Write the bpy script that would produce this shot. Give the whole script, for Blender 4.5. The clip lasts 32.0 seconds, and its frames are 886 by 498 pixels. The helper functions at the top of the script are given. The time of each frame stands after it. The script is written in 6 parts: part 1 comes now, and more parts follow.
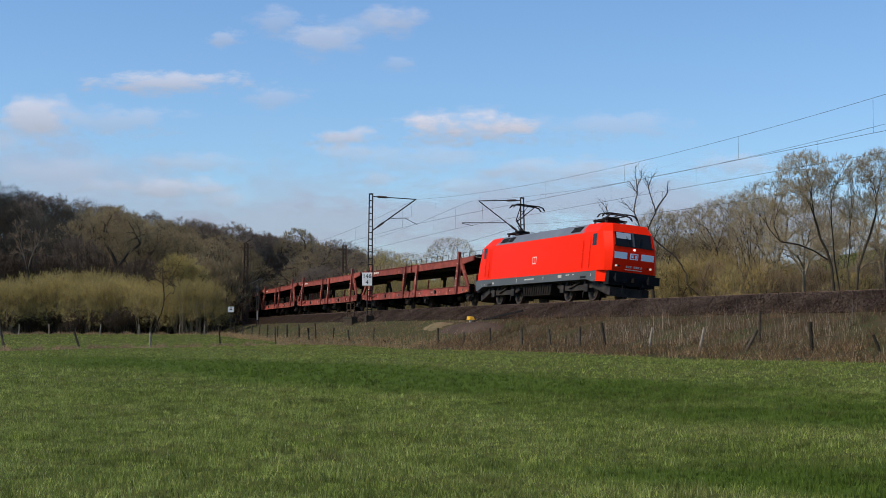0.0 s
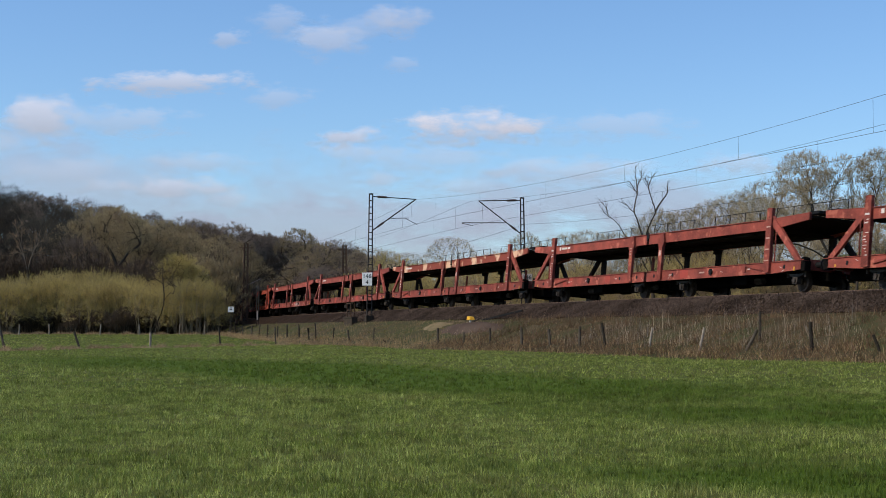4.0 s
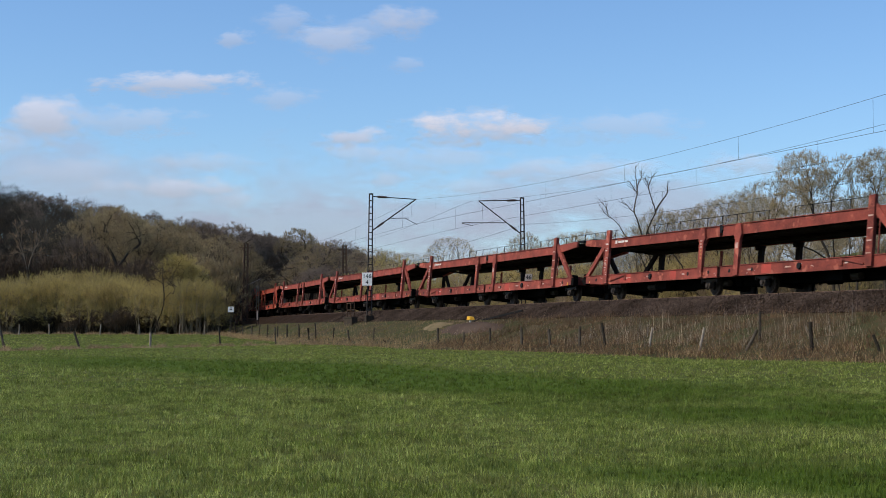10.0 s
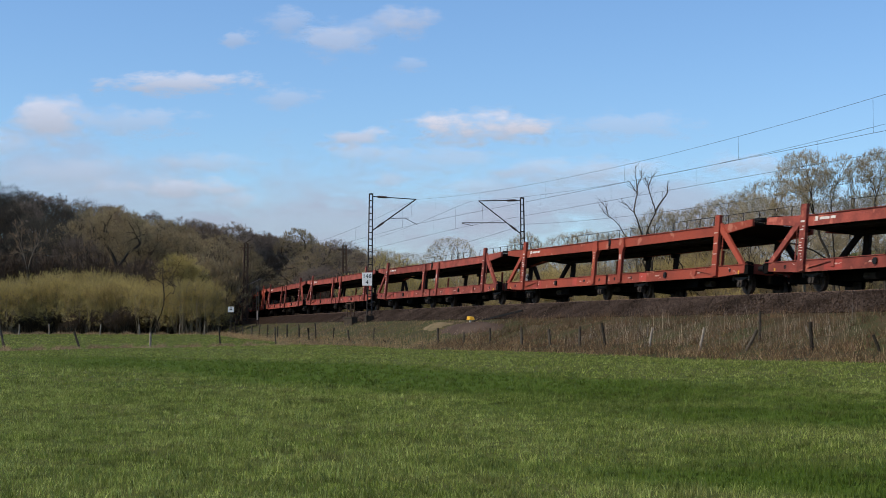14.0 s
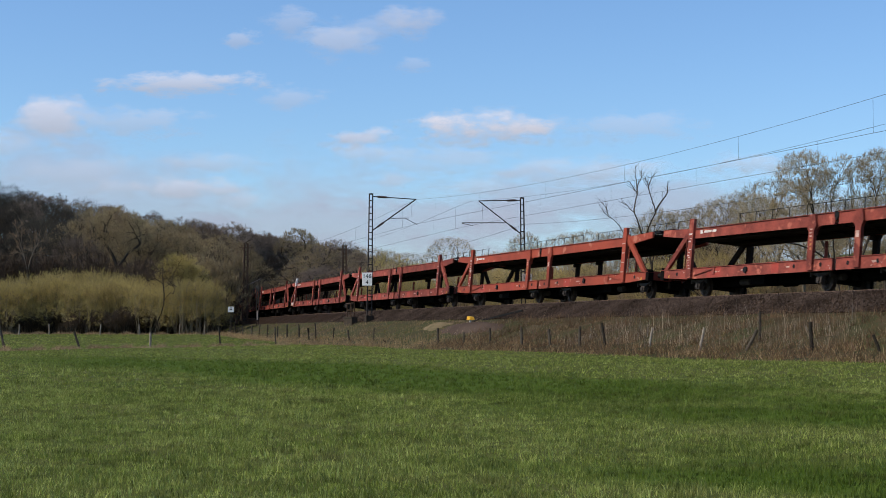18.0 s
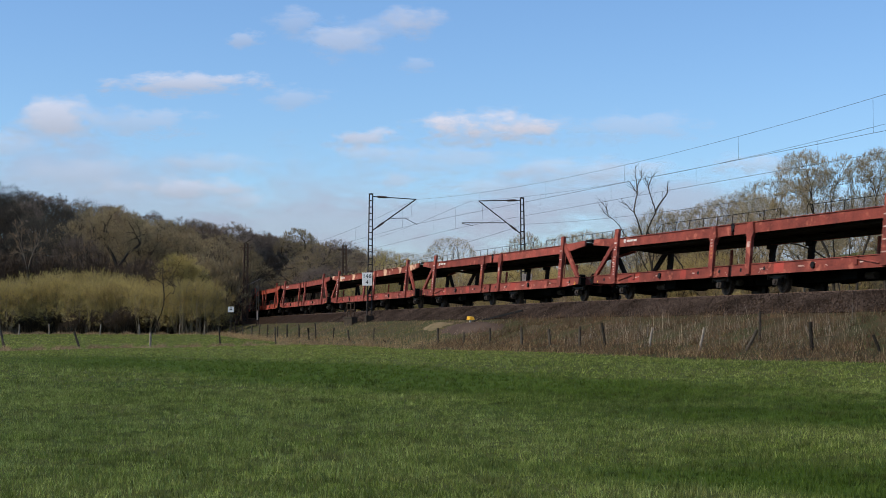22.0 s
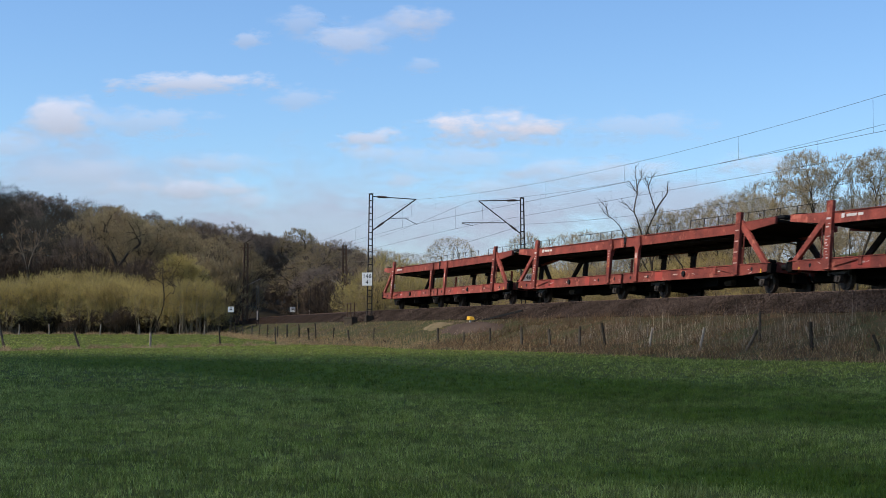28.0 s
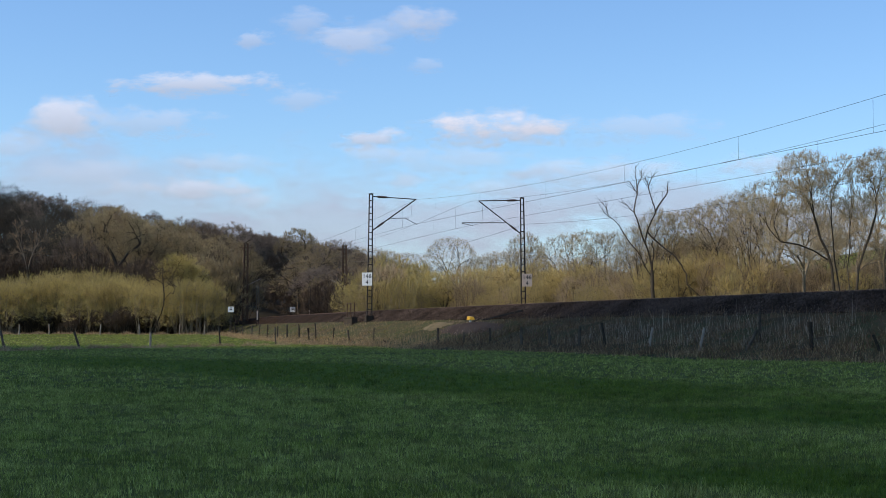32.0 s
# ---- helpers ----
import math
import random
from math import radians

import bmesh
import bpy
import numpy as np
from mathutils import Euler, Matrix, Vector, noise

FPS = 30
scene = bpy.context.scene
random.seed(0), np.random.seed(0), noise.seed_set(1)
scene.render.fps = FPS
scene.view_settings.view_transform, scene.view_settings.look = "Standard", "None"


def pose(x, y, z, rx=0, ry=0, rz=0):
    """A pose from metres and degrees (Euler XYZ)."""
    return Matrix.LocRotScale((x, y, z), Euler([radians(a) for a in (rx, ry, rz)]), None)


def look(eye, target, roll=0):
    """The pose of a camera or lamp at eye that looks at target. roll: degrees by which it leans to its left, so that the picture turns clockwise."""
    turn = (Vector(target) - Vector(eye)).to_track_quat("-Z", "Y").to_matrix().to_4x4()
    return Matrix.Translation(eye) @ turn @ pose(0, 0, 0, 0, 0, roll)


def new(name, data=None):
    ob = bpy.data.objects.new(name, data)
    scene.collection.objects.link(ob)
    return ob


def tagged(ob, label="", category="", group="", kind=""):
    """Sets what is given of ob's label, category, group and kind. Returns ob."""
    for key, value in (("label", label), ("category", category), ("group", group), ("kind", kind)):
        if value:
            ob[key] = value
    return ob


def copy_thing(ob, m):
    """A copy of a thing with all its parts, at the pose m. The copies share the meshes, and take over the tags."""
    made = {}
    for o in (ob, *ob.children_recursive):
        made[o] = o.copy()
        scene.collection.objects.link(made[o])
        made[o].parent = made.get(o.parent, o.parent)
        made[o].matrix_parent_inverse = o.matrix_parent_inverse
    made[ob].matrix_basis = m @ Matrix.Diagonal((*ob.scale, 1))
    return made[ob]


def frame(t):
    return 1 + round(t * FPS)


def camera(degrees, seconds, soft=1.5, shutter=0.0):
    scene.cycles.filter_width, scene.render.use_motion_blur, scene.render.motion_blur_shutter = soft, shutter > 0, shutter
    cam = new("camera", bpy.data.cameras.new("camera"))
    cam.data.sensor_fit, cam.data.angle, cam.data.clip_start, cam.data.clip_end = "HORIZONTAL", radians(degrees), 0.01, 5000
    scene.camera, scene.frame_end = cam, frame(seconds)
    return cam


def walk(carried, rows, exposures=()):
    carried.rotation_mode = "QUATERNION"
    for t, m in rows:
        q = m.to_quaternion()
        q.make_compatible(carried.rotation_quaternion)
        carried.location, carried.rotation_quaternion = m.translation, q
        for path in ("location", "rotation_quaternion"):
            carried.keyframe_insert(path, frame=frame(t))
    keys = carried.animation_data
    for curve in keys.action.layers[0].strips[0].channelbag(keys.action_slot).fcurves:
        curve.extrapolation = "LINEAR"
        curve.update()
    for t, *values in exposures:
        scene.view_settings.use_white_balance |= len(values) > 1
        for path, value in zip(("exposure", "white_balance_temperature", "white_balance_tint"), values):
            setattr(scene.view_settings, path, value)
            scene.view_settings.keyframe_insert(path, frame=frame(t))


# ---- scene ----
EYE = 1.20                      # height of the lens over the meadow
cam = camera(32.254, 32.0, soft=0.75, shutter=0.1)
still = pose(0, 0, EYE, 90 + 3.055, 0, 0)
walk(cam, [(0.0, still), (32.0, still)], [(0.0, -0.24), (1.2, -0.22), (3.0, -0.18), (20.0, -0.17), (25.0, -0.10), (28.0, -0.04), (32.0, -0.02)])

# ---- light ----
SUN_AZ, SUN_EL = -107.0, 41.0   # degrees, from the view's direction towards the right; height
TO_SUN = Vector((math.sin(radians(SUN_AZ)) * math.cos(radians(SUN_EL)), math.cos(radians(SUN_AZ)) * math.cos(radians(SUN_EL)), math.sin(radians(SUN_EL))))
world = bpy.data.worlds.new("sky")
scene.world = world
world.use_nodes = True
wn = world.node_tree.nodes
sky = wn.new("ShaderNodeTexSky")
sky.sky_type, sky.sun_disc = "NISHITA", False
sky.sun_elevation, sky.sun_rotation = radians(SUN_EL), radians(SUN_AZ)
sky.air_density, sky.dust_density, sky.ozone_density = 1.0, 0.5, 2.0
tint = wn.new("ShaderNodeMix")
tint.data_type, tint.blend_type = "RGBA", "MULTIPLY"
tint.inputs["Factor"].default_value, tint.inputs["B"].default_value = 1.0, (0.845, 1.062, 1.31, 1)
world.node_tree.links.new(sky.outputs[0], tint.inputs["A"])
world.node_tree.links.new(tint.outputs["Result"], wn["Background"].inputs[0])
wn["Background"].inputs[1].default_value = 0.1345
sun = new("sun", bpy.data.lights.new("sun", "SUN"))
sun.data.energy, sun.data.angle, sun.data.color = 4.6, radians(0.6), (1.0, 0.9, 0.76)
sun.matrix_world = look((0, 0, 60), Vector((0, 0, 60)) - TO_SUN)


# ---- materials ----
def lush_or_corner(n, l):
    """How far a place lies in one of the two darker, lusher swaths of the meadow, or in the patch that also paints the
    view's corner darker.
    """
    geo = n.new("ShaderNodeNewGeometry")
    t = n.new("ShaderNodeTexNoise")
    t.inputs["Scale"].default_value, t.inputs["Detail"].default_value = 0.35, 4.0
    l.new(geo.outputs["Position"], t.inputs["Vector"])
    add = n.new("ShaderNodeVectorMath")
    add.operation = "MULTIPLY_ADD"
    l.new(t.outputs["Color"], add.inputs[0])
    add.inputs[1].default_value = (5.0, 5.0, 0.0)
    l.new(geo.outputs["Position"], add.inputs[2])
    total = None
    # the third ellipse also paints the dark lower right corner of the view
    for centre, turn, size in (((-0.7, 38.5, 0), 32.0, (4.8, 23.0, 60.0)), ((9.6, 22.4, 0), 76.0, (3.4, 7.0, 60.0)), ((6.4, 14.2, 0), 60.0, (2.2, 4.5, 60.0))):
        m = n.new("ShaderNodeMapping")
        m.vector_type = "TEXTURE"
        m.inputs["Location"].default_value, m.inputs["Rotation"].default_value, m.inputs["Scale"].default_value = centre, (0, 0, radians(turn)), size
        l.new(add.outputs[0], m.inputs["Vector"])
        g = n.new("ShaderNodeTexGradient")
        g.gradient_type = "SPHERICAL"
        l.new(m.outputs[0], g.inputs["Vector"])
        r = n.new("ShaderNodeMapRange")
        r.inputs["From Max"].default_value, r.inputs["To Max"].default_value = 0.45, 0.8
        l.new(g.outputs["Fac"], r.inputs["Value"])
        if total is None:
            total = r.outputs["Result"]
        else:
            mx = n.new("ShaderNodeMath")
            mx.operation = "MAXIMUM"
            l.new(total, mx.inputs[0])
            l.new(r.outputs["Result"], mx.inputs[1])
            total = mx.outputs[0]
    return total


def surface(name, base, alt, rough=0.8, metal=0.0, fine=8.0, coarse=0.6, mix=0.5, bump=0.2, bump_scale=30.0, vary=0.0, third=None, third_cut=0.6, third_scale=1.5, gloss=0.25):
    """Two colours mixed by a fine and a coarse noise, patches of a third, bump, and a change from piece to piece."""
    m = bpy.data.materials.new(name)
    m.use_nodes = True
    nt = m.node_tree
    n, l = nt.nodes, nt.links
    bsdf = n["Principled BSDF"]
    bsdf.inputs["Roughness"].default_value, bsdf.inputs["Metallic"].default_value = rough, metal
    bsdf.inputs["Specular IOR Level"].default_value = gloss
    co = n.new("ShaderNodeTexCoord").outputs["Object"]

    def noise_at(scale, detail=4.0):
        t = n.new("ShaderNodeTexNoise")
        t.inputs["Scale"].default_value, t.inputs["Detail"].default_value = scale, detail
        l.new(co, t.inputs["Vector"])
        return t.outputs["Fac"]

    def sharp(sock, a, b):
        r = n.new("ShaderNodeMapRange")
        r.inputs["From Min"].default_value, r.inputs["From Max"].default_value = a, b
        l.new(sock, r.inputs["Value"])
        return r.outputs["Result"]

    add = n.new("ShaderNodeMath")
    add.operation = "MULTIPLY_ADD"
    l.new(sharp(noise_at(coarse), 0.36, 0.64), add.inputs[0])
    add.inputs[1].default_value = 0.6
    half = n.new("ShaderNodeMath")
    half.operation = "MULTIPLY"
    l.new(sharp(noise_at(fine), 0.3, 0.7), half.inputs[0])
    half.inputs[1].default_value = 0.4
    l.new(half.outputs[0], add.inputs[2])
    scale = n.new("ShaderNodeMath")
    scale.operation = "MULTIPLY"
    l.new(add.outputs[0], scale.inputs[0])
    scale.inputs[1].default_value = 2 * mix
    col = n.new("ShaderNodeMix")
    col.data_type = "RGBA"
    l.new(scale.outputs[0], col.inputs["Factor"])
    col.inputs["A"].default_value, col.inputs["B"].default_value = (*base, 1), (*alt, 1)
    out = col.outputs["Result"]
    if third:
        c3 = n.new("ShaderNodeMix")
        c3.data_type = "RGBA"
        l.new(lush_or_corner(n, l) if third_scale < 0 else sharp(noise_at(third_scale, 6.0), third_cut, third_cut + 0.06), c3.inputs["Factor"])
        l.new(out, c3.inputs["A"])
        c3.inputs["B"].default_value = (*third, 1)
        out = c3.outputs["Result"]
    if vary:
        info = n.new("ShaderNodeObjectInfo")
        hsv = n.new("ShaderNodeHueSaturation")
        l.new(out, hsv.inputs["Color"])
        r = n.new("ShaderNodeMapRange")
        r.inputs["To Min"].default_value, r.inputs["To Max"].default_value = 1 - vary, 1 + vary
        l.new(info.outputs["Random"], r.inputs["Value"])
        l.new(r.outputs["Result"], hsv.inputs["Value"])
        out = hsv.outputs["Color"]
    l.new(out, bsdf.inputs["Base Color"])
    if bump:
        b = n.new("ShaderNodeBump")
        b.inputs["Strength"].default_value, b.inputs["Distance"].default_value = bump, 0.02
        l.new(noise_at(bump_scale), b.inputs["Height"])
        l.new(b.outputs[0], bsdf.inputs["Normal"])
    return m


def blades(name, base, alt, vary=0.25, through_light=0.3, coarse=0.15, rough=0.7, patch=None, sparkle=0.0, earth=None):
    """Thin plant parts: colour by island and by a coarse noise, some light through them."""
    m = bpy.data.materials.new(name)
    m.use_nodes = True
    n, l = m.node_tree.nodes, m.node_tree.links
    bsdf = n["Principled BSDF"]
    bsdf.inputs["Roughness"].default_value = rough
    bsdf.inputs["Specular IOR Level"].default_value = 0.08
    geo = n.new("ShaderNodeNewGeometry")
    t = n.new("ShaderNodeTexNoise")
    t.inputs["Scale"].default_value, t.inputs["Detail"].default_value = coarse, 3.0
    l.new(geo.outputs["Position"], t.inputs["Vector"])
    r = n.new("ShaderNodeMapRange")
    r.inputs["From Min"].default_value, r.inputs["From Max"].default_value = 0.35, 0.65
    l.new(t.outputs["Fac"], r.inputs["Value"])
    a = n.new("ShaderNodeMath")
    a.operation = "MULTIPLY_ADD"
    few = n.new("ShaderNodeMath")
    few.operation = "POWER"
    l.new(geo.outputs["Random Per Island"], few.inputs[0])
    few.inputs[1].default_value = 1.0 + sparkle
    l.new(few.outputs[0], a.inputs[0])
    a.inputs[1].default_value = 0.8 if sparkle else 0.5
    h = n.new("ShaderNodeMath")
    h.operation = "MULTIPLY"
    l.new(r.outputs["Result"], h.inputs[0])
    h.inputs[1].default_value = 0.25 if sparkle else 0.5
    l.new(h.outputs[0], a.inputs[2])
    col = n.new("ShaderNodeMix")
    col.data_type = "RGBA"
    l.new(a.outputs[0], col.inputs["Factor"])
    col.inputs["A"].default_value, col.inputs["B"].default_value = (*base, 1), (*alt, 1)
    tint_out = col.outputs["Result"]
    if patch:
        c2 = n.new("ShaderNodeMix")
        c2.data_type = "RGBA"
        l.new(lush_or_corner(n, l), c2.inputs["Factor"])
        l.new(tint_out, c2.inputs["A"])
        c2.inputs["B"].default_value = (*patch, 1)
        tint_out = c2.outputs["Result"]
    if earth:
        e = n.new("ShaderNodeTexNoise")
        e.inputs["Scale"].default_value, e.inputs["Detail"].default_value = 1.3, 5.0
        l.new(geo.outputs["Position"], e.inputs["Vector"])
        er = n.new("ShaderNodeMapRange")
        er.inputs["From Min"].default_value, er.inputs["From Max"].default_value, er.inputs["To Max"].default_value = 0.54, 0.70, 0.40
        l.new(e.outputs["Fac"], er.inputs["Value"])
        c3 = n.new("ShaderNodeMix")
        c3.data_type = "RGBA"
        l.new(er.outputs["Result"], c3.inputs["Factor"])
        l.new(tint_out, c3.inputs["A"])
        c3.inputs["B"].default_value = (*earth, 1)
        tint_out = c3.outputs["Result"]
    hsv = n.new("ShaderNodeHueSaturation")
    info = n.new("ShaderNodeObjectInfo")
    v = n.new("ShaderNodeMapRange")
    v.inputs["To Min"].default_value, v.inputs["To Max"].default_value = 1 - vary, 1 + vary
    l.new(info.outputs["Random"], v.inputs["Value"])
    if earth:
        # this noise puts the shade of gaps between tufts into the colour
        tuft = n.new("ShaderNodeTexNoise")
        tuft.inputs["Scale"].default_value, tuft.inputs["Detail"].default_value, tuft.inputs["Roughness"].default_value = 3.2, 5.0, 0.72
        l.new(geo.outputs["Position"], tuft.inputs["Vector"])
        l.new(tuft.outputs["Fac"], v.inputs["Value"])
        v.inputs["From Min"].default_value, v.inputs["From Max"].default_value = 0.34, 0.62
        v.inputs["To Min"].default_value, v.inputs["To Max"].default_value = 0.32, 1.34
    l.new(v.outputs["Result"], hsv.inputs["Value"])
    l.new(tint_out, hsv.inputs["Color"])
    l.new(hsv.outputs["Color"], bsdf.inputs["Base Color"])
    if through_light:
        tr = n.new("ShaderNodeBsdfTranslucent")
        l.new(hsv.outputs["Color"], tr.inputs["Color"])
        mx = n.new("ShaderNodeMixShader")
        mx.inputs[0].default_value = through_light
        l.new(bsdf.outputs[0], mx.inputs[1])
        l.new(tr.outputs[0], mx.inputs[2])
        l.new(mx.outputs[0], n["Material Output"].inputs["Surface"])
    return m


def glow(name, colour, strength):
    m = bpy.data.materials.new(name)
    m.use_nodes = True
    b = m.node_tree.nodes["Principled BSDF"]
    b.inputs["Emission Color"].default_value, b.inputs["Emission Strength"].default_value = (*colour, 1), strength
    return m


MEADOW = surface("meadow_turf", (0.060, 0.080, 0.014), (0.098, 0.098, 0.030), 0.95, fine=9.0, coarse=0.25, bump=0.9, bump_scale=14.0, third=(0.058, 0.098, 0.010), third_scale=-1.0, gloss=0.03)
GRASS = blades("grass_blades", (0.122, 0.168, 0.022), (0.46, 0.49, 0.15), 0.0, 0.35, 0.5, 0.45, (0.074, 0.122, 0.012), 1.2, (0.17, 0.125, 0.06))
DRY = blades("dry_grass", (0.17, 0.11, 0.06), (0.52, 0.38, 0.23), 0.0, 0.25, 0.3, 0.7, None, 0.8)
BANKGRASS = blades("bank_grass_blades", (0.066, 0.080, 0.013), (0.25, 0.222, 0.070), 0.0, 0.3, 0.4, 0.6, None, 1.0)
STRAW = blades("straw", (0.19, 0.115, 0.055), (0.56, 0.395, 0.22), 0.0, 0.25, 0.4, 0.7, None, 0.7)
REED = blades("pale_reeds", (0.20, 0.15, 0.10), (0.58, 0.47, 0.35), 0.0, 0.2, 0.5, 0.7, None, 0.9)
BANK = surface("bank_soil", (0.058, 0.040, 0.023), (0.046, 0.053, 0.019), 0.95, fine=5.0, coarse=0.35, bump=0.8, bump_scale=9.0, third=(0.072, 0.055, 0.030), third_cut=0.55, third_scale=0.8, gloss=0.05)
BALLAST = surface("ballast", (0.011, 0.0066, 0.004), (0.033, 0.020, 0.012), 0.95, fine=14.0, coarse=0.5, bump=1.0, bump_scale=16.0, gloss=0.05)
RAIL = surface("rail_steel", (0.10, 0.06, 0.04), (0.16, 0.10, 0.07), 0.6, 0.3, bump=0.1)
BROWNSTONE = surface("stained_concrete", (0.065, 0.05, 0.037), (0.035, 0.028, 0.02), 0.95, bump=0.5, gloss=0.05)
CONCRETE = surface("concrete", (0.10, 0.082, 0.065), (0.065, 0.052, 0.042), 0.9, bump=0.3, gloss=0.1)
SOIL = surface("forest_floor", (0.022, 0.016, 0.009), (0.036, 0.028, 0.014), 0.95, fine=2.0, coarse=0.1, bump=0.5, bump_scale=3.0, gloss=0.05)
GRAVEL = surface("old_gravel", (0.050, 0.034, 0.026), (0.085, 0.060, 0.045), 0.95, fine=12.0, coarse=0.8, bump=0.8, bump_scale=14.0, gloss=0.05)
SAND = surface("sand", (0.21, 0.155, 0.09), (0.09, 0.075, 0.04), 0.95, fine=6.0, coarse=0.8, bump=0.5, gloss=0.05)
MAST = surface("mast_steel", (0.028, 0.025, 0.023), (0.055, 0.042, 0.032), 0.7, 0.2, bump=0.1, vary=0.15)
RUSTMAST = surface("rusty_mast_steel", (0.12, 0.065, 0.035), (0.07, 0.045, 0.03), 0.8, 0.1, bump=0.1)
WIRE = surface("wire_copper", (0.07, 0.065, 0.06), (0.10, 0.09, 0.08), 0.5, 0.5, bump=0)
INSUL = surface("insulator", (0.09, 0.05, 0.035), (0.06, 0.04, 0.03), 0.3, bump=0)
BOARD = surface("white_board", (0.74, 0.74, 0.72), (0.60, 0.60, 0.57), 0.5, bump=0.05, vary=0.05)
TANBOARD = surface("tan_board", (0.42, 0.34, 0.28), (0.30, 0.24, 0.20), 0.7, bump=0.05)
INK = surface("black_ink", (0.02, 0.02, 0.02), (0.035, 0.035, 0.035), 0.6, bump=0)
PALEPOST = surface("bleached_post", (0.36, 0.30, 0.235), (0.17, 0.14, 0.11), 0.9, fine=10, coarse=2, bump=0.6, bump_scale=25, gloss=0.1)
POST = surface("weathered_post", (0.034, 0.027, 0.020), (0.095, 0.078, 0.058), 0.9, fine=10, coarse=2, bump=0.6, bump_scale=25, vary=0.5, gloss=0.1)
YELLOW = surface("yellow_paint", (0.75, 0.42, 0.02), (0.6, 0.33, 0.03), 0.5, bump=0.1)
PALEBARK = surface("pale_bark", (0.22, 0.18, 0.13), (0.14, 0.11, 0.08), 0.9, fine=6, coarse=0.7, bump=0.5, vary=0.15)
DARKBARK = surface("dark_bark", (0.030, 0.024, 0.018), (0.060, 0.048, 0.036), 0.9, fine=6, coarse=0.7, bump=0.5, vary=0.2, gloss=0.1)
TWIG_YELLOW = blades("willow_twigs", (0.285, 0.22, 0.074), (0.54, 0.425, 0.16), 0.22, 0.12)
TWIG_BROWN = blades("brown_twigs", (0.33, 0.24, 0.14), (0.52, 0.40, 0.25), 0.22, 0.45)
TWIG_PALE = blades("pale_twigs", (0.35, 0.27, 0.155), (0.50, 0.395, 0.235), 0.18, 0.45)
WILLOWBARK = surface("willow_bark", (0.27, 0.22, 0.15), (0.13, 0.105, 0.072), 0.9, fine=6, coarse=0.7, bump=0.4, vary=0.25, gloss=0.1)
TWIG_RUSSET = blades("russet_twigs", (0.175, 0.12, 0.072), (0.31, 0.215, 0.128), 0.3, 0.15)
TWIG_OLIVE = blades("olive_brown_twigs", (0.215, 0.162, 0.088), (0.36, 0.28, 0.155), 0.2, 0.25)
LIMB = surface("grey_brown_limbs", (0.045, 0.034, 0.024), (0.085, 0.066, 0.046), 0.9, fine=6, coarse=0.7, bump=0.4, vary=0.15, gloss=0.1)
TWIG_LIGHT = blades("light_willow_twigs", (0.40, 0.30, 0.115), (0.60, 0.475, 0.21), 0.25, 0.4)
TWIG_GREY = blades("grey_brown_twigs", (0.135, 0.105, 0.083), (0.268, 0.207, 0.16), 0.3, 0.12)
BRAMBLE = blades("brown_stems", (0.055, 0.034, 0.021), (0.21, 0.125, 0.07), 0.0, 0.15, 0.4)
TWIG_DARKEST = blades("darkest_twigs", (0.026, 0.026, 0.021), (0.075, 0.066, 0.048), 0.5, 0.1)
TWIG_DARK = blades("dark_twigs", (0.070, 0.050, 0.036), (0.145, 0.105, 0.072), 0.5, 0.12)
LOCO_RED = surface("traffic_red", (0.86, 0.021, 0.003), (0.80, 0.019, 0.003), 0.42, fine=3.0, coarse=0.5, bump=0.0, gloss=0.03)
LOCO_GREY = surface("loco_grey", (0.058, 0.064, 0.064), (0.085, 0.090, 0.090), 0.5, fine=4, coarse=0.6, bump=0.0, third=(0.16, 0.14, 0.12), third_cut=0.66)
ROOF_GREY = surface("roof_grey", (0.15, 0.165, 0.185), (0.11, 0.12, 0.13), 0.45, fine=3, coarse=0.5, bump=0.0)
UNDER = surface("underframe_grime", (0.005, 0.004, 0.0035), (0.018, 0.014, 0.011), 0.85, 0.0, fine=5, coarse=1.0, bump=0.2, gloss=0.1)
WHEEL = surface("wheel_steel", (0.022, 0.016, 0.012), (0.085, 0.062, 0.046), 0.7, 0.2, fine=10, coarse=2.5, bump=0.1)
BLIND = surface("sun_blind_cloth", (0.42, 0.45, 0.48), (0.34, 0.36, 0.39), 0.8, bump=0)
BLACK = surface("black_rubber", (0.005, 0.005, 0.005), (0.012, 0.011, 0.011), 0.7, bump=0, gloss=0.15)
GLASS = surface("cab_glass", (0.010, 0.011, 0.013), (0.016, 0.018, 0.020), 0.08, bump=0, gloss=0.12)
PANEL = surface("white_panel", (0.86, 0.86, 0.85), (0.78, 0.78, 0.77), 0.5, bump=0)
ORANGE = surface("faded_orange", (0.46, 0.20, 0.06), (0.30, 0.09, 0.04), 0.7, fine=14, coarse=4, bump=0)
FADED = surface("faded_lettering", (0.56, 0.40, 0.34), (0.32, 0.17, 0.13), 0.7, fine=16, coarse=4, bump=0)
WHITE = surface("white_marking", (0.66, 0.62, 0.57), (0.40, 0.34, 0.30), 0.6, fine=14, coarse=3, bump=0)
LAMP = glow("lit_lamp", (1.0, 0.9, 0.7), 1.3)
DIM_LAMP = glow("dim_lamp", (1.0, 0.72, 0.32), 0.55)
WAGON = surface("wagon_paint", (0.295, 0.066, 0.046), (0.118, 0.031, 0.023), 0.7, fine=11, coarse=1.3, bump=0.12, vary=0.2, third=(0.36, 0.107, 0.070), third_cut=0.585, third_scale=2.4, gloss=0.12)
FRESH = surface("repainted_wagon_paint", (0.40, 0.062, 0.045), (0.27, 0.050, 0.036), 0.65, fine=7, coarse=1.0, bump=0.05, vary=0.15, gloss=0.12)
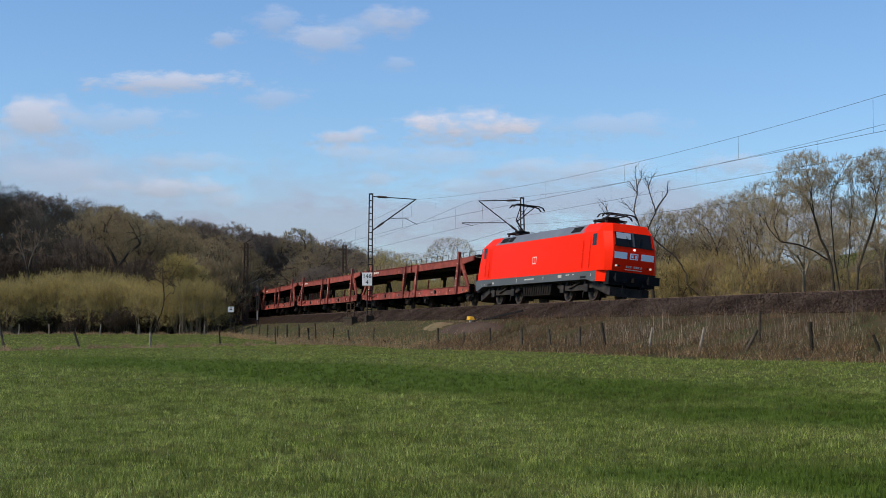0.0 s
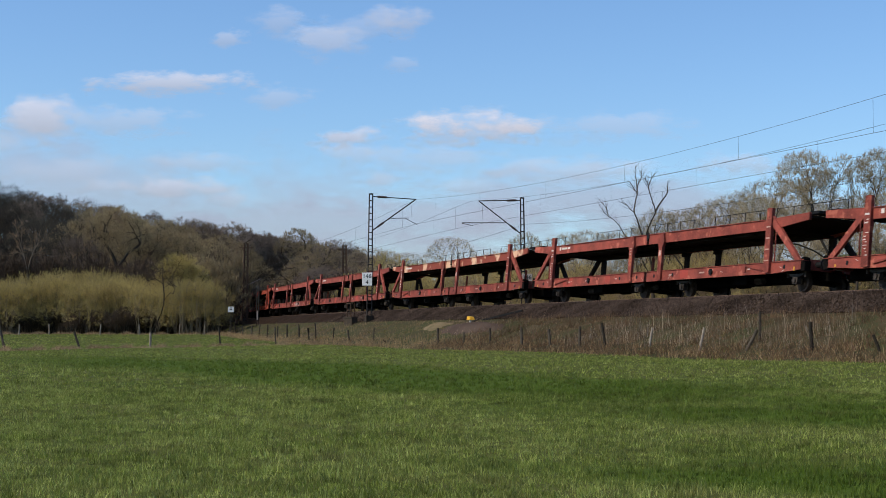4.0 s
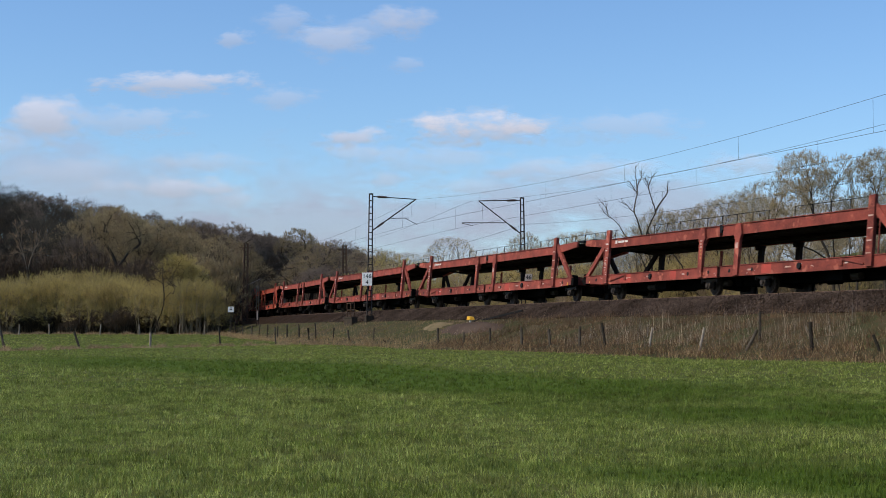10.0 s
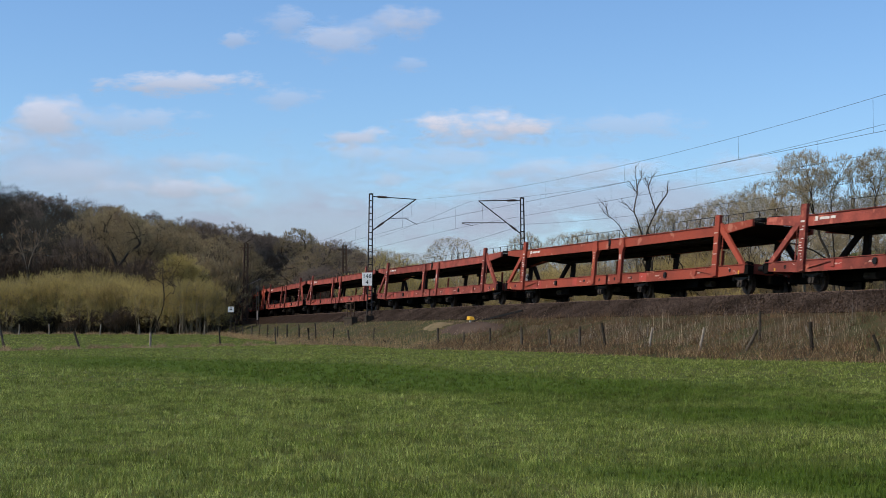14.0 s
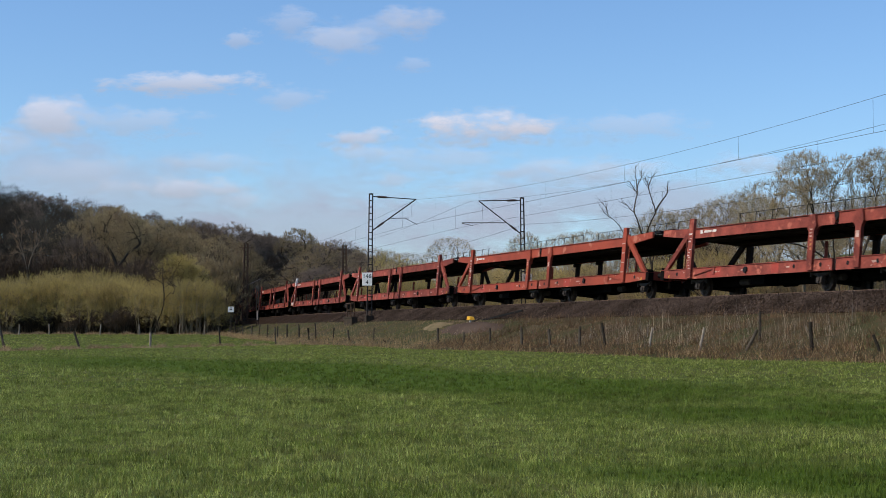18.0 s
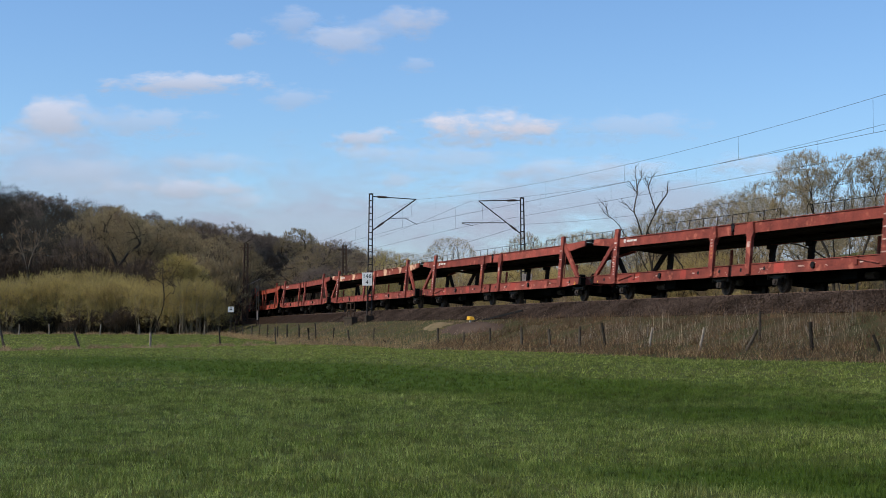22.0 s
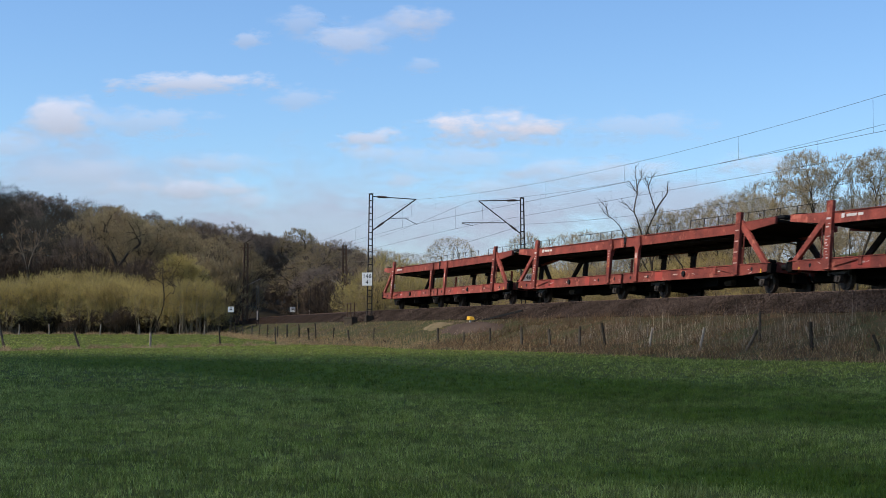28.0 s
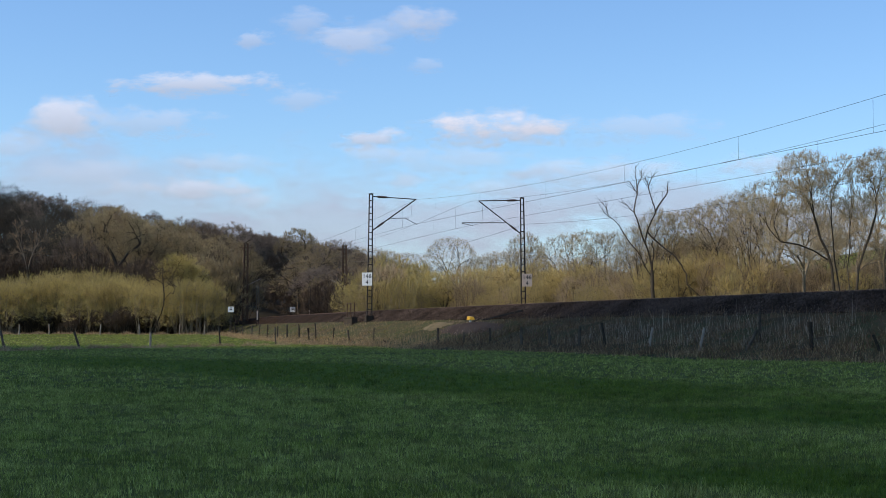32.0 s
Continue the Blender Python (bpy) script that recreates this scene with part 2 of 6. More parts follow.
WORN = surface("worn_wagon_paint", (0.24, 0.055, 0.034), (0.18, 0.042, 0.028), 0.7, fine=5, coarse=0.35, bump=0.1, vary=0.1, third=(0.60, 0.37, 0.24), third_cut=0.52, third_scale=0.8, gloss=0.12)
BRIGHT = surface("fresh_wagon_paint", (0.31, 0.060, 0.034), (0.18, 0.040, 0.025), 0.68, fine=9, coarse=0.5, bump=0.08, vary=0.1, third=(0.38, 0.14, 0.09), third_cut=0.62, third_scale=1.6, gloss=0.12)
# near-black: the shade below the wagon's sills is put into this colour
SHADE_BLACK = surface("wagon_underframe", (0.002, 0.0017, 0.0014), (0.007, 0.0055, 0.0045), 0.9, fine=5, coarse=1.0, bump=0.1, gloss=0.05)
BOGIE = surface("bogie_steel", (0.008, 0.007, 0.006), (0.050, 0.040, 0.033), 0.75, 0.1, fine=9, coarse=2.0, bump=0.1)
AXLEBOX = surface("axle_box_steel", (0.018, 0.014, 0.011), (0.075, 0.058, 0.046), 0.7, 0.2, fine=12, coarse=3.0, bump=0.1)
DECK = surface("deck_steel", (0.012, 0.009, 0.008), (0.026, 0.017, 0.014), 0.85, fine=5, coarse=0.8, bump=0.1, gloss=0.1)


# ---- mesh tools ----
class Build:
    """Gathers faces for one mesh."""

    def __init__(self):
        self.v, self.f = [], []

    def add(self, pts, faces):
        k = len(self.v)
        self.v += [tuple(p) for p in pts]
        self.f += [tuple(i + k for i in f) for f in faces]
        return self

    def box(self, x0, x1, y0, y1, z0, z1):
        return self.hexa([(x0, y0, z0), (x1, y0, z0), (x1, y1, z0), (x0, y1, z0), (x0, y0, z1), (x1, y0, z1), (x1, y1, z1), (x0, y1, z1)])

    def hexa(self, p):
        return self.add(p, [(0, 3, 2, 1), (4, 5, 6, 7), (0, 1, 5, 4), (1, 2, 6, 5), (2, 3, 7, 6), (3, 0, 4, 7)])

    def prism(self, outline, y0, y1):
        """An outline in x and z, drawn out along y."""
        n = len(outline)
        pts = [(x, y0, z) for x, z in outline] + [(x, y1, z) for x, z in outline]
        return self.add(pts, [tuple(range(n)), tuple(reversed(range(n, 2 * n)))] + [(i, i + n, (i + 1) % n + n, (i + 1) % n) for i in range(n)])

    def tube(self, a, b, r0, r1=None, n=6, caps=True):
        a, b = Vector(a), Vector(b)
        r1 = r0 if r1 is None else r1
        d = (b - a).normalized()
        u = d.orthogonal().normalized()
        w = d.cross(u)
        pts = []
        for c, r in ((a, r0), (b, r1)):
            pts += [c + (u * math.cos(2 * math.pi * i / n) + w * math.sin(2 * math.pi * i / n)) * r for i in range(n)]
        faces = [(i, (i + 1) % n, (i + 1) % n + n, i + n) for i in range(n)]
        if caps:
            faces += [tuple(reversed(range(n))), tuple(range(n, 2 * n))]
        return self.add(pts, faces)

    def beam(self, a, b, w, h):
        """A square bar from a to b, w across and h upright."""
        a, b = Vector(a), Vector(b)
        d = (b - a).normalized()
        side = d.cross(Vector((0, 0, 1)))
        side = side.normalized() if side.length > 1e-4 else Vector((1, 0, 0))
        up = side.cross(d)
        q = [c + side * (w / 2 * i) + up * (h / 2 * j) for c in (a, b) for i, j in ((-1, -1), (1, -1), (1, 1), (-1, 1))]
        return self.add(q, [(3, 2, 1, 0), (4, 5, 6, 7), (0, 1, 5, 4), (1, 2, 6, 5), (2, 3, 7, 6), (3, 0, 4, 7)])

    def mesh(self, name, material, smooth=False):
        me = bpy.data.meshes.new(name)
        me.from_pydata(self.v, [], self.f)
        me.materials.append(material)
        if smooth:
            me.shade_smooth()
        me.update()
        return me


def part(name, b, material, parent=None, label="", smooth=False):
    ob = new(name, b.mesh(name, material, smooth) if isinstance(b, Build) else b)
    if parent:
        ob.parent = parent
    if label:
        ob["label"] = label
    return ob


def share(name, me, parent, at=(0, 0, 0), turn=(0, 0, 0)):
    """Another part on the same mesh."""
    ob = new(name, me)
    ob.parent = parent
    ob.location, ob.rotation_euler = at, turn
    return ob


def smooth(a, b, x):
    t = np.clip((np.asarray(x, float) - a) / (b - a), 0, 1)
    return t * t * (3 - 2 * t)


# ---- the line of the railway ----
RAIL_Z = EYE + 1.5006
CANT = 0.0983
_S = np.arange(-900.0, 900.5, 0.5)
_k = -1.1467e-3 + 0.139e-5 * np.clip(_S, -330, 200)
_k = _k * smooth(-420, -330, _S)
_th = np.cumsum(_k) * 0.5
_th = _th - np.interp(0, _S, _th) + radians(159.438)
_X, _Y = np.cumsum(np.sin(_th)) * 0.5, np.cumsum(np.cos(_th)) * 0.5
_X, _Y = _X - np.interp(0, _S, _X) + 13.313, _Y - np.interp(0, _S, _Y) + 63.40


def on_line(s, lat=0.0, z=0.0):
    """A place along the near track, lat metres to the meadow's side, z over the rails."""
    x, y, th = np.interp(s, _S, _X), np.interp(s, _S, _Y), np.interp(s, _S, _th)
    return Vector((x + math.cos(th) * lat, y - math.sin(th) * lat, RAIL_Z - 0.00036 * s + z))


def heading(s):
    return math.pi / 2 - np.interp(s, _S, _th)


def at_line(s, lat=0.0, z=0.0, lean=0.0):
    """A pose whose x runs along the track and whose y points away from the meadow."""
    return Matrix.Translation(on_line(s, lat, z)) @ Matrix.Rotation(heading(s), 4, "Z") @ Matrix.Rotation(-lean, 4, "X")


# ---- ground ----
def ground_z(x, y):
    x, y = np.asarray(x, float), np.asarray(y, float)
    r = np.hypot(x, y)
    z = 0.30 * smooth(8, 45, r) + 0.55 * smooth(95, 150, y) * smooth(10, -10, x)
    z = z + 11.0 * smooth(-15, -85, x) * smooth(172, 300, y) + 5 * smooth(-10, -40, x) * smooth(230, 330, y)
    z = z + 36.0 * smooth(880, 1250, y) * smooth(500, 100, x)
    z = z + 17.5 * smooth(50, 88, x) * smooth(180, 310, y)
    return z + 0.035 * np.sin(x * 0.31 + y * 0.11) * np.sin(y * 0.23 - x * 0.07) * smooth(6, 20, r)


def ground_sheet():
    rings = np.concatenate([[0.0], np.geomspace(3, 400, 90), np.geomspace(460, 4600, 14)])
    az = np.radians(np.concatenate([np.arange(-24, 24, 0.8), np.arange(24, 336, 6.0)]))
    R, A = np.meshgrid(rings[1:], az, indexing="ij")
    X, Y = R * np.sin(A), R * np.cos(A)
    Z = ground_z(X, Y)
    n, m = len(rings) - 1, len(az)
    v = [(0, 0, 0)] + list(zip(X.ravel().tolist(), Y.ravel().tolist(), Z.ravel().tolist()))
    f = [(0, 1 + (j + 1) % m, 1 + j) for j in range(m)]
    for i in range(n - 1):
        for j in range(m):
            a, b = 1 + i * m + j, 1 + i * m + (j + 1) % m
            f.append((a, b, b + m, a + m))
    me = bpy.data.meshes.new("ground")
    me.from_pydata(v, [], f)
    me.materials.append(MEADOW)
    me.materials.append(SOIL)
    for p in me.polygons:
        c = p.center
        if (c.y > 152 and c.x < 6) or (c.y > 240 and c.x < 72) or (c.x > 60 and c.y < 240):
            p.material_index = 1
        p.use_smooth = True
    return tagged(new("ground", me), "green spring meadow rising to a wooded hill", "meadow", kind="structure")


ground_sheet()

# cross-section of the bank: metres to the meadow's side, height over the rails
TOE = [(10.5, -2.75), (9.2, -2.42), (8.2, -2.28), (6.8, -1.95), (5.4, -1.42), (4.3, -1.05), (3.35, -0.86)]
BED = [(3.35, -0.86), (2.9, -0.62), (2.35, -0.33), (1.85, -0.13), (1.5, -0.12), (0, -0.26), (-1.5, -0.40), (-2.0, -0.50), (-2.6, -0.24), (-4.0, -0.36), (-5.6, -0.55), (-7.0, -1.1)]
BACK = [(-7.0, -1.1), (-8.5, -1.25), (-10.0, -1.9), (-12.5, -2.75)]


def swept(profile, s0, s1, step, rough, seed):
    rng = random.Random(seed)
    b = Build()
    n = len(profile)
    ss = np.arange(s0, s1 + step / 2, step)
    for s in ss:
        for i, (lat, z) in enumerate(profile):
            e = rough if 0 < i < n - 1 else 0
            b.v.append(tuple(on_line(s, lat + rng.uniform(-e, e), z + rng.uniform(-e, e) * 0.7)))
    for k in range(len(ss) - 1):
        for i in range(n - 1):
            a = k * n + i
            b.f.append((a, a + 1, a + n + 1, a + n))
    return b


def fine(profile, n):
    out = []
    for (a, za), (b, zb) in zip(profile, profile[1:]):
        out += [(a + (b - a) * i / n, za + (zb - za) * i / n) for i in range(n)]
    return out + [profile[-1]]


bank = part("embankment", swept(fine(TOE, 3), -420, 160, 0.8, 0.10, 3), BANK, smooth=True)
tagged(bank, "railway embankment slope of earth and dead grass", "embankment", kind="structure")
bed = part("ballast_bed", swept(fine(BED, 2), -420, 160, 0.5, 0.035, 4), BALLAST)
tagged(bed, "brown-grey crushed stone ballast under two tracks", "ballast", kind="structure")
back = part("embankment", swept(BACK, -420, 160, 2.0, 0.1, 5), BANK, smooth=True)
tagged(back, "far slope of the railway embankment", "embankment", kind="structure")


def rail_track(offset, lower, label):
    root = new("railway_track")
    tagged(root, label, "track", kind="structure")
    for side in (-0.75, 0.75):
        b = Build()
        ss = np.arange(-420, 161, 2.0)
        prof = [(-0.07, -0.17), (0.07, -0.17), (0.07, -0.15), (0.012, -0.13), (0.012, -0.04), (0.036, -0.03), (0.036, 0), (-0.036, 0), (-0.036, -0.03), (-0.012, -0.04), (-0.012, -0.13), (-0.07, -0.15)]
        for s in ss:
            lift = (side - 0.75) * CANT + lower
            b.v += [tuple(on_line(s, offset + side + x, z + lift)) for x, z in prof]
        n = len(prof)
        for k in range(len(ss) - 1):
            b.f += [(k * n + i, k * n + (i + 1) % n, (k + 1) * n + (i + 1) % n, (k + 1) * n + i) for i in range(n)]
        part("rail", b, RAIL, root)
    sl = Build().hexa([(-0.13, -1.3, -0.2), (0.13, -1.3, -0.2), (0.13, 1.3, -0.2), (-0.13, 1.3, -0.2), (-0.10, -1.3, 0), (0.10, -1.3, 0), (0.10, 1.3, 0), (-0.10, 1.3, 0)]).mesh("sleeper", CONCRETE)
    for i in range(110):
        o = new("sleeper", sl)
        o.parent = root
        o.matrix_basis = at_line(-52 + 0.62 * i, offset, -0.17 - 0.75 * CANT + lower, CANT)
    return root


rail_track(0.0, 0.0, "near railway track on concrete sleepers in ballast")
rail_track(-4.0, -0.10, "far railway track on concrete sleepers in ballast")


# ---- overhead line ----
def lattice_mast(s, lat, foot, top, lean, arm, material, sign, weights=False):
    """A lattice steel mast with its bracket; arm: +1 points away from the meadow, -1 towards it."""
    root = new("catenary_mast")
    root.matrix_basis = at_line(s, lat, 0, 0)
    tagged(root, "dark lattice steel catenary mast with bracket arm beside the track", "mast", "masts of the railway line")
    for iy in (-1, 1):
        part("leg", Build().beam((0, iy * 0.17, foot), (0, iy * 0.115 - lean, top), 0.12, 0.055), material, root)
    if weights:
        for iy in (-1, 1):
            part("outer_leg", Build().beam((0.16, iy * 0.30, foot), (0.10, iy * 0.2 - lean, top), 0.13, 0.09), material, root)
        for i in range(12):
            za, zb = foot + (top - foot) * i / 12, foot + (top - foot) * (i + 1) / 12
            part("lacing", Build().beam((0.15, (-0.28 if i % 2 else 0.28), za), (0.14, (0.26 if i % 2 else -0.26), zb), 0.03, 0.06), material, root)
    n = 19
    plate = Build().box(-0.01, 0.01, -0.145, 0.145, -0.032, 0.032).mesh("batten", material)
    for i in range(n + 1):
        k = i / n
        for ix in (-0.06, 0.06):
            share("batten", plate, root, (ix, -lean * k, foot + (top - foot) * k))
    part("cap", Build().box(-0.13, 0.13, -0.13 - lean, 0.13 - lean, top, top + 0.06), material, root)
    part("foundation", Build().box(-0.24, 0.24, -0.28, 0.28, foot - 0.6, foot + 0.02), BROWNSTONE, root)
    if weights:
        for i in range(9):
            part("tension_weight", Build().tube((0.0, -arm * 0.42, 1.5 + 0.2 * i), (0.0, -arm * 0.42, 1.68 + 0.2 * i), 0.14, n=10), CONCRETE, root)
        part("weight_cable", Build().tube((0.0, -arm * 0.42, 3.3), (0.0, -arm * 0.42, top - 0.6), 0.015, n=4), material, root)
        part("bracket_tube", Build().tube((0, -arm * 1.1, 2.75), (0, arm * 1.7, 4.1), 0.03), TANBOARD, root, "pale grey bracket tube")
        part("pulley_arm", Build().beam((0.0, -arm * 0.7, top - 0.5), (0.0, arm * 0.9, top - 0.5), 0.08, 0.1), material, root)
        return root
    y0 = arm * 0.12 - lean
    tip = arm * 3.35
    part("top_tube", Build().tube((0, y0, top - 0.15), (0, tip, top - 0.27), 0.035), material, root)
    part("stay_tube", Build().tube((0, arm * 0.16 - lean * 0.7, top - 2.5), (0, tip, top - 0.27), 0.04), material, root)
    part("insulator", Build().tube((0, y0 + arm * 0.35, top - 0.16), (0, y0 + arm * 1.0, top - 0.19), 0.075, n=8), INSUL, root)
    a, e = Vector((0, arm * 0.16 - lean * 0.7, top - 2.5)), Vector((0, tip, top - 0.27))
    part("insulator", Build().tube(a.lerp(e, 0.1), a.lerp(e, 0.25), 0.075, n=8), INSUL, root)
    p = a.lerp(e, 0.38)
    if arm > 0:
        part("registration_tube", Build().tube(p, (0, tip - arm * 0.55, p.z + 0.06), 0.025), material, root)
        part("steady_arm", Build().tube((0, tip - arm * 0.75, p.z + 0.02), (0, tip + arm * 0.1, top - 2.05), 0.022), material, root)
    else:
        part("registration_tube", Build().tube(a.lerp(e, 0.33), (0, tip + arm * 1.25, top - 1.84), 0.028), material, root)
        part("steady_arm", Build().tube((0, tip + arm * 1.25, top - 1.87), (0, tip + arm * 0.4, top - 2.02), 0.02), material, root)
    part("hanger", Build().tube((0, tip - arm * 0.3, top - 0.35), (0, tip - arm * 0.3, p.z + 0.1), 0.01), material, root)
    if sign:
        board(root, foot, sign)
    return root


def board(root, foot, sign):
    """A kilometre board across the line, turned 25 degrees to look bright from the camera."""
    x, y, paint = sign
    plate = part("sign_board", Build().box(x, x + 0.03, y - 0.35, y + 0.35, 1.60, 2.50), paint, root, "white board with black kilometre figures")
    plate.matrix_basis = Matrix.Translation((x, y, 0)) @ Matrix.Rotation(radians(-25), 4, "Z") @ Matrix.Translation((-x, -y, 0))
    for text, size, z in (("146", 0.42, 2.12), ("4", 0.42, 1.70)):
        c = bpy.data.curves.new("figures", "FONT")
        c.body, c.size, c.align_x, c.extrude = text, size, "CENTER", 0.004
        c.materials.append(INK)
        o = new("figures", c)
        o.parent = plate
        o.matrix_basis = pose(x + 0.040, y, z, 90, 0, 90)


SPAN = 62.0
for i, s in enumerate((-46.2, -46.2 - SPAN, -46.2 - 2 * SPAN, -46.2 - 3.74 * SPAN, -46.2 + SPAN)):
    lattice_mast(s, 3.5, -0.5, 7.95, -0.10, 1, MAST if i != 1 else RUSTMAST, (0.14, -0.20, BOARD) if i == 0 else None, i == 1)
    lattice_mast(s + (1.0 if i == 0 else 0), -7.5, -1.1, 7.87, 0.10, -1, MAST if i != 1 else RUSTMAST, (0.34, 0.14, TANBOARD) if i == 0 else None, i == 1)


def wires(lat, lower, label):
    root = new("overhead_line")
    tagged(root, label, "cable", "wires of the overhead line")
    knots = [-46.2 - 3.74 * SPAN, -46.2 - 2 * SPAN, -46.2 - SPAN, -46.2, -46.2 + SPAN, -46.2 + 2 * SPAN]

    def mess(s):
        for a, b in zip(knots, knots[1:]):
            if a <= s <= b:
                u = (s - a) / (b - a)
                return 7.66 - 4.0 * u * (1 - u)
        return 7.66

    def cont(s):
        for a, b in zip(knots, knots[1:]):
            if a <= s <= b:
                u = (s - a) / (b - a)
                return 5.92 - 0.45 * u * (1 - u)
        return 5.92

    def stagger(s):
        u = (s + 46.2) / SPAN
        return 0.25 * math.cos(math.pi * u)

    ss = np.arange(knots[0], knots[-1] + 0.1, 3.1)
    for name, h, r in (("messenger_wire", mess, 0.008), ("contact_wire", cont, 0.0095)):
        b = Build()
        for a, c in zip(ss, ss[1:]):
            b.tube(on_line(a, lat + stagger(a), h(a) + lower), on_line(c, lat + stagger(c), h(c) + lower), r, n=4, caps=False)
        part(name, b, WIRE, root)
    for a, c in zip(knots, knots[1:]):
        for u in (0.08, 0.22, 0.385, 0.54, 0.71, 0.86, 0.95):
            s = a + (c - a) * u
            part("dropper", Build().tube(on_line(s, lat + stagger(s), cont(s) + lower), on_line(s, lat + stagger(s), mess(s) + lower), 0.005, n=4, caps=False), WIRE, root)


wires(0.0, 0.0, "contact and messenger wire over the near track")
wires(-4.0, -0.02, "contact and messenger wire over the far track")


def feeder():
    root = new("feeder_wire")
    tagged(root, "single feeder wire along the far masts", "cable", "wires of the overhead line")
    ss = np.arange(-46.2 - 2 * SPAN, 80, 3.1)
    b = Build()
    for a, c in zip(ss, ss[1:]):
        z = [6.1 - 3.2 * (((s + 46.2) % SPAN) / SPAN) * (1 - ((s + 46.2) % SPAN) / SPAN) for s in (a, c)]
        b.tube(on_line(a, -8.0, z[0]), on_line(c, -8.0, z[1]), 0.010, n=4, caps=False)
    part("wire", b, WIRE, root)


feeder()


# ---- trees ----
def tree_meshes(name, seed, height, crown, n_points, n_twigs, twig_len, twig_w, bark, twig_mat, trunk_r, stems=1, up=0.25, jitter=0.15, spray=0.5, shell=0.35, floor=-1.0, trunks=None):
    """Wood that forks towards points spread through the crown, and fine twigs at its ends.
    crown: lobes of (x, y, z, rx, ry, rz), as shares of the height; trunks: the ways of the main stems, likewise.
    Returns the meshes of trunk and crown."""
    rng = random.Random(seed)
    g = np.random.default_rng(seed)
    wts = np.array([c[3] * c[4] * c[5] for c in crown])
    pts = []
    while len(pts) < n_points:
        c = crown[g.choice(len(crown), p=wts / wts.sum())]
        v = g.normal(0, 1, 3)
        v = v / np.linalg.norm(v) * g.uniform(shell, 1.0) ** 0.33
        p = np.array(c[:3]) + v * np.array(c[3:])
        if p[2] > 0.05 and v[2] > floor:
            pts.append(p * height)
    pts = np.array(pts)
    wood = Build()
    tips = []
    e_r = trunk_r / n_points ** 0.5

    def fork(p, r, S, depth, d):
        n = len(S)
        if n == 1:
            q = Vector(S[0])
            m = p.lerp(q, 0.5) + Vector((rng.uniform(-1, 1), rng.uniform(-1, 1), rng.uniform(-0.4, 1))) * (q - p).length * jitter * 0.6
            wood.tube(p, m, r, e_r * 0.8, n=3, caps=False).tube(m, q, e_r * 0.8, e_r * 0.35, n=3, caps=False)
            tips.append((m, q))
            return
        c = S.mean(axis=0)
        w = S - c
        axis = np.linalg.svd(w, full_matrices=False)[2][0] + g.normal(0, 0.35, 3)
        k = np.argsort(w @ axis)
        cut = int(n * rng.uniform(0.32, 0.68)) if n > 3 else n // 2
        for part_i in (S[k[:max(1, cut)]], S[k[max(1, cut):]]):
            if not len(part_i):
                continue
            cc = Vector(part_i.mean(axis=0))
            f = rng.uniform(0.30, 0.46) if n > 6 else rng.uniform(0.4, 0.6)
            length = (cc - p).length * f
            q = p + ((cc - p).normalized() * 0.66 + d * 0.34).normalized() * length
            q = q + Vector((rng.uniform(-1, 1), rng.uniform(-1, 1), rng.uniform(-0.5, 0.8))) * length * jitter
            r1 = e_r * len(part_i) ** 0.5
            wood.tube(p, q, min(r, r1 * 1.15), r1, n=6 if r1 > 0.06 else (4 if r1 > 0.025 else 3), caps=False)
            if len(part_i) <= 9:
                tips.append((p.copy(), q.copy()))
            fork(q, r1, part_i, depth + 1, (q - p).normalized())

    if trunks:
        ends = np.array([t[-1] for t in trunks]) * height
        lot = np.argmin(np.linalg.norm((pts[:, None, :] - ends[None]) * np.array([1.0, 1.0, 0.5]), axis=2), axis=1)
        for k, way_k in enumerate(trunks):
            S = pts[lot == k]
            if not len(S):
                continue
            r = max(e_r * len(S) ** 0.5, trunk_r * 0.35)
            path = [Vector(p) * height for p in way_k]
            for i, (p, q) in enumerate(zip(path, path[1:])):
                m = p.lerp(q, 0.5) + Vector((rng.uniform(-1, 1), rng.uniform(-1, 1), 0)) * (q - p).length * 0.05
                flare = 0.35 if k == 0 else 0.15
                f0, f1 = 1 + flare * (1 - i / (len(path) - 1)), 1 + flare * (1 - (i + 1) / (len(path) - 1))
                wood.tube(p, m, r * f0, r * (f0 + f1) / 2, n=8, caps=False).tube(m, q, r * (f0 + f1) / 2, r * f1, n=8, caps=False)
            fork(path[-1], r, S, 0, (path[-1] - path[-2]).normalized())
    elif stems == 1:
        low = min(c[2] - c[5] for c in crown) * height
        top = Vector((rng.uniform(-0.03, 0.03) * height, rng.uniform(-0.03, 0.03) * height, max(0.12 * height, low * 0.85)))
        mid = top * 0.5 + Vector((rng.uniform(-0.02, 0.02), rng.uniform(-0.02, 0.02), 0)) * height
        wood.tube((0, 0, -0.4), mid, trunk_r * 1.25, trunk_r * 1.05, n=8, caps=False).tube(mid, top, trunk_r * 1.05, trunk_r, n=8, caps=False)
        fork(top, trunk_r, pts, 0, Vector((0, 0, 1)))
    else:
        ang = np.arctan2(pts[:, 1], pts[:, 0])
        lot = ((ang + math.pi) / (2 * math.pi) * stems + g.normal(0, 0.4, len(pts))).astype(int) % stems
        for k in range(stems):
            S = pts[lot == k]
            if len(S):
                a = (k + 0.5) / stems * 2 * math.pi - math.pi
                p = Vector((math.cos(a), math.sin(a), 0)) * height * rng.uniform(0.03, 0.13 if stems < 9 else 0.26) - Vector((0, 0, 0.3))
                fork(p, e_r * len(S) ** 0.5, S, 0, Vector((math.cos(a) * 0.3, math.sin(a) * 0.3, 1)).normalized())
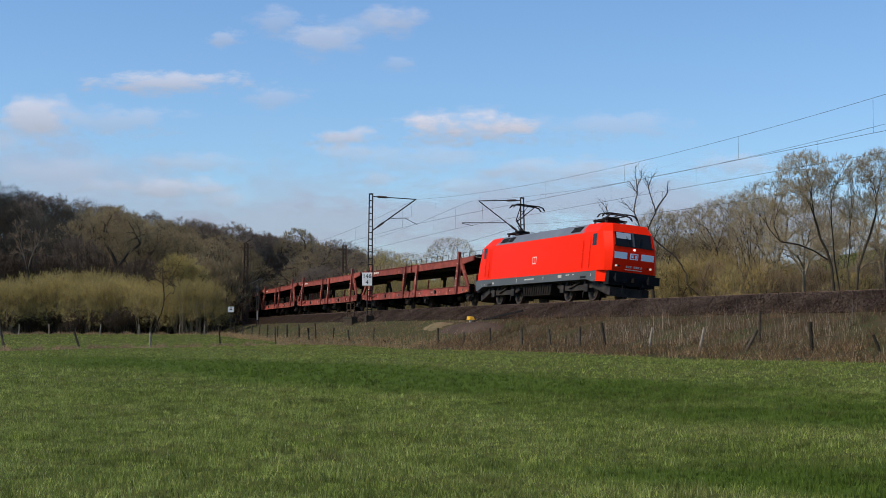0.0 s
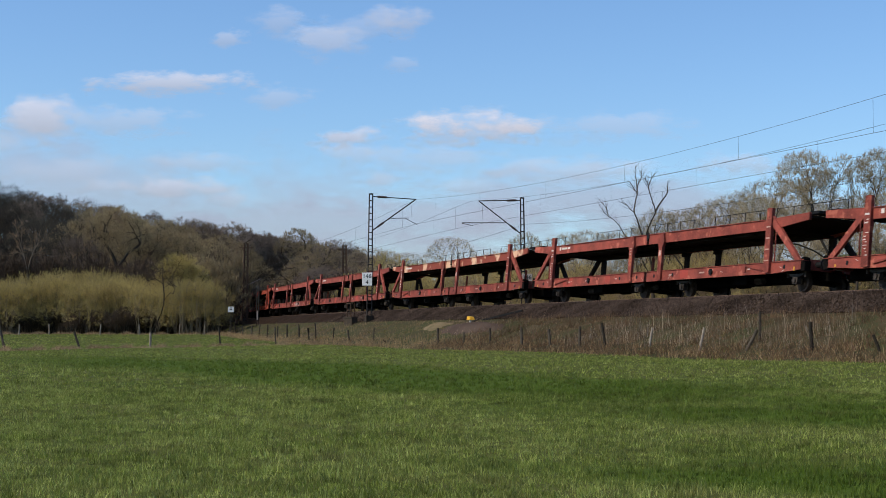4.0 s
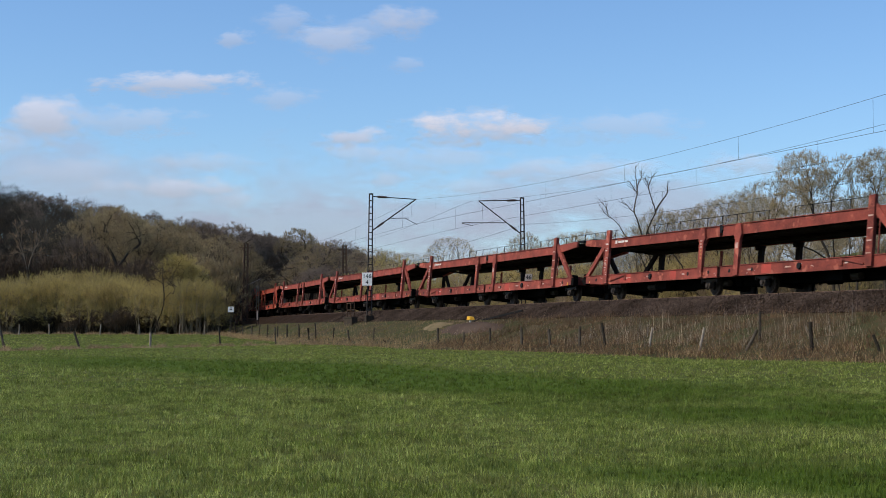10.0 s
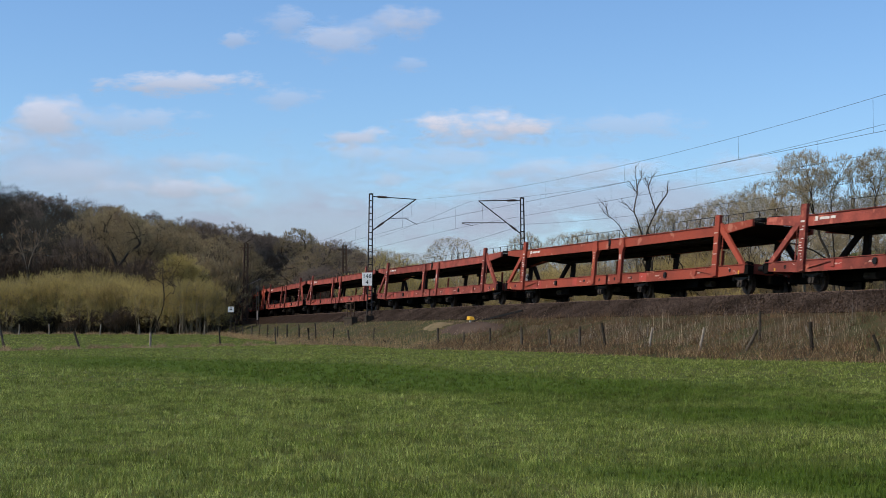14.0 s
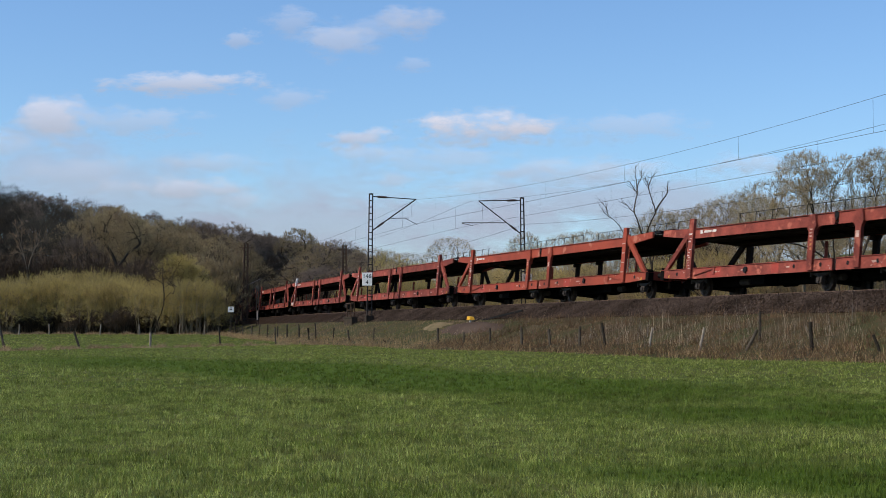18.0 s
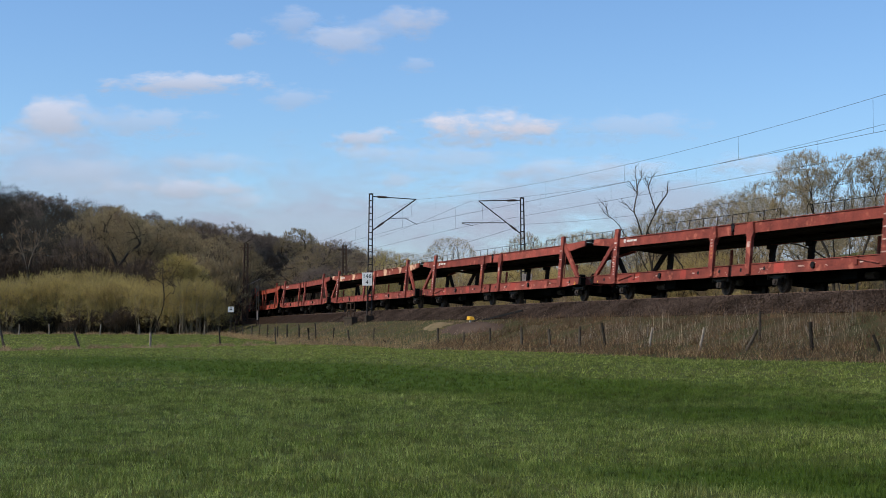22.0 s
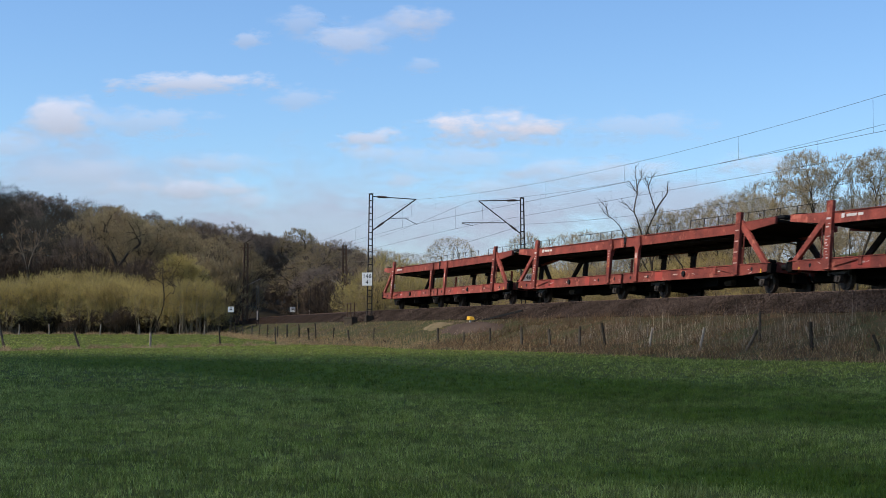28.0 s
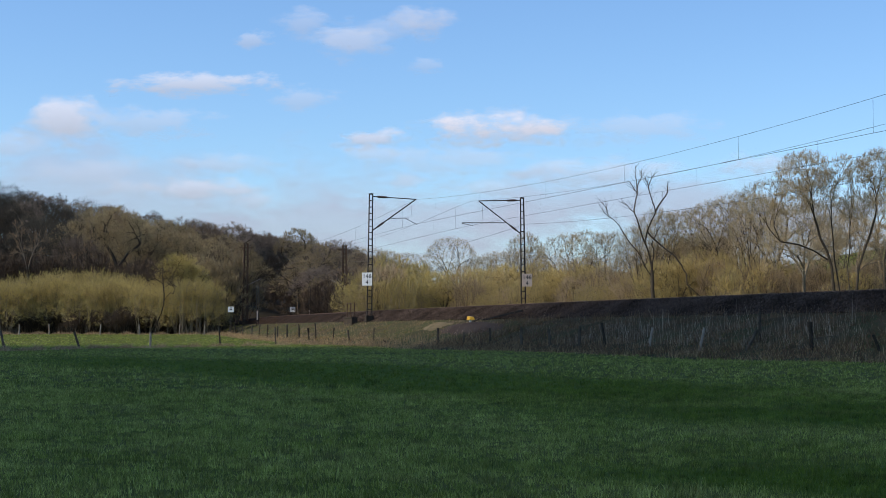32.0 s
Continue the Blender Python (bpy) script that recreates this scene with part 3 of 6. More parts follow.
    n = n_twigs
    idx = g.integers(0, len(tips), n)
    A = np.array([tuple(t[0]) for t in tips])[idx]
    B = np.array([tuple(t[1]) for t in tips])[idx]
    P = A + (B - A) * g.random((n, 1)) * 1.0
    mids = np.array([c[:3] for c in crown]) * height
    sizes = np.array([c[3:] for c in crown]) * height
    own = np.argmin(np.sum(((P[:, None, :] - mids[None]) / sizes[None]) ** 2, axis=2), axis=1)
    out = P - (mids[own] * 0.7 + np.array([0, 0, height * 0.35]) * 0.3)
    out /= np.linalg.norm(out, axis=1)[:, None] + 1e-6
    run_on = (B - A) / (np.linalg.norm(B - A, axis=1)[:, None] + 1e-6)
    way = out * 0.5 + run_on * 0.5 + g.normal(0, spray, (n, 3)) + np.array([0, 0, up])
    way /= np.linalg.norm(way, axis=1)[:, None]
    L = twig_len * g.uniform(0.4, 1.15, (n, 1))
    # twigs that would stick far out of the crown stay short
    tip = (P + way * L) / height
    inside = np.min([np.sum(((tip - np.array(c[:3])) / np.array(c[3:])) ** 2, axis=1) for c in crown], axis=0)
    L = np.where((inside > 1.12)[:, None], L * np.clip(1.5 - 0.45 * inside[:, None], 0.25, 1.0), L)
    side = np.cross(way, g.normal(0, 1, (n, 3)))
    side /= np.linalg.norm(side, axis=1)[:, None]
    W = twig_w * g.uniform(0.6, 1.3, (n, 1))
    V = np.stack([P - side * W / 2, P + side * W / 2, P + way * L], axis=1).reshape(-1, 3)
    k = height / np.percentile(V[2::3, 2], 99.5)
    V = V * k
    wood.v = [(x * k, y * k, z * k) for x, y, z in wood.v]
    me = bpy.data.meshes.new(name + "_crown")
    me.from_pydata(V.tolist(), [], np.arange(3 * n).reshape(-1, 3).tolist())
    me.materials.append(twig_mat)
    return wood.mesh(name + "_trunk", bark, True), me


def tree(kind, meshes, x, y, turn, size, label, category, group, squash=1.0):
    root = new(kind)
    root.matrix_basis = pose(x, y, float(ground_z(x, y)), 0, 0, turn) @ Matrix.Diagonal((size * squash, size * squash, size, 1))
    for nm, me in zip(("trunk", "crown"), meshes):
        o = new(nm, me)
        o.parent = root
    return tagged(root, label, category, group)


def clumped(seed, n, wide, low, high, r, full=0.72):
    """A crown of n rounded clumps on a dome, as shares of the height; full: how far down inside it they go."""
    g = random.Random(seed)
    lobes = [(0, 0, low * 0.45 + high * 0.55, wide * 0.7, wide * 0.7, (high - low) * 0.36)]
    for k in range(n):
        a, u = 2.39996 * k + g.uniform(-0.4, 0.4), wide * math.sqrt((k + 0.5) / n)
        z = low + (high - low) * math.sqrt(max(0.0, 1 - 0.9 * (u / wide) ** 2)) * g.uniform(full, 0.98) - r * 0.5
        q = r * g.uniform(0.75, 1.2)
        lobes.append((u * math.cos(a), u * math.sin(a), z, q, q, q * g.uniform(0.8, 1.1)))
    return lobes


FAN = [(0.02, 0, 0.66, 0.25, 0.25, 0.30), (0.16, 0.05, 0.52, 0.17, 0.17, 0.22)]
FAN2 = [(0, 0, 0.70, 0.29, 0.29, 0.27), (-0.2, -0.05, 0.56, 0.17, 0.17, 0.18), (0.2, 0.05, 0.58, 0.16, 0.16, 0.18)]
FAN3 = [(-0.08, 0, 0.72, 0.2, 0.2, 0.26), (0.13, 0.04, 0.62, 0.18, 0.18, 0.24)]
FIRST = 14.0
BIG = [tree_meshes("tall_tree", 11 + i, FIRST, (FAN, FAN2, FAN3)[i], 2400, 22000, 0.44, 0.0085, LIMB, TWIG_PALE, 0.13, (2, 1, 3)[i], 0.5, 0.08, 0.22, 0.5, -0.35) for i in range(3)]
# two great leaning trees close behind the line
LEANING = [tree_meshes("leaning_tree", 17, 13.5, [(-0.176, 0, 0.868, 0.146, 0.146, 0.13), (-0.092, 0.038, 0.776, 0.115, 0.115, 0.13), (0.023, 0, 0.883, 0.069, 0.069, 0.1), (-0.253, -0.023, 0.715, 0.107, 0.107, 0.1), (-0.406, 0, 0.684, 0.1, 0.1, 0.077)],
                       3200, 32000, 0.42, 0.0090, LIMB, TWIG_PALE, 0.105, 1, 0.5, 0.08, 0.22, 0.15, -0.7,
                       [[(0, 0, -0.02), (-0.042, 0, 0.393), (-0.1, 0, 0.546), (-0.126, 0, 0.646)], [(0.008, 0, -0.02), (-0.023, 0.015, 0.431), (-0.034, 0.023, 0.623)], [(-0.060, 0, 0.43), (-0.13, -0.01, 0.475), (-0.214, -0.015, 0.508), (-0.306, -0.015, 0.523)]]),
           tree_meshes("leaning_tree", 18, 13.5, [(0.134, 0, 0.899, 0.138, 0.138, 0.107), (0.031, 0, 0.853, 0.092, 0.092, 0.1), (0.0, 0.023, 0.7, 0.084, 0.084, 0.1), (0.161, 0, 0.73, 0.115, 0.115, 0.107), (0.253, 0, 0.822, 0.115, 0.115, 0.153)],
                       3200, 32000, 0.42, 0.0090, LIMB, TWIG_PALE, 0.105, 1, 0.5, 0.08, 0.22, 0.15, -0.7,
                       [[(0, 0, -0.02), (0.015, 0, 0.393), (0.077, 0, 0.562), (0.107, 0, 0.661)], [(0.176, 0.015, -0.02), (0.153, 0.015, 0.431), (0.184, 0.015, 0.608)], [(-0.038, 0.015, -0.02), (-0.038, 0.015, 0.393), (-0.023, 0.015, 0.585)]])]
PALEFAN = tree_meshes("pale_tree", 19, 8, FAN2, 800, 9000, 0.6, 0.009, PALEBARK, TWIG_PALE, 0.11, 1, 0.4, 0.1, 0.24, 0.5, -0.4)
CREST_CROWN = [(0, 0, 0.69, 0.27, 0.27, 0.26), (0.17, 0.06, 0.58, 0.19, 0.19, 0.2), (-0.17, -0.05, 0.60, 0.19, 0.19, 0.2)]
OAK = [tree_meshes("hill_tree", 31 + i, 15, [(x * k, y * k, z, rx * k, ry * k, rz) for x, y, z, rx, ry, rz in CREST_CROWN], 1500, 13000, 0.5, 0.015, DARKBARK, TWIG_DARK, 0.19, 1, 0.35, 0.09, 0.26, 0.25, -0.7) for i, k in enumerate((1.0, 1.2, 0.85))]
GREYOAK = [tree_meshes("hill_tree", 35 + i, 15, clumped(35 + i, 7 + i, (0.32, 0.27, 0.23)[i], 0.42, 0.93, 0.12), 1100, 15000, 0.60, 0.021, DARKBARK, TWIG_GREY, 0.20, 1, 0.35, 0.09, 0.26, 0.4, -0.6) for i in range(3)]
RUSSET = [tree_meshes("hill_tree", 25 + i, 15, clumped(25 + i, 7 + i, (0.28, 0.32, 0.22)[i], 0.42, 0.93, 0.12), 1100, 15000, 0.60, 0.021, DARKBARK, TWIG_RUSSET, 0.20, 1, 0.35, 0.09, 0.26, 0.4, -0.6) for i in range(3)]
BROWNTREE = [tree_meshes("brown_tree", 41, 14, [(0, 0, 0.82, 0.19, 0.19, 0.17), (-0.13, 0, 0.76, 0.14, 0.14, 0.16), (0.15, 0, 0.75, 0.13, 0.13, 0.14), (0.02, -0.1, 0.66, 0.14, 0.14, 0.12)], 1300, 14000, 0.55, 0.018, DARKBARK, TWIG_OLIVE, 0.20, 1, 0.4, 0.12, 0.26, 0.4, -0.5,
                         [[(0, 0, -0.03), (0.01, 0, 0.3), (0, 0, 0.52), (-0.03, 0, 0.6), (-0.09, 0, 0.70)], [(0, 0, 0.5), (0.09, -0.02, 0.62), (0.18, -0.02, 0.69)]]),
             tree_meshes("brown_tree", 42, 14, clumped(42, 8, 0.28, 0.40, 0.93, 0.13), 1300, 14000, 0.55, 0.018, DARKBARK, TWIG_OLIVE, 0.20, 1, 0.4, 0.11, 0.26, 0.4, -0.6)]
WILLOW = [tree_meshes("willow", 51 + i, 7, clumped(51 + i, 17, (0.44, 0.40, 0.48)[i], 0.14, 0.98, 0.16, 0.40), 1300, 15000, 0.42, 0.017, WILLOWBARK, TWIG_YELLOW, 0.15, (13, 11, 15)[i], 0.45, 0.10, 0.26, 0.3, -1.0) for i in range(3)]
YOUNG = [tree_meshes("young_willow", 61 + i, 8, clumped(61 + i, 7, (0.27, 0.36)[i], (0.35, 0.15)[i], 0.95, 0.14), 600, 8500, 0.55, 0.020, LIMB, TWIG_LIGHT, 0.17, (1, 4)[i], 0.4, 0.11, 0.25, 0.35, -0.8) for i in range(2)]


def recoloured(meshes, material):
    crown = meshes[1].copy()
    crown.materials[0] = material
    return meshes[0], crown


DULLYOUNG = recoloured(YOUNG[0], TWIG_YELLOW)
DARKOAK = [recoloured(m, TWIG_DARKEST) for m in OAK]
LIGHTWILLOW = [recoloured(m, TWIG_LIGHT) for m in WILLOW]
OLIVEBUSH = tree_meshes("olive_bush", 91, 6, clumped(91, 7, 0.36, 0.15, 0.95, 0.17), 450, 6500, 0.5, 0.035, DARKBARK, TWIG_OLIVE, 0.10, 6, 0.4, 0.12, 0.25)
HILLBUSH = [tree_meshes("dark_bush", 81, 5, clumped(81, 6, 0.42, 0.12, 0.95, 0.18), 300, 5000, 0.55, 0.035, DARKBARK, TWIG_DARK, 0.10, 8, 0.4, 0.12, 0.3)]
BROWN = [tree_meshes("bush", 71 + i, 5, clumped(71 + i, 8, 0.42, 0.12, 0.95, 0.16), 600, 6000, 0.5, 0.016, LIMB, TWIG_BROWN, 0.11, 8, 0.4, 0.11, 0.26) for i in range(2)]
CROOKED = tree_meshes("crooked_tree", 95, 7, [(-0.02, 0, 0.86, 0.20, 0.2, 0.13), (0.1, 0, 0.76, 0.14, 0.14, 0.1), (-0.14, 0, 0.76, 0.13, 0.13, 0.1)], 160, 900, 0.5, 0.02, DARKBARK, TWIG_DARK, 0.065, 1, 0.2, 0.14, 0.4, 0.3, -0.8, [[(-0.13, 0, -0.03), (-0.08, 0, 0.2), (0.0, 0, 0.45), (-0.01, 0, 0.7), (-0.02, 0, 0.96)], [(-0.01, 0, 0.66), (0.10, -0.02, 0.74), (0.22, -0.02, 0.66)], [(-0.01, 0, 0.72), (-0.12, -0.02, 0.80), (-0.24, -0.02, 0.76)], [(0, 0, 0.48), (0.10, -0.03, 0.60), (0.14, -0.03, 0.58)]])
BIRCH = tree_meshes("pale_stemmed_tree", 96, 11, [(-0.08, 0, 0.8, 0.10, 0.1, 0.18), (0.1, 0, 0.78, 0.1, 0.1, 0.16)], 120, 1500, 0.6, 0.015, PALEBARK, TWIG_RUSSET, 0.085, 1, 0.3, 0.1, 0.3, 0.3, -0.8, [[(0, 0, -0.03), (0, 0, 0.3), (-0.01, 0, 0.52)]])


def by_angle(px, d):
    """x at depth d for a direction given across the view."""
    return (px - 784) / 2711.7 * d


def reach(px, d, top):
    """How tall a thing at that place must be to end at a given height of the view."""
    return EYE + (585.7 - top) / 2711.7 * d - float(ground_z(by_angle(px, d), d))


def clear_of_line(x, y, gap):
    return float(np.min(np.hypot(_X - x, _Y - y))) > gap


rng = random.Random(5)
# willow thicket on the left edge of the meadow
HEDGE = ([-60, 0, 100, 200, 280, 340, 385, 400], [484, 480, 472, 470, 482, 488, 506, 520])
for i in range(46):
    row = i % 3
    px = -50 + 428 * (i + rng.random()) / 46
    d = 150 + row * 4.5 + rng.uniform(-2, 2)
    h = reach(px, d, np.interp(px, *HEDGE) + rng.uniform(0, 14) + (6 if row else 18))
    tree("willow_bush", WILLOW[i % 3], by_angle(px, d), d, rng.uniform(0, 360), h / 7, "yellow-green budding willow bush at the meadow's edge", "bush", "willow thicket")
# low bushes get dark twigs that stand for shade at the thicket's foot
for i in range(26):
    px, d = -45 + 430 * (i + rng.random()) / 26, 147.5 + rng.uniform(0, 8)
    tree("low_bush", HILLBUSH[0], by_angle(px, d), d, rng.uniform(0, 360), rng.uniform(0.35, 0.6), "low brushwood, dark in place of the thicket's foot shade", "bush", "willow thicket", 1.3)
for px, d, top in ((322, 148.5, 496), (345, 147.5, 489), (366, 149, 500)):
    tree("willow_bush", WILLOW[px % 3], by_angle(px, d), d, px, reach(px, d, top) / 7, "yellow-green budding willow bush at the meadow's edge", "bush", "willow thicket")
for px, d, turn in ((290, 146.5, 0), ):
    tree("crooked_tree", CROOKED, by_angle(px, d), d, turn, reach(px, d, 468) / 7, "dark crooked leafless tree before the willow thicket", "tree", "willow thicket")
for px, d, turn in ((50, 172, 10), (140, 180, 200), (415, 175, 80)):
    tree("pale_stemmed_tree", BIRCH, by_angle(px, d), d, turn, reach(px, d, 385 if px < 100 else 425) / 11, "thin leafless tree with a pale forked stem", "tree", "trees by the wood")
for px, d, top in ((306, 158, 446), (322, 160, 450), (348, 160, 472)):
    tree("young_willow", DULLYOUNG, by_angle(px, d), d, px, reach(px, d, top) / 8, "young budding willow tree above the thicket", "tree", "willow thicket")
for px, d, top in ((362, 168, 446), (392, 166, 458), (416, 172, 444)):
    tree("olive_bush", OLIVEBUSH, by_angle(px, d), d, px, reach(px, d, top) / 6, "tall olive-brown budding bush at the wood's edge", "bush", "trees by the wood", 0.8)
for px, d in ((-20, 240), (2, 250), (12, 236), (22, 245), (-45, 235)):
    tree("dark_bush", HILLBUSH[0], by_angle(px, d), d, px, reach(px, d, 415) / 5, "dark leafless bush below the hill", "bush", "undergrowth")
for i in range(16):
    px, d = -40 + 440 * (i + rng.random()) / 16, 170 + rng.uniform(0, 8)
    tree("dark_bush", HILLBUSH[0], by_angle(px, d), d, rng.uniform(0, 360), reach(px, d, 455 + rng.uniform(-15, 15)) / 5, "dark leafless bush below the hill", "bush", "undergrowth")
# wood on the hill
CREST = ([-80, 0, 80, 120, 170, 220, 270, 350, 400, 470, 520, 560, 600, 660, 720], [312, 318, 330, 350, 358, 364, 372, 378, 386, 404, 402, 416, 422, 440, 452])
for i in range(175):
    px = -70 + 770 * ((i * 0.618034) % 1.0)
    far = (i * 0.754878) % 1.0
    d = 192 + 180 * far
    x = by_angle(px, d)
    if not clear_of_line(x, d, 9.0) or (448 < px < 550 and d < 250):
        continue
    top = np.interp(px, *CREST) + 62 * (1 - far) ** 1.3 + rng.uniform(-6, 14 + 14 * (1 - far))
    h = float(np.clip(reach(px, d, top), 6, 21))
    warm = 0.15 * float(smooth(60, 140, px)) + 0.7 * math.exp(-((px - 190) / 62) ** 2) + 0.35 * math.exp(-((px - 380) / 50) ** 2)
    pick = rng.random()
    kind = RUSSET if pick < warm * 0.6 else ((BROWNTREE[1],) * 3 if pick < warm else (GREYOAK if pick < warm + (1 - warm) * (0.12 if px < 150 else 0.6 if px < 370 else 0.85) else (DARKOAK if px < 118 else OAK)))
    tree("leafless_tree", kind[i % 3], x, d, rng.uniform(0, 360), h / 15, "dark leafless tree in the wood on the hill", "tree", "wood on the hill", rng.uniform(0.95, 1.3))
for i in range(60):
    px, d = 420 + 270 * ((i * 0.618034) % 1), 400 + 120 * ((i * 0.618) % 1)
    if clear_of_line(by_angle(px, d), d, 7.0):
        h = reach(px, d, np.interp(px, *CREST) + 8 + rng.uniform(0, 30))
        tree("leafless_tree", GREYOAK[i % 3], by_angle(px, d), d, i * 40, h / 15, "dark leafless tree far along the line", "tree", "wood on the hill", 1.1)
for i in range(36):
    px = -60 + 720 * (i + rng.random()) / 36
    d = 186 + rng.uniform(0, 60)
    x = by_angle(px, d)
    if clear_of_line(x, d, 8.0) and not 440 < px < 550:
        tree("dark_bush", HILLBUSH[0], x, d, rng.uniform(0, 360), rng.uniform(0.9, 1.6), "dark leafless bush under the trees", "bush", "undergrowth")
tree("brown_tree", BROWNTREE[0], by_angle(206, 174), 174, 0, reach(206, 174, 362) / 14, "spreading leafless tree with brown twigs", "tree", "trees by the wood")
for px, d, top, k in ((525, 290, 402, 0), (425, 190, 425, 1), (255, 178, 392, 1), (300, 180, 404, 1), (332, 178, 412, 1), (285, 186, 386, 1), (370, 184, 420, 0), (160, 205, 368, 1), (320, 205, 396, 0), (240, 200, 384, 0), (560, 275, 428, 1), (395, 215, 412, 1)):
    tree("brown_tree", BROWNTREE[k], by_angle(px, d), d, px, reach(px, d, top) / 14, "spreading leafless tree with brown twigs", "tree", "trees by the wood")
# dark bushes fill the wood's interior in place of its shade
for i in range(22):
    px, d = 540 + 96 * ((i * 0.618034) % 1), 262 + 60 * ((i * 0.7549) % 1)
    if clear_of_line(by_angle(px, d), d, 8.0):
        tree("dark_bush", HILLBUSH[0], by_angle(px, d), d, i * 70, reach(px, d, 478 + rng.uniform(0, 25)) / 5, "dark bush added in place of the wood's shade", "bush", "undergrowth")
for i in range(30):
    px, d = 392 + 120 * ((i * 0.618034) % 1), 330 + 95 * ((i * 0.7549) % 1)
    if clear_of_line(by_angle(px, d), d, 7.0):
        tree("dark_bush", HILLBUSH[0], by_angle(px, d), d, i * 50, reach(px, d, 496 + rng.uniform(0, 20)) / 5, "dark bush added in place of the wood's shade", "bush", "undergrowth")
# these cover the bare lit slope where the wood's shade belongs
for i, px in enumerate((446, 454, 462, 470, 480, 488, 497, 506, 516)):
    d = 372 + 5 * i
    tree("dark_bush", HILLBUSH[0], by_angle(px, d), d, i * 70, reach(px, d, 494 + 2 * i) / 5, "dark bush covering the lit slope in place of shade", "bush", "undergrowth", 1.2)
# these stand above the buried track, hiding its lit slope from the camera
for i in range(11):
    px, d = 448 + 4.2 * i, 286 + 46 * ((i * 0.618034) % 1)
    tree("dark_bush", HILLBUSH[0], by_angle(px, d), d, i * 70, reach(px, d, 500 + rng.uniform(0, 14)) / 5, "dark bush on the hill's foot, added in place of shade", "bush", "undergrowth", 0.9)
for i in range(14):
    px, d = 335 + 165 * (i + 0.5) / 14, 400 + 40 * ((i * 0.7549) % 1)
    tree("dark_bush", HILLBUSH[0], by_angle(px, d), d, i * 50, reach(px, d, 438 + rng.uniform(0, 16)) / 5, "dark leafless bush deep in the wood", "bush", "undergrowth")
for px, d, top in ((474, 372, 494), (508, 380, 488), (528, 390, 496)):
    tree("olive_bush", OLIVEBUSH, by_angle(px, d), d, px, reach(px, d, top) / 6, "olive-brown budding bush beside the far track", "bush", "undergrowth")
for i in range(26):
    px, d = 330 + 110 * ((i * 0.618034) % 1), 215 + 110 * ((i * 0.7549) % 1)
    if clear_of_line(by_angle(px, d), d, 9.0):
        tree("leafless_tree", (OAK, GREYOAK)[i % 2][i % 3], by_angle(px, d), d, i * 50, reach(px, d, np.interp(px, *CREST) + 8 + rng.uniform(0, 45)) / 15, "dark leafless tree at the hill's foot", "tree", "wood on the hill", 1.2)
# belt behind the line
BELT = ([620, 660, 700, 760, 830, 900, 960, 1000, 1040, 1100, 1200, 1290, 1340, 1380, 1420, 1470, 1530, 1600], [462, 450, 446, 456, 458, 468, 452, 450, 452, 470, 408, 412, 440, 450, 454, 456, 450, 446])
for i in range(78):
    px = 632 + 980 * (i + rng.random()) / 78
    row = i % 3
    d = 150 - 40 * float(smooth(660, 1500, px)) + row * 8 + rng.uniform(0, 6)
    top = np.interp(px, *BELT) + (36, 14, 0)[row] * (1.0 if px < 1330 else 0.5) + rng.uniform(-8, 20)
    brown = rng.random() < (0.25 if px < 820 else 0.14 if px < 900 else (0.3 if px < 1150 else (0.5 if px < 1230 else 0.62)))
    turn = rng.uniform(0, 360)
    if brown:
        tree("brown_bush", BROWN[i % 2], by_angle(px, d), d, turn, reach(px, d, top) / 5, "brown leafless bush behind the railway", "bush", "willow belt", 0.85)
    elif rng.random() < 0.55:
        tree("willow_bush", (LIGHTWILLOW if px > 810 else WILLOW)[i % 3], by_angle(px, d), d, turn, reach(px, d, top) / 7, "yellow-green budding willow behind the railway", "bush", "willow belt", rng.uniform(0.8, 1.15))
    else:
        tree("young_willow", YOUNG[i % 2] if px > 760 or i % 2 else DULLYOUNG, by_angle(px, d), d, turn, reach(px, d, top) / 8, "young budding willow tree behind the railway", "tree", "willow belt", rng.uniform(0.85, 1.2))
for px, d, top, k in ((797, 210, 418, 1), (850, 215, 450, 0), (880, 190, 444, 0), (905, 190, 442, 1), (930, 185, 408, 2), (1002, 160, 412, 1), (1042, 152, 406, 1), (1078, 150, 408, 0), (1150, 128, 366, 2), (1196, 132, 372, 1), (1232, 130, 364, 1), (1275, 126, 350, 1), (1312, 128, 338, 1), (1345, 118, 340, 2), (1372, 124, 312, 1), (1478, 122, 350, 2), (720, 200, 446, 1), (685, 240, 442, 0), (650, 260, 436, 1)):
    tree("leafless_tree", BIG[k], by_angle(px, d), d, px * 3, reach(px, d, top) / FIRST, "tall leafless tree with pale fine twigs", "tree", "trees behind the railway")
for px, top, k in ((1487, 264, 0), (1515, 260, 1)):
    tree("leaning_tree", LEANING[k], by_angle(px, 106), 106, 0, reach(px, 106, top) / 13.5, "tall leaning leafless tree with rounded fine-twigged crown", "tree", "trees behind the railway")
for px, d, top, turn in ((1424, 110, 352, 30), (1502, 114, 372, 140), (1560, 116, 330, 220)):
    tree("pale_tree", PALEFAN, by_angle(px, d), d, turn, reach(px, d, top) / 8, "leafless tree with a pale forked trunk", "tree", "trees behind the railway")


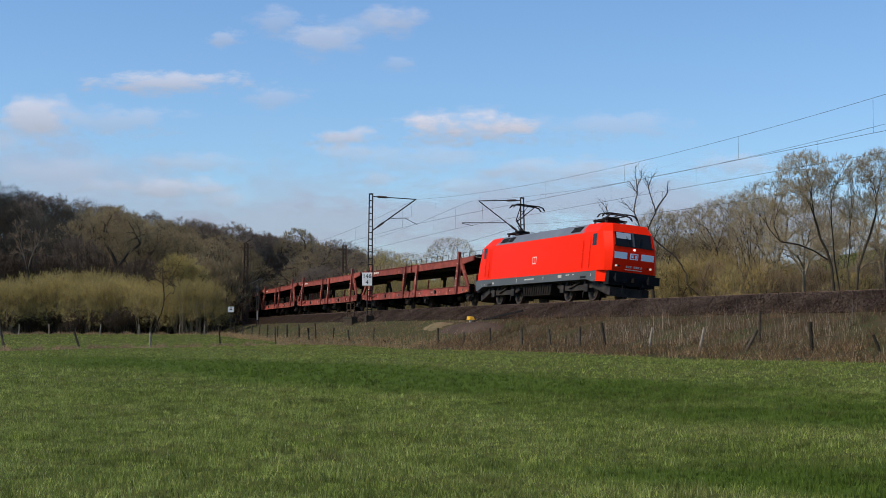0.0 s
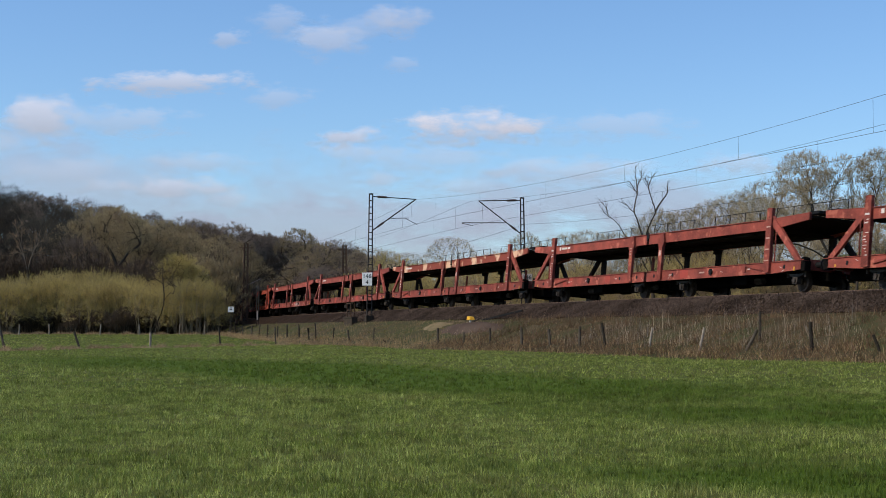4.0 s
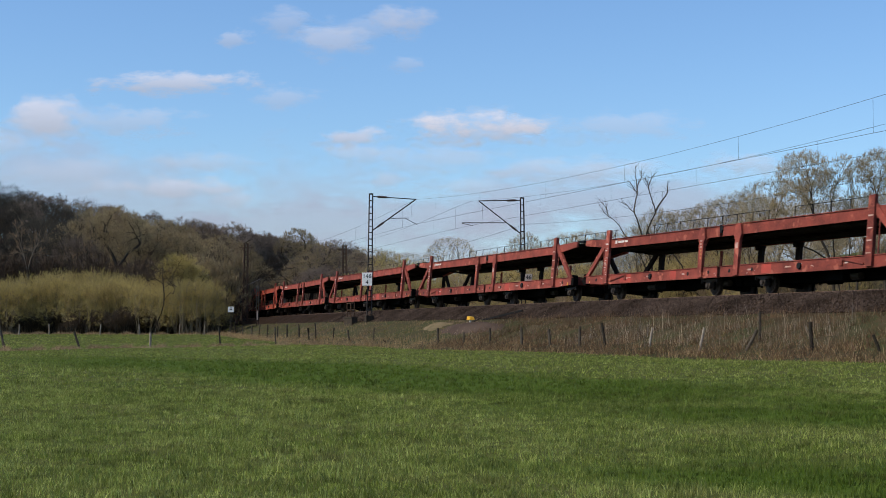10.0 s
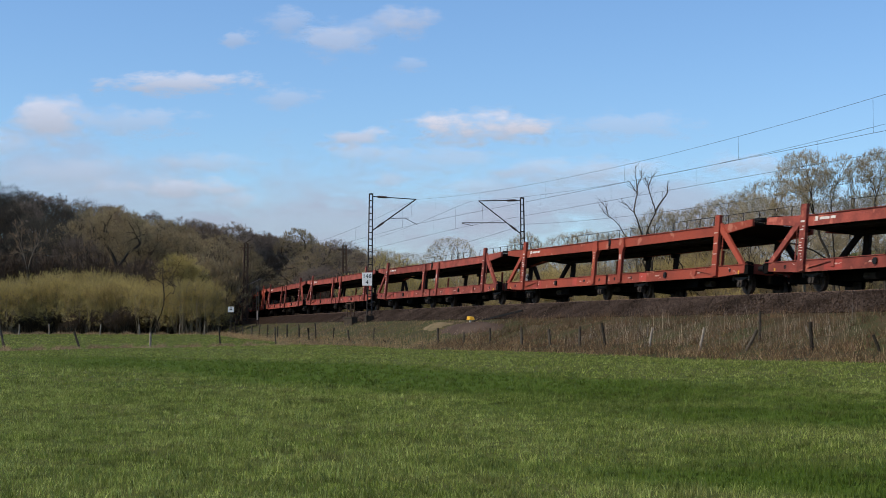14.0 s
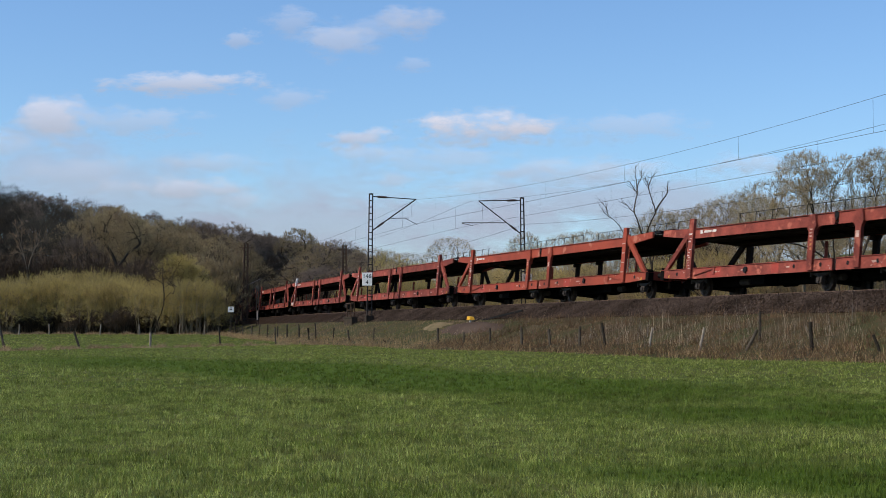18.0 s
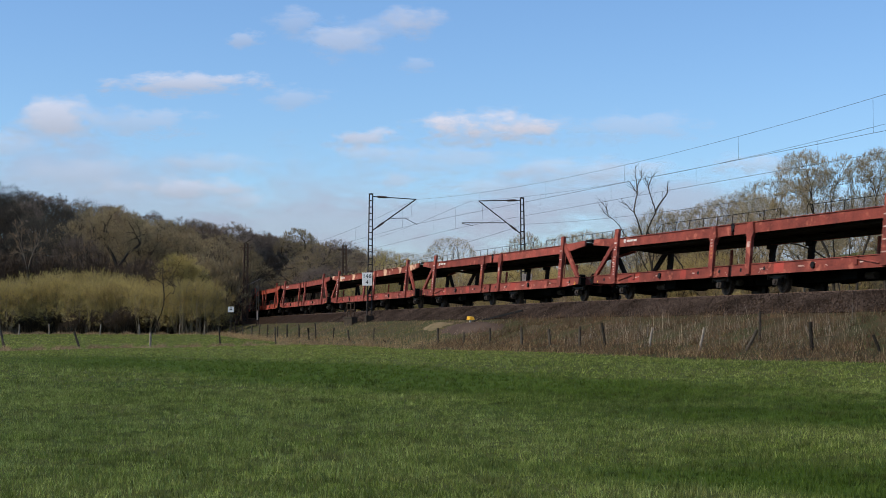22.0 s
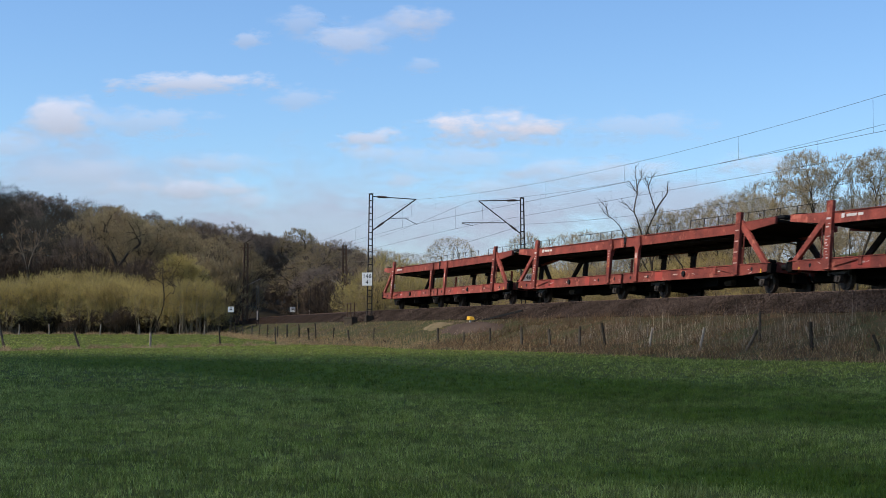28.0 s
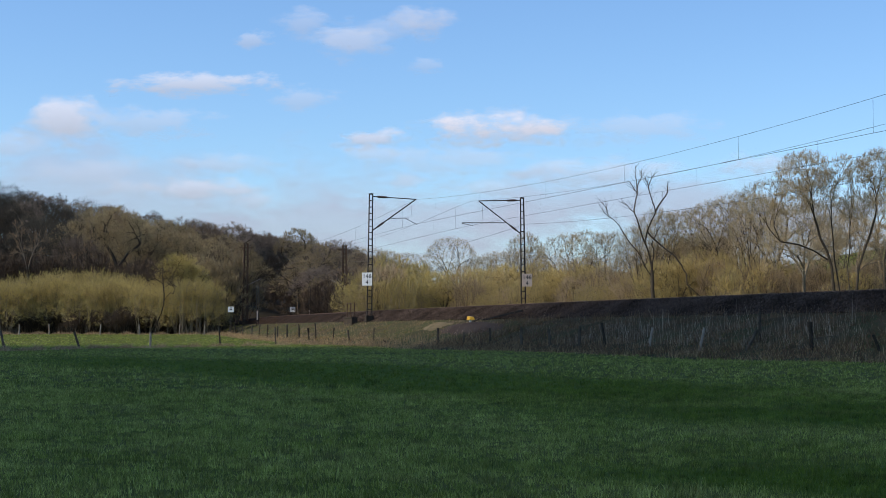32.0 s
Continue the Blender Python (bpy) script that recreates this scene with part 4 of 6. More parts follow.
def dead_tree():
    """A bare trunk that forks low into a few long limbs with short broken twigs; limb points are traced in the camera's
    view.
    """
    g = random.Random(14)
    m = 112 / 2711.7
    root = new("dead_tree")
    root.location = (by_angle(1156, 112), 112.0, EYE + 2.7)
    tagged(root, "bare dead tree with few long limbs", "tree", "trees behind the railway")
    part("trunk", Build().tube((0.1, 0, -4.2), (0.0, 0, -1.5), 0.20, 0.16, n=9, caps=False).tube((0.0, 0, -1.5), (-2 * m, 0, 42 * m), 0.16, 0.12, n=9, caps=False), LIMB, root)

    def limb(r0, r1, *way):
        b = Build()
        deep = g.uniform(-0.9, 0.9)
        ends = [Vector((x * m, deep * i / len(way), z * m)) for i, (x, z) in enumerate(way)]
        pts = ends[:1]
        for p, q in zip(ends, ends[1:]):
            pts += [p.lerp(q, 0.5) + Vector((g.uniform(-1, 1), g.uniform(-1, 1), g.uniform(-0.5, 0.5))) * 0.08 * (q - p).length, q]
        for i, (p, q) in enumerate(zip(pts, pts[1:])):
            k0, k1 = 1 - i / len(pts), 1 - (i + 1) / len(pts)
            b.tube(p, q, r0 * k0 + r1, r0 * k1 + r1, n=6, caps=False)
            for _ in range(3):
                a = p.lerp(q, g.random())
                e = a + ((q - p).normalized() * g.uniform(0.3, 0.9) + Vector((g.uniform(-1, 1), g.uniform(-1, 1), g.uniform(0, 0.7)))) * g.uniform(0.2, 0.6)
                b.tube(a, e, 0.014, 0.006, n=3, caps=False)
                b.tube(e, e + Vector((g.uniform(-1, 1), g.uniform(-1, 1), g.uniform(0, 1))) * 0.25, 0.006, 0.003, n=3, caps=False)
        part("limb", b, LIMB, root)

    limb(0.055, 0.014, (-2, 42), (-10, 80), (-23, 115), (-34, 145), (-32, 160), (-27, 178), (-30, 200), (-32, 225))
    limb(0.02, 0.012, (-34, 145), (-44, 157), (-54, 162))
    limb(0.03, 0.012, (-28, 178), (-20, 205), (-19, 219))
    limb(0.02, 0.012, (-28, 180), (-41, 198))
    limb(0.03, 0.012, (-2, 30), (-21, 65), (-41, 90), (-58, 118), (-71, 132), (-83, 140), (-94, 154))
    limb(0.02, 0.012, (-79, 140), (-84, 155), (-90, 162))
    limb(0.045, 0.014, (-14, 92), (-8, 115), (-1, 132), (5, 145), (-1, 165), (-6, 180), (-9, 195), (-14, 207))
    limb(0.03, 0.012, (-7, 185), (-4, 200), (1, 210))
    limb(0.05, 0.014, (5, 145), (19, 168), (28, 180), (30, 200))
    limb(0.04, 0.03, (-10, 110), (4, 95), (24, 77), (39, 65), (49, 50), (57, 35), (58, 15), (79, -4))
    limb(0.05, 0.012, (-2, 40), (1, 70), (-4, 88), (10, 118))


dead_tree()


# ---- clouds ----
def cloud_material(name, colour, low, high):
    m = bpy.data.materials.new(name)
    m.use_nodes = True
    n, l = m.node_tree.nodes, m.node_tree.links
    co = n.new("ShaderNodeTexCoord").outputs["Generated"]
    info = n.new("ShaderNodeObjectInfo")
    off = n.new("ShaderNodeVectorMath")
    off.operation = "MULTIPLY_ADD"
    wide = n.new("ShaderNodeAttribute")
    wide.attribute_type, wide.attribute_name = "OBJECT", "aspect"
    spread = n.new("ShaderNodeMath")
    spread.operation = "MULTIPLY"
    spread.inputs[1].default_value = 0.8
    l.new(wide.outputs["Fac"], spread.inputs[0])
    grain = n.new("ShaderNodeCombineXYZ")
    grain.inputs[2].default_value = 1.9
    l.new(spread.outputs[0], grain.inputs[0])
    l.new(grain.outputs[0], off.inputs[1])
    l.new(co, off.inputs[0])
    cmb = n.new("ShaderNodeCombineXYZ")
    mul = n.new("ShaderNodeMath")
    mul.operation = "MULTIPLY"
    mul.inputs[1].default_value = 37.0
    l.new(info.outputs["Random"], mul.inputs[0])
    l.new(mul.outputs[0], cmb.inputs[0])
    l.new(mul.outputs[0], cmb.inputs[1])
    l.new(cmb.outputs[0], off.inputs[2])
    t = n.new("ShaderNodeTexNoise")
    t.inputs["Scale"].default_value, t.inputs["Detail"].default_value, t.inputs["Roughness"].default_value = 2.0, 8.0, 0.58
    l.new(off.outputs[0], t.inputs["Vector"])
    d = n.new("ShaderNodeVectorMath")
    d.operation = "DISTANCE"
    flat = n.new("ShaderNodeVectorMath")
    flat.operation = "MULTIPLY"
    flat.inputs[1].default_value = (1, 0, 1)
    l.new(co, flat.inputs[0])
    l.new(flat.outputs[0], d.inputs[0])
    d.inputs[1].default_value = (0.5, 0, 0.45)
    a = n.new("ShaderNodeMath")
    a.operation = "MULTIPLY_ADD"
    l.new(d.outputs["Value"], a.inputs[0])
    a.inputs[1].default_value = -1.28
    l.new(t.outputs["Fac"], a.inputs[2])
    r = n.new("ShaderNodeMapRange")
    r.interpolation_type = "SMOOTHSTEP"
    r.inputs["From Min"].default_value, r.inputs["From Max"].default_value, r.inputs["To Max"].default_value = 0.05, 0.42, 0.8
    l.new(a.outputs[0], r.inputs["Value"])
    thick = n.new("ShaderNodeAttribute")
    thick.attribute_type, thick.attribute_name = "OBJECT", "thickness"
    th = n.new("ShaderNodeMath")
    th.operation = "MULTIPLY"
    l.new(r.outputs["Result"], th.inputs[0])
    l.new(thick.outputs["Fac"], th.inputs[1])
    tr = n.new("ShaderNodeBsdfTransparent")
    em = n.new("ShaderNodeEmission")
    em.inputs[0].default_value = (*colour, 1)
    sep = n.new("ShaderNodeSeparateXYZ")
    l.new(co, sep.inputs[0])
    # the cloud glows; its sunlit top and dimmer underside are painted by height
    br = n.new("ShaderNodeMapRange")
    br.inputs["From Min"].default_value, br.inputs["From Max"].default_value = 0.3, 0.65
    br.inputs["To Min"].default_value, br.inputs["To Max"].default_value = low, high
    l.new(sep.outputs["Z"], br.inputs["Value"])
    l.new(br.outputs["Result"], em.inputs[1])
    mx = n.new("ShaderNodeMixShader")
    l.new(th.outputs[0], mx.inputs[0])
    l.new(tr.outputs[0], mx.inputs[1])
    l.new(em.outputs[0], mx.inputs[2])
    l.new(mx.outputs[0], n["Material Output"].inputs["Surface"])
    return m


CLOUD = cloud_material("cloud_painted_glow", (0.83, 0.855, 1.0), 0.66, 0.95)
# haze is painted: glowing lilac veils added to tint the low sky
VEIL = cloud_material("haze_tint_glow", (0.74, 0.755, 0.95), 0.60, 0.68)
CLOUD_D = 3000.0


def cloud_lens(material):
    b = Build()
    n, m = 12, 8
    for j in range(m + 1):
        for i in range(n + 1):
            u, w = i / n * 2 - 1, j / m * 2 - 1
            b.v.append((u, 0.25 * (u * u + w * w), w))
    for j in range(m):
        for i in range(n):
            a = j * (n + 1) + i
            b.f.append((a, a + 1, a + n + 2, a + n + 1))
    return b.mesh("cloud", material, True)


LENS, THIN = cloud_lens(CLOUD), cloud_lens(VEIL)
CLOUDS = []
# across, up, half width, half height (in pixels of the camera's view), thickness
for cx, cy, w, h, k in ((58, 200, 62, 36, 1.0), (290, 142, 105, 18, 0.9), (205, 208, 95, 22, 0.45), (577, 62, 50, 30, 0.6), (690, 24, 44, 26, 0.6), (395, 62, 26, 14, 0.5), (490, 30, 40, 22, 0.4), (842, 222, 100, 27, 1.25), (632, 42, 55, 18, 0.3), (610, 239, 52, 17, 0.9), (608, 268, 46, 18, 0.45), (1090, 218, 120, 24, 0.4), (765, 276, 105, 22, 0.4), (300, 328, 80, 18, 0.75), (345, 284, 78, 16, 0.4), (1010, 296, 130, 20, 0.5), (110, 300, 85, 26, 0.35), (490, 168, 45, 20, 0.4), (820, 326, 40, 14, 0.35), (670, 313, 22, 14, 0.4), (180, 328, 40, 14, 0.35), (1310, 285, 70, 16, 0.5), (395, 350, 40, 14, 0.4), (705, 108, 28, 12, 0.3), (-30, 250, 50, 24, 0.4), (180, 330, 330, 75, -0.6), (640, 380, 380, 60, -0.75), (1080, 350, 330, 60, -0.75), (700, 455, 430, 50, -0.6), (1420, 410, 300, 75, -0.75)):
    o = new("cloud", LENS if k > 0 else THIN)
    away = CLOUD_D + 45 * len(CLOUDS)
    f = away / 2711.7
    o.location = ((cx - 784) * f, away, EYE + (585.7 - cy) * f)
    o.scale = (w * f * 2.2, CLOUD_D * 0.01, h * f * 2.0)
    o["thickness"] = abs(k)
    o["aspect"] = min(w * 1.1 / h, 5.0)
    tagged(o, "small white fair-weather cloud in the blue sky" if k > 0 else "thin lilac haze veil added to tint the low sky", "cloud", "clouds in the sky")
    CLOUDS.append(o)


# the cloud whose shade comes over the meadow near the end
def shade_cloud():
    g = random.Random(8)
    b = Build()
    ico = bmesh.new()
    bmesh.ops.create_icosphere(ico, subdivisions=1, radius=1.0)
    vs, fs = [v.co.copy() for v in ico.verts], [[v.index for v in f.verts] for f in ico.faces]
    ico.free()
    # thin at its leading end, thicker behind, with a soft far edge
    n = 0
    while n < 9500:
        u, y = g.uniform(0, 319), g.uniform(-45, 100)
        thick = np.interp(u / 1.45, [0, 15, 28, 43, 58, 73, 118, 145, 178], [0, 0.22, 0.38, 0.60, 0.68, 0.82, 2.0, 3.0, 4.2]) / 4.2
        edge = np.interp(u / 1.45, [60, 145, 180, 220], [54, 53, 82, 88])
        if g.random() > thick * np.interp(y - edge, [-9, 8], [1, 0]):
            continue
        n += 1
        r = g.uniform(1.3, 1.9)
        c = (-u, y, g.uniform(-3, 3))
        b.add([(c[0] + v.x * r, c[1] + v.y * r, c[2] + v.z * r * 0.6) for v in vs], fs)
    return tagged(part("cloud", b, surface("cloud_white", (0.8, 0.8, 0.82), (0.7, 0.7, 0.74), 1.0, bump=0), smooth=True), "broad white cloud passing before the sun", "cloud", "clouds in the sky")


SHADE = shade_cloud()
SHADE_AT = TO_SUN * 1300


# ---- grass ----
def grass_field(name, n, near, far, tall, wide, seed, material, label, power=1.0, left=-60, right=1630):
    """Blades in small tufts; left and right: directions across the view."""
    g = np.random.default_rng(seed)
    tufts = n // 7
    d = near + (far - near) * g.random(tufts) ** power
    px = g.uniform(left, right, tufts)
    tx, ty = (px - 784) / 2711.7 * d, d
    gap = 0.5 + 0.5 * np.sin(tx * 2.1 + 3 * np.sin(ty * 0.9)) * np.sin(ty * 1.7 + tx)
    th = tall * (0.65 + 0.5 * gap) * g.uniform(0.6, 1.25, tufts) * np.where(g.random(tufts) < 0.07, 1.7, 1.0)
    way = g.uniform(0, 2 * math.pi, tufts)
    k = np.repeat(np.arange(tufts), 7)
    n = len(k)
    x, y = tx[k] + g.normal(0, tall * 0.45, n), ty[k] + g.normal(0, tall * 0.45, n)
    h = th[k] * g.uniform(0.5, 1.2, n)
    a = g.uniform(0, 2 * math.pi, n)
    dirn = way[k] + g.normal(0, 0.9, n)
    lean = g.uniform(0.1, 1.0, n) * h
    z = ground_z(x, y) - 0.006
    w = wide * g.uniform(0.6, 1.3, n)
    c, s = np.cos(a) * w / 2, np.sin(a) * w / 2
    mx, my, mz = x + lean * 0.35 * np.cos(dirn), y + lean * 0.35 * np.sin(dirn), z + h * 0.62
    V = np.stack([np.stack([x - c, y - s, z], 1), np.stack([x + c, y + s, z], 1), np.stack([mx + c * 0.7, my + s * 0.7, mz], 1), np.stack([mx - c * 0.7, my - s * 0.7, mz], 1), np.stack([x + lean * np.cos(dirn), y + lean * np.sin(dirn), z + h], 1)], 1).reshape(-1, 3)
    me = bpy.data.meshes.new(name)
    i0 = np.arange(n)[:, None] * 5
    faces = (i0 + np.array([[0, 1, 2, 3]])).tolist() + (i0 + np.array([[3, 2, 4]])).tolist()
    me.from_pydata(V.tolist(), [], faces)
    me.materials.append(material)
    return tagged(new(name, me), label, "grass", kind="stuff")


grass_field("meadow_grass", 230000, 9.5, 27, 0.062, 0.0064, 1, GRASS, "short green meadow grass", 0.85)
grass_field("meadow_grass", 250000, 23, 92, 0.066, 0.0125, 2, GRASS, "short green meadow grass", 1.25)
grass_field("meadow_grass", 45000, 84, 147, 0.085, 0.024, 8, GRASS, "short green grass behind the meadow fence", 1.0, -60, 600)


def dry_grass(name, n, s0, s1, l0, l1, tall, wide, seed, label, material=None, tilt=0.6):
    g = np.random.default_rng(seed)
    lat_p, z_p = [p[0] for p in reversed(TOE)], [p[1] for p in reversed(TOE)]
    s, lat = g.uniform(s0, s1, n), g.uniform(l0, l1, n)
    X, Y, th = np.interp(s, _S, _X), np.interp(s, _S, _Y), np.interp(s, _S, _th)
    x, y = X + np.cos(th) * lat, Y - np.sin(th) * lat
    z = np.maximum(RAIL_Z - 0.00036 * s + np.interp(lat, lat_p, z_p) - 0.08, ground_z(x, y) - 0.02)
    clump = 0.6 + 0.5 * np.sin(s * 1.7 + lat) * np.sin(s * 0.43 + 1.3) + 0.3 * np.sin(s * 5.1 + 2 * lat)
    h = tall * g.uniform(0.35, 1.2, n) * np.clip(clump, 0.15, 1.4)
    a, dirn = g.uniform(0, 6.283, n), g.uniform(0, 6.283, n)
    lean = g.uniform(0.0, tilt, n) * h
    c, q = np.cos(a) * wide / 2, np.sin(a) * wide / 2
    V = np.stack([np.stack([x - c, y - q, z], 1), np.stack([x + c, y + q, z], 1), np.stack([x + lean * np.cos(dirn), y + lean * np.sin(dirn), z + h], 1)], 1).reshape(-1, 3)
    me = bpy.data.meshes.new(name)
    me.from_pydata(V.tolist(), [], np.arange(3 * n).reshape(-1, 3).tolist())
    me.materials.append(material or DRY)
    return tagged(new(name, me), label, "grass", kind="stuff")


dry_grass("dry_grass", 26000, -100, 24, 6.9, 9.4, 0.42, 0.018, 3, "straw-coloured dead grass along the foot of the bank", STRAW, 1.3)
dry_grass("dry_grass", 12000, -60, 24, 3.7, 7.0, 0.36, 0.014, 4, "sparse dead stems on the bank", None, 1.0)
dry_grass("reeds", 1600, -4, 15, 5.0, 7.6, 0.9, 0.013, 5, "tall pale dead reed stems on the bank", REED, 0.5)
dry_grass("reeds", 800, -22, 22, 4.4, 7.4, 0.7, 0.012, 15, "scattered pale dead stems on the bank", REED, 0.9)
dry_grass("brambles", 30000, -18, 24, 3.6, 9.2, 0.50, 0.018, 6, "tangled brown bramble stems on the bank", BRAMBLE, 1.8)
dry_grass("bank_grass", 3500, 4, 24, 6.0, 9.4, 0.22, 0.02, 17, "green grass tufts at the foot of the bank", BANKGRASS, 1.3)
dry_grass("bank_grass", 22000, -110, -8, 3.7, 7.6, 0.20, 0.024, 7, "green grass tufts on the bank", BANKGRASS, 1.3)


def fringe(name, n, line, width, tall, wide, seed, label):
    """Dead grass along a line over the meadow; line: direction across the view and depth."""
    g = np.random.default_rng(seed)
    px = g.uniform(line[0][0], line[-1][0], n)
    d = np.interp(px, [p[0] for p in line], [p[1] for p in line]) + g.normal(0, width, n)
    x, y = (px - 784) / 2711.7 * d, d
    z = ground_z(x, y) - 0.02
    h = tall * g.uniform(0.3, 1.2, n) * np.clip(0.65 + 0.5 * np.sin(px * 0.16) * np.sin(px * 0.045 + 1), 0.15, 1.3)
    a, dirn = g.uniform(0, 6.283, n), g.uniform(0, 6.283, n)
    lean = g.uniform(0.0, 1.4, n) * h
    c, q = np.cos(a) * wide / 2, np.sin(a) * wide / 2
    V = np.stack([np.stack([x - c, y - q, z], 1), np.stack([x + c, y + q, z], 1), np.stack([x + lean * np.cos(dirn), y + lean * np.sin(dirn), z + h], 1)], 1).reshape(-1, 3)
    me = bpy.data.meshes.new(name)
    me.from_pydata(V.tolist(), [], np.arange(3 * n).reshape(-1, 3).tolist())
    me.materials.append(DRY)
    return tagged(new(name, me), label, "grass", kind="stuff")


fringe("dry_grass", 9000, [(-40, 68), (140, 76), (390, 89), (610, 96)], 0.5, 0.30, 0.025, 21, "dead grass under the meadow fence")
fringe("dry_grass", 7000, [(-40, 146), (400, 146)], 0.8, 0.35, 0.035, 22, "dead grass along the willow thicket")


def stones(n, s0, s1, seed):
    g = np.random.default_rng(seed)
    s = s0 + (s1 - s0) * g.random(n) ** 0.8
    lat = g.uniform(1.6, 3.5, n)
    prof = list(reversed(BED))
    z = np.interp(lat, [p[0] for p in prof], [p[1] for p in prof])
    X, Y, th = np.interp(s, _S, _X), np.interp(s, _S, _Y), np.interp(s, _S, _th)
    c = np.stack([X + np.cos(th) * lat, Y - np.sin(th) * lat, RAIL_Z - 0.00036 * s + z + 0.01], 1)
    octa = np.array([(1, 0, 0), (-1, 0, 0), (0, 1, 0), (0, -1, 0), (0, 0, 1), (0, 0, -1)], float)
    r = g.uniform(0.025, 0.065, (n, 1, 1))
    V = c[:, None, :] + (octa[None] * r + g.normal(0, 0.012, (n, 6, 3)))
    tri = np.array([(0, 2, 4), (2, 1, 4), (1, 3, 4), (3, 0, 4), (2, 0, 5), (1, 2, 5), (3, 1, 5), (0, 3, 5)])
    F = (tri[None] + (np.arange(n) * 6)[:, None, None]).reshape(-1, 3)
    me = bpy.data.meshes.new("ballast_stones")
    me.from_pydata(V.reshape(-1, 3).tolist(), [], F.tolist())
    me.materials.append(STONES)
    return tagged(new("ballast_stones", me), "loose brown ballast stones", "ballast", kind="stuff")


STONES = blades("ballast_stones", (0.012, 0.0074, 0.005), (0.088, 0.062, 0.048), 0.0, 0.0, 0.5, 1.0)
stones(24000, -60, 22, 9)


# ---- fences and small things by the line ----
def fence(name, places, label, group):
    root = new(name)
    tagged(root, label, "fence", group)
    g = random.Random(len(places))
    for x, y, z, h, tilt, turn, *pale in places:
        r = g.uniform(0.042, 0.066)
        b = Build()
        prev = None
        for i in range(4):
            k = i / 3
            p = Vector((g.uniform(-0.015, 0.015), g.uniform(-0.015, 0.015), -0.3 + (h + 0.3) * k))
            if prev is not None:
                b.tube(prev, p, r * (1.05 - 0.12 * (k - 1 / 3)), r * (1.05 - 0.12 * k), n=7, caps=(i in (1, 3)))
            prev = p
        o = part("post", b, PALEPOST if pale else POST, root, "bleached pale post" if pale else "")
        o.matrix_basis = pose(x, y, z, 0, tilt, 0) @ pose(0, 0, 0, 0, 0, turn)
    return root


def bank_z(s, lat):
    return float(np.interp(lat, [p[0] for p in reversed(TOE)], [p[1] for p in reversed(TOE)]))


row = []
for s, lat, h, tilt in ((4.06, 7.6, 1.1, 8), (7.66, 7.6, 1.1, 12), (10.59, 7.6, 1.1, 27), (14.28, 7.6, 1.25, -3), (17.6, 7.6, 0.9, -20), (0.53, 7.6, 1.3, -8), (-1.8, 7.6, 1.15, 1), (-4.67, 7.6, 1.05, -4), (-7.69, 7.6, 1.15, -3), (-11.45, 7.6, 1.1, -2), (-14.96, 7.6, 0.9, 1), (-18.77, 7.6, 1.1, 0), (-30.37, 7.6, 1.1, 3), (-35.71, 7.6, 1.0, -8), (-39.86, 7.6, 1.15, 3), (-46.9, 7.6, 1.15, -5), (9.9, 6.6, 1.35, 0), (-27.5, 7.6, 0.6, -60)):
    p = on_line(s, lat, bank_z(s, lat) - 0.05)
    row.append((p.x, p.y, p.z, h - 0.28, tilt, 30) + ((1,) if s in (4.06, 7.66) else ()))
fence("fence", row, "row of weathered wooden posts at the foot of the bank", "fences")
row = []
for s in (-45.6, -51, -55.4, -59.4, -63.8, -67.9, -71.7, -77, -81.5, -86, -92):
    p = on_line(s, 7.4, bank_z(s, 7.4) - 0.05)
    row.append((p.x, p.y, p.z, random.Random(int(-s * 10)).uniform(0.95, 1.2), random.Random(int(-s * 7)).uniform(-5, 5), 30))
fence("fence", row, "row of weathered wooden posts running back along the bank", "fences")
row = []
for px, py, h, tilt in ((10, 618, 0.95, -14), (142, 616, 0.95, -18), (267, 614, 0.85, 0), (390, 612, 1.15, -3), (489, 609, 1.15, -5), (548, 607, 1.0, -4)):
    d = 0.88 * 2711.7 / (py - 585.7)
    x = by_angle(px, d)
    row.append((x, d, float(ground_z(x, d)) - 0.02, h, tilt, 60) + ((1,) if px == 267 else ()))
fence("fence", row, "widely spaced grey wooden posts across the meadow", "fences")
row = []
for px in (35, 88, 178, 247, 318, 362):
    x = by_angle(px, 143)
    row.append((x, 143, float(ground_z(x, 143)) - 0.02, 1.0, random.Random(px).uniform(-4, 4), 10, 1))
fence("fence", row, "grey wooden posts before the willow thicket", "fences")


def mound():
    b = Build()
    n = 20
    g = random.Random(2)
    c = on_line(-26.4, 5.3, 0)
    for j in range(7):
        for i in range(n):
            a, k = 2 * math.pi * i / n, j / 6
            r = 1 - k
            b.v.append((math.cos(a) * 2.1 * r * g.uniform(0.9, 1.1), math.sin(a) * 0.9 * r * g.uniform(0.9, 1.1), 0.36 * (1 - r * r) + g.uniform(-0.03, 0.03)))
    for j in range(6):
        for i in range(n):
            b.f.append((j * n + i, j * n + (i + 1) % n, (j + 1) * n + (i + 1) % n, (j + 1) * n + i))
    o = part("sand_mound", b, SAND, smooth=True)
    o.matrix_basis = at_line(-26.6, 4.9, -1.42, -0.32)
    return tagged(o, "small heap of pale sand on the bank", "mound")


mound()


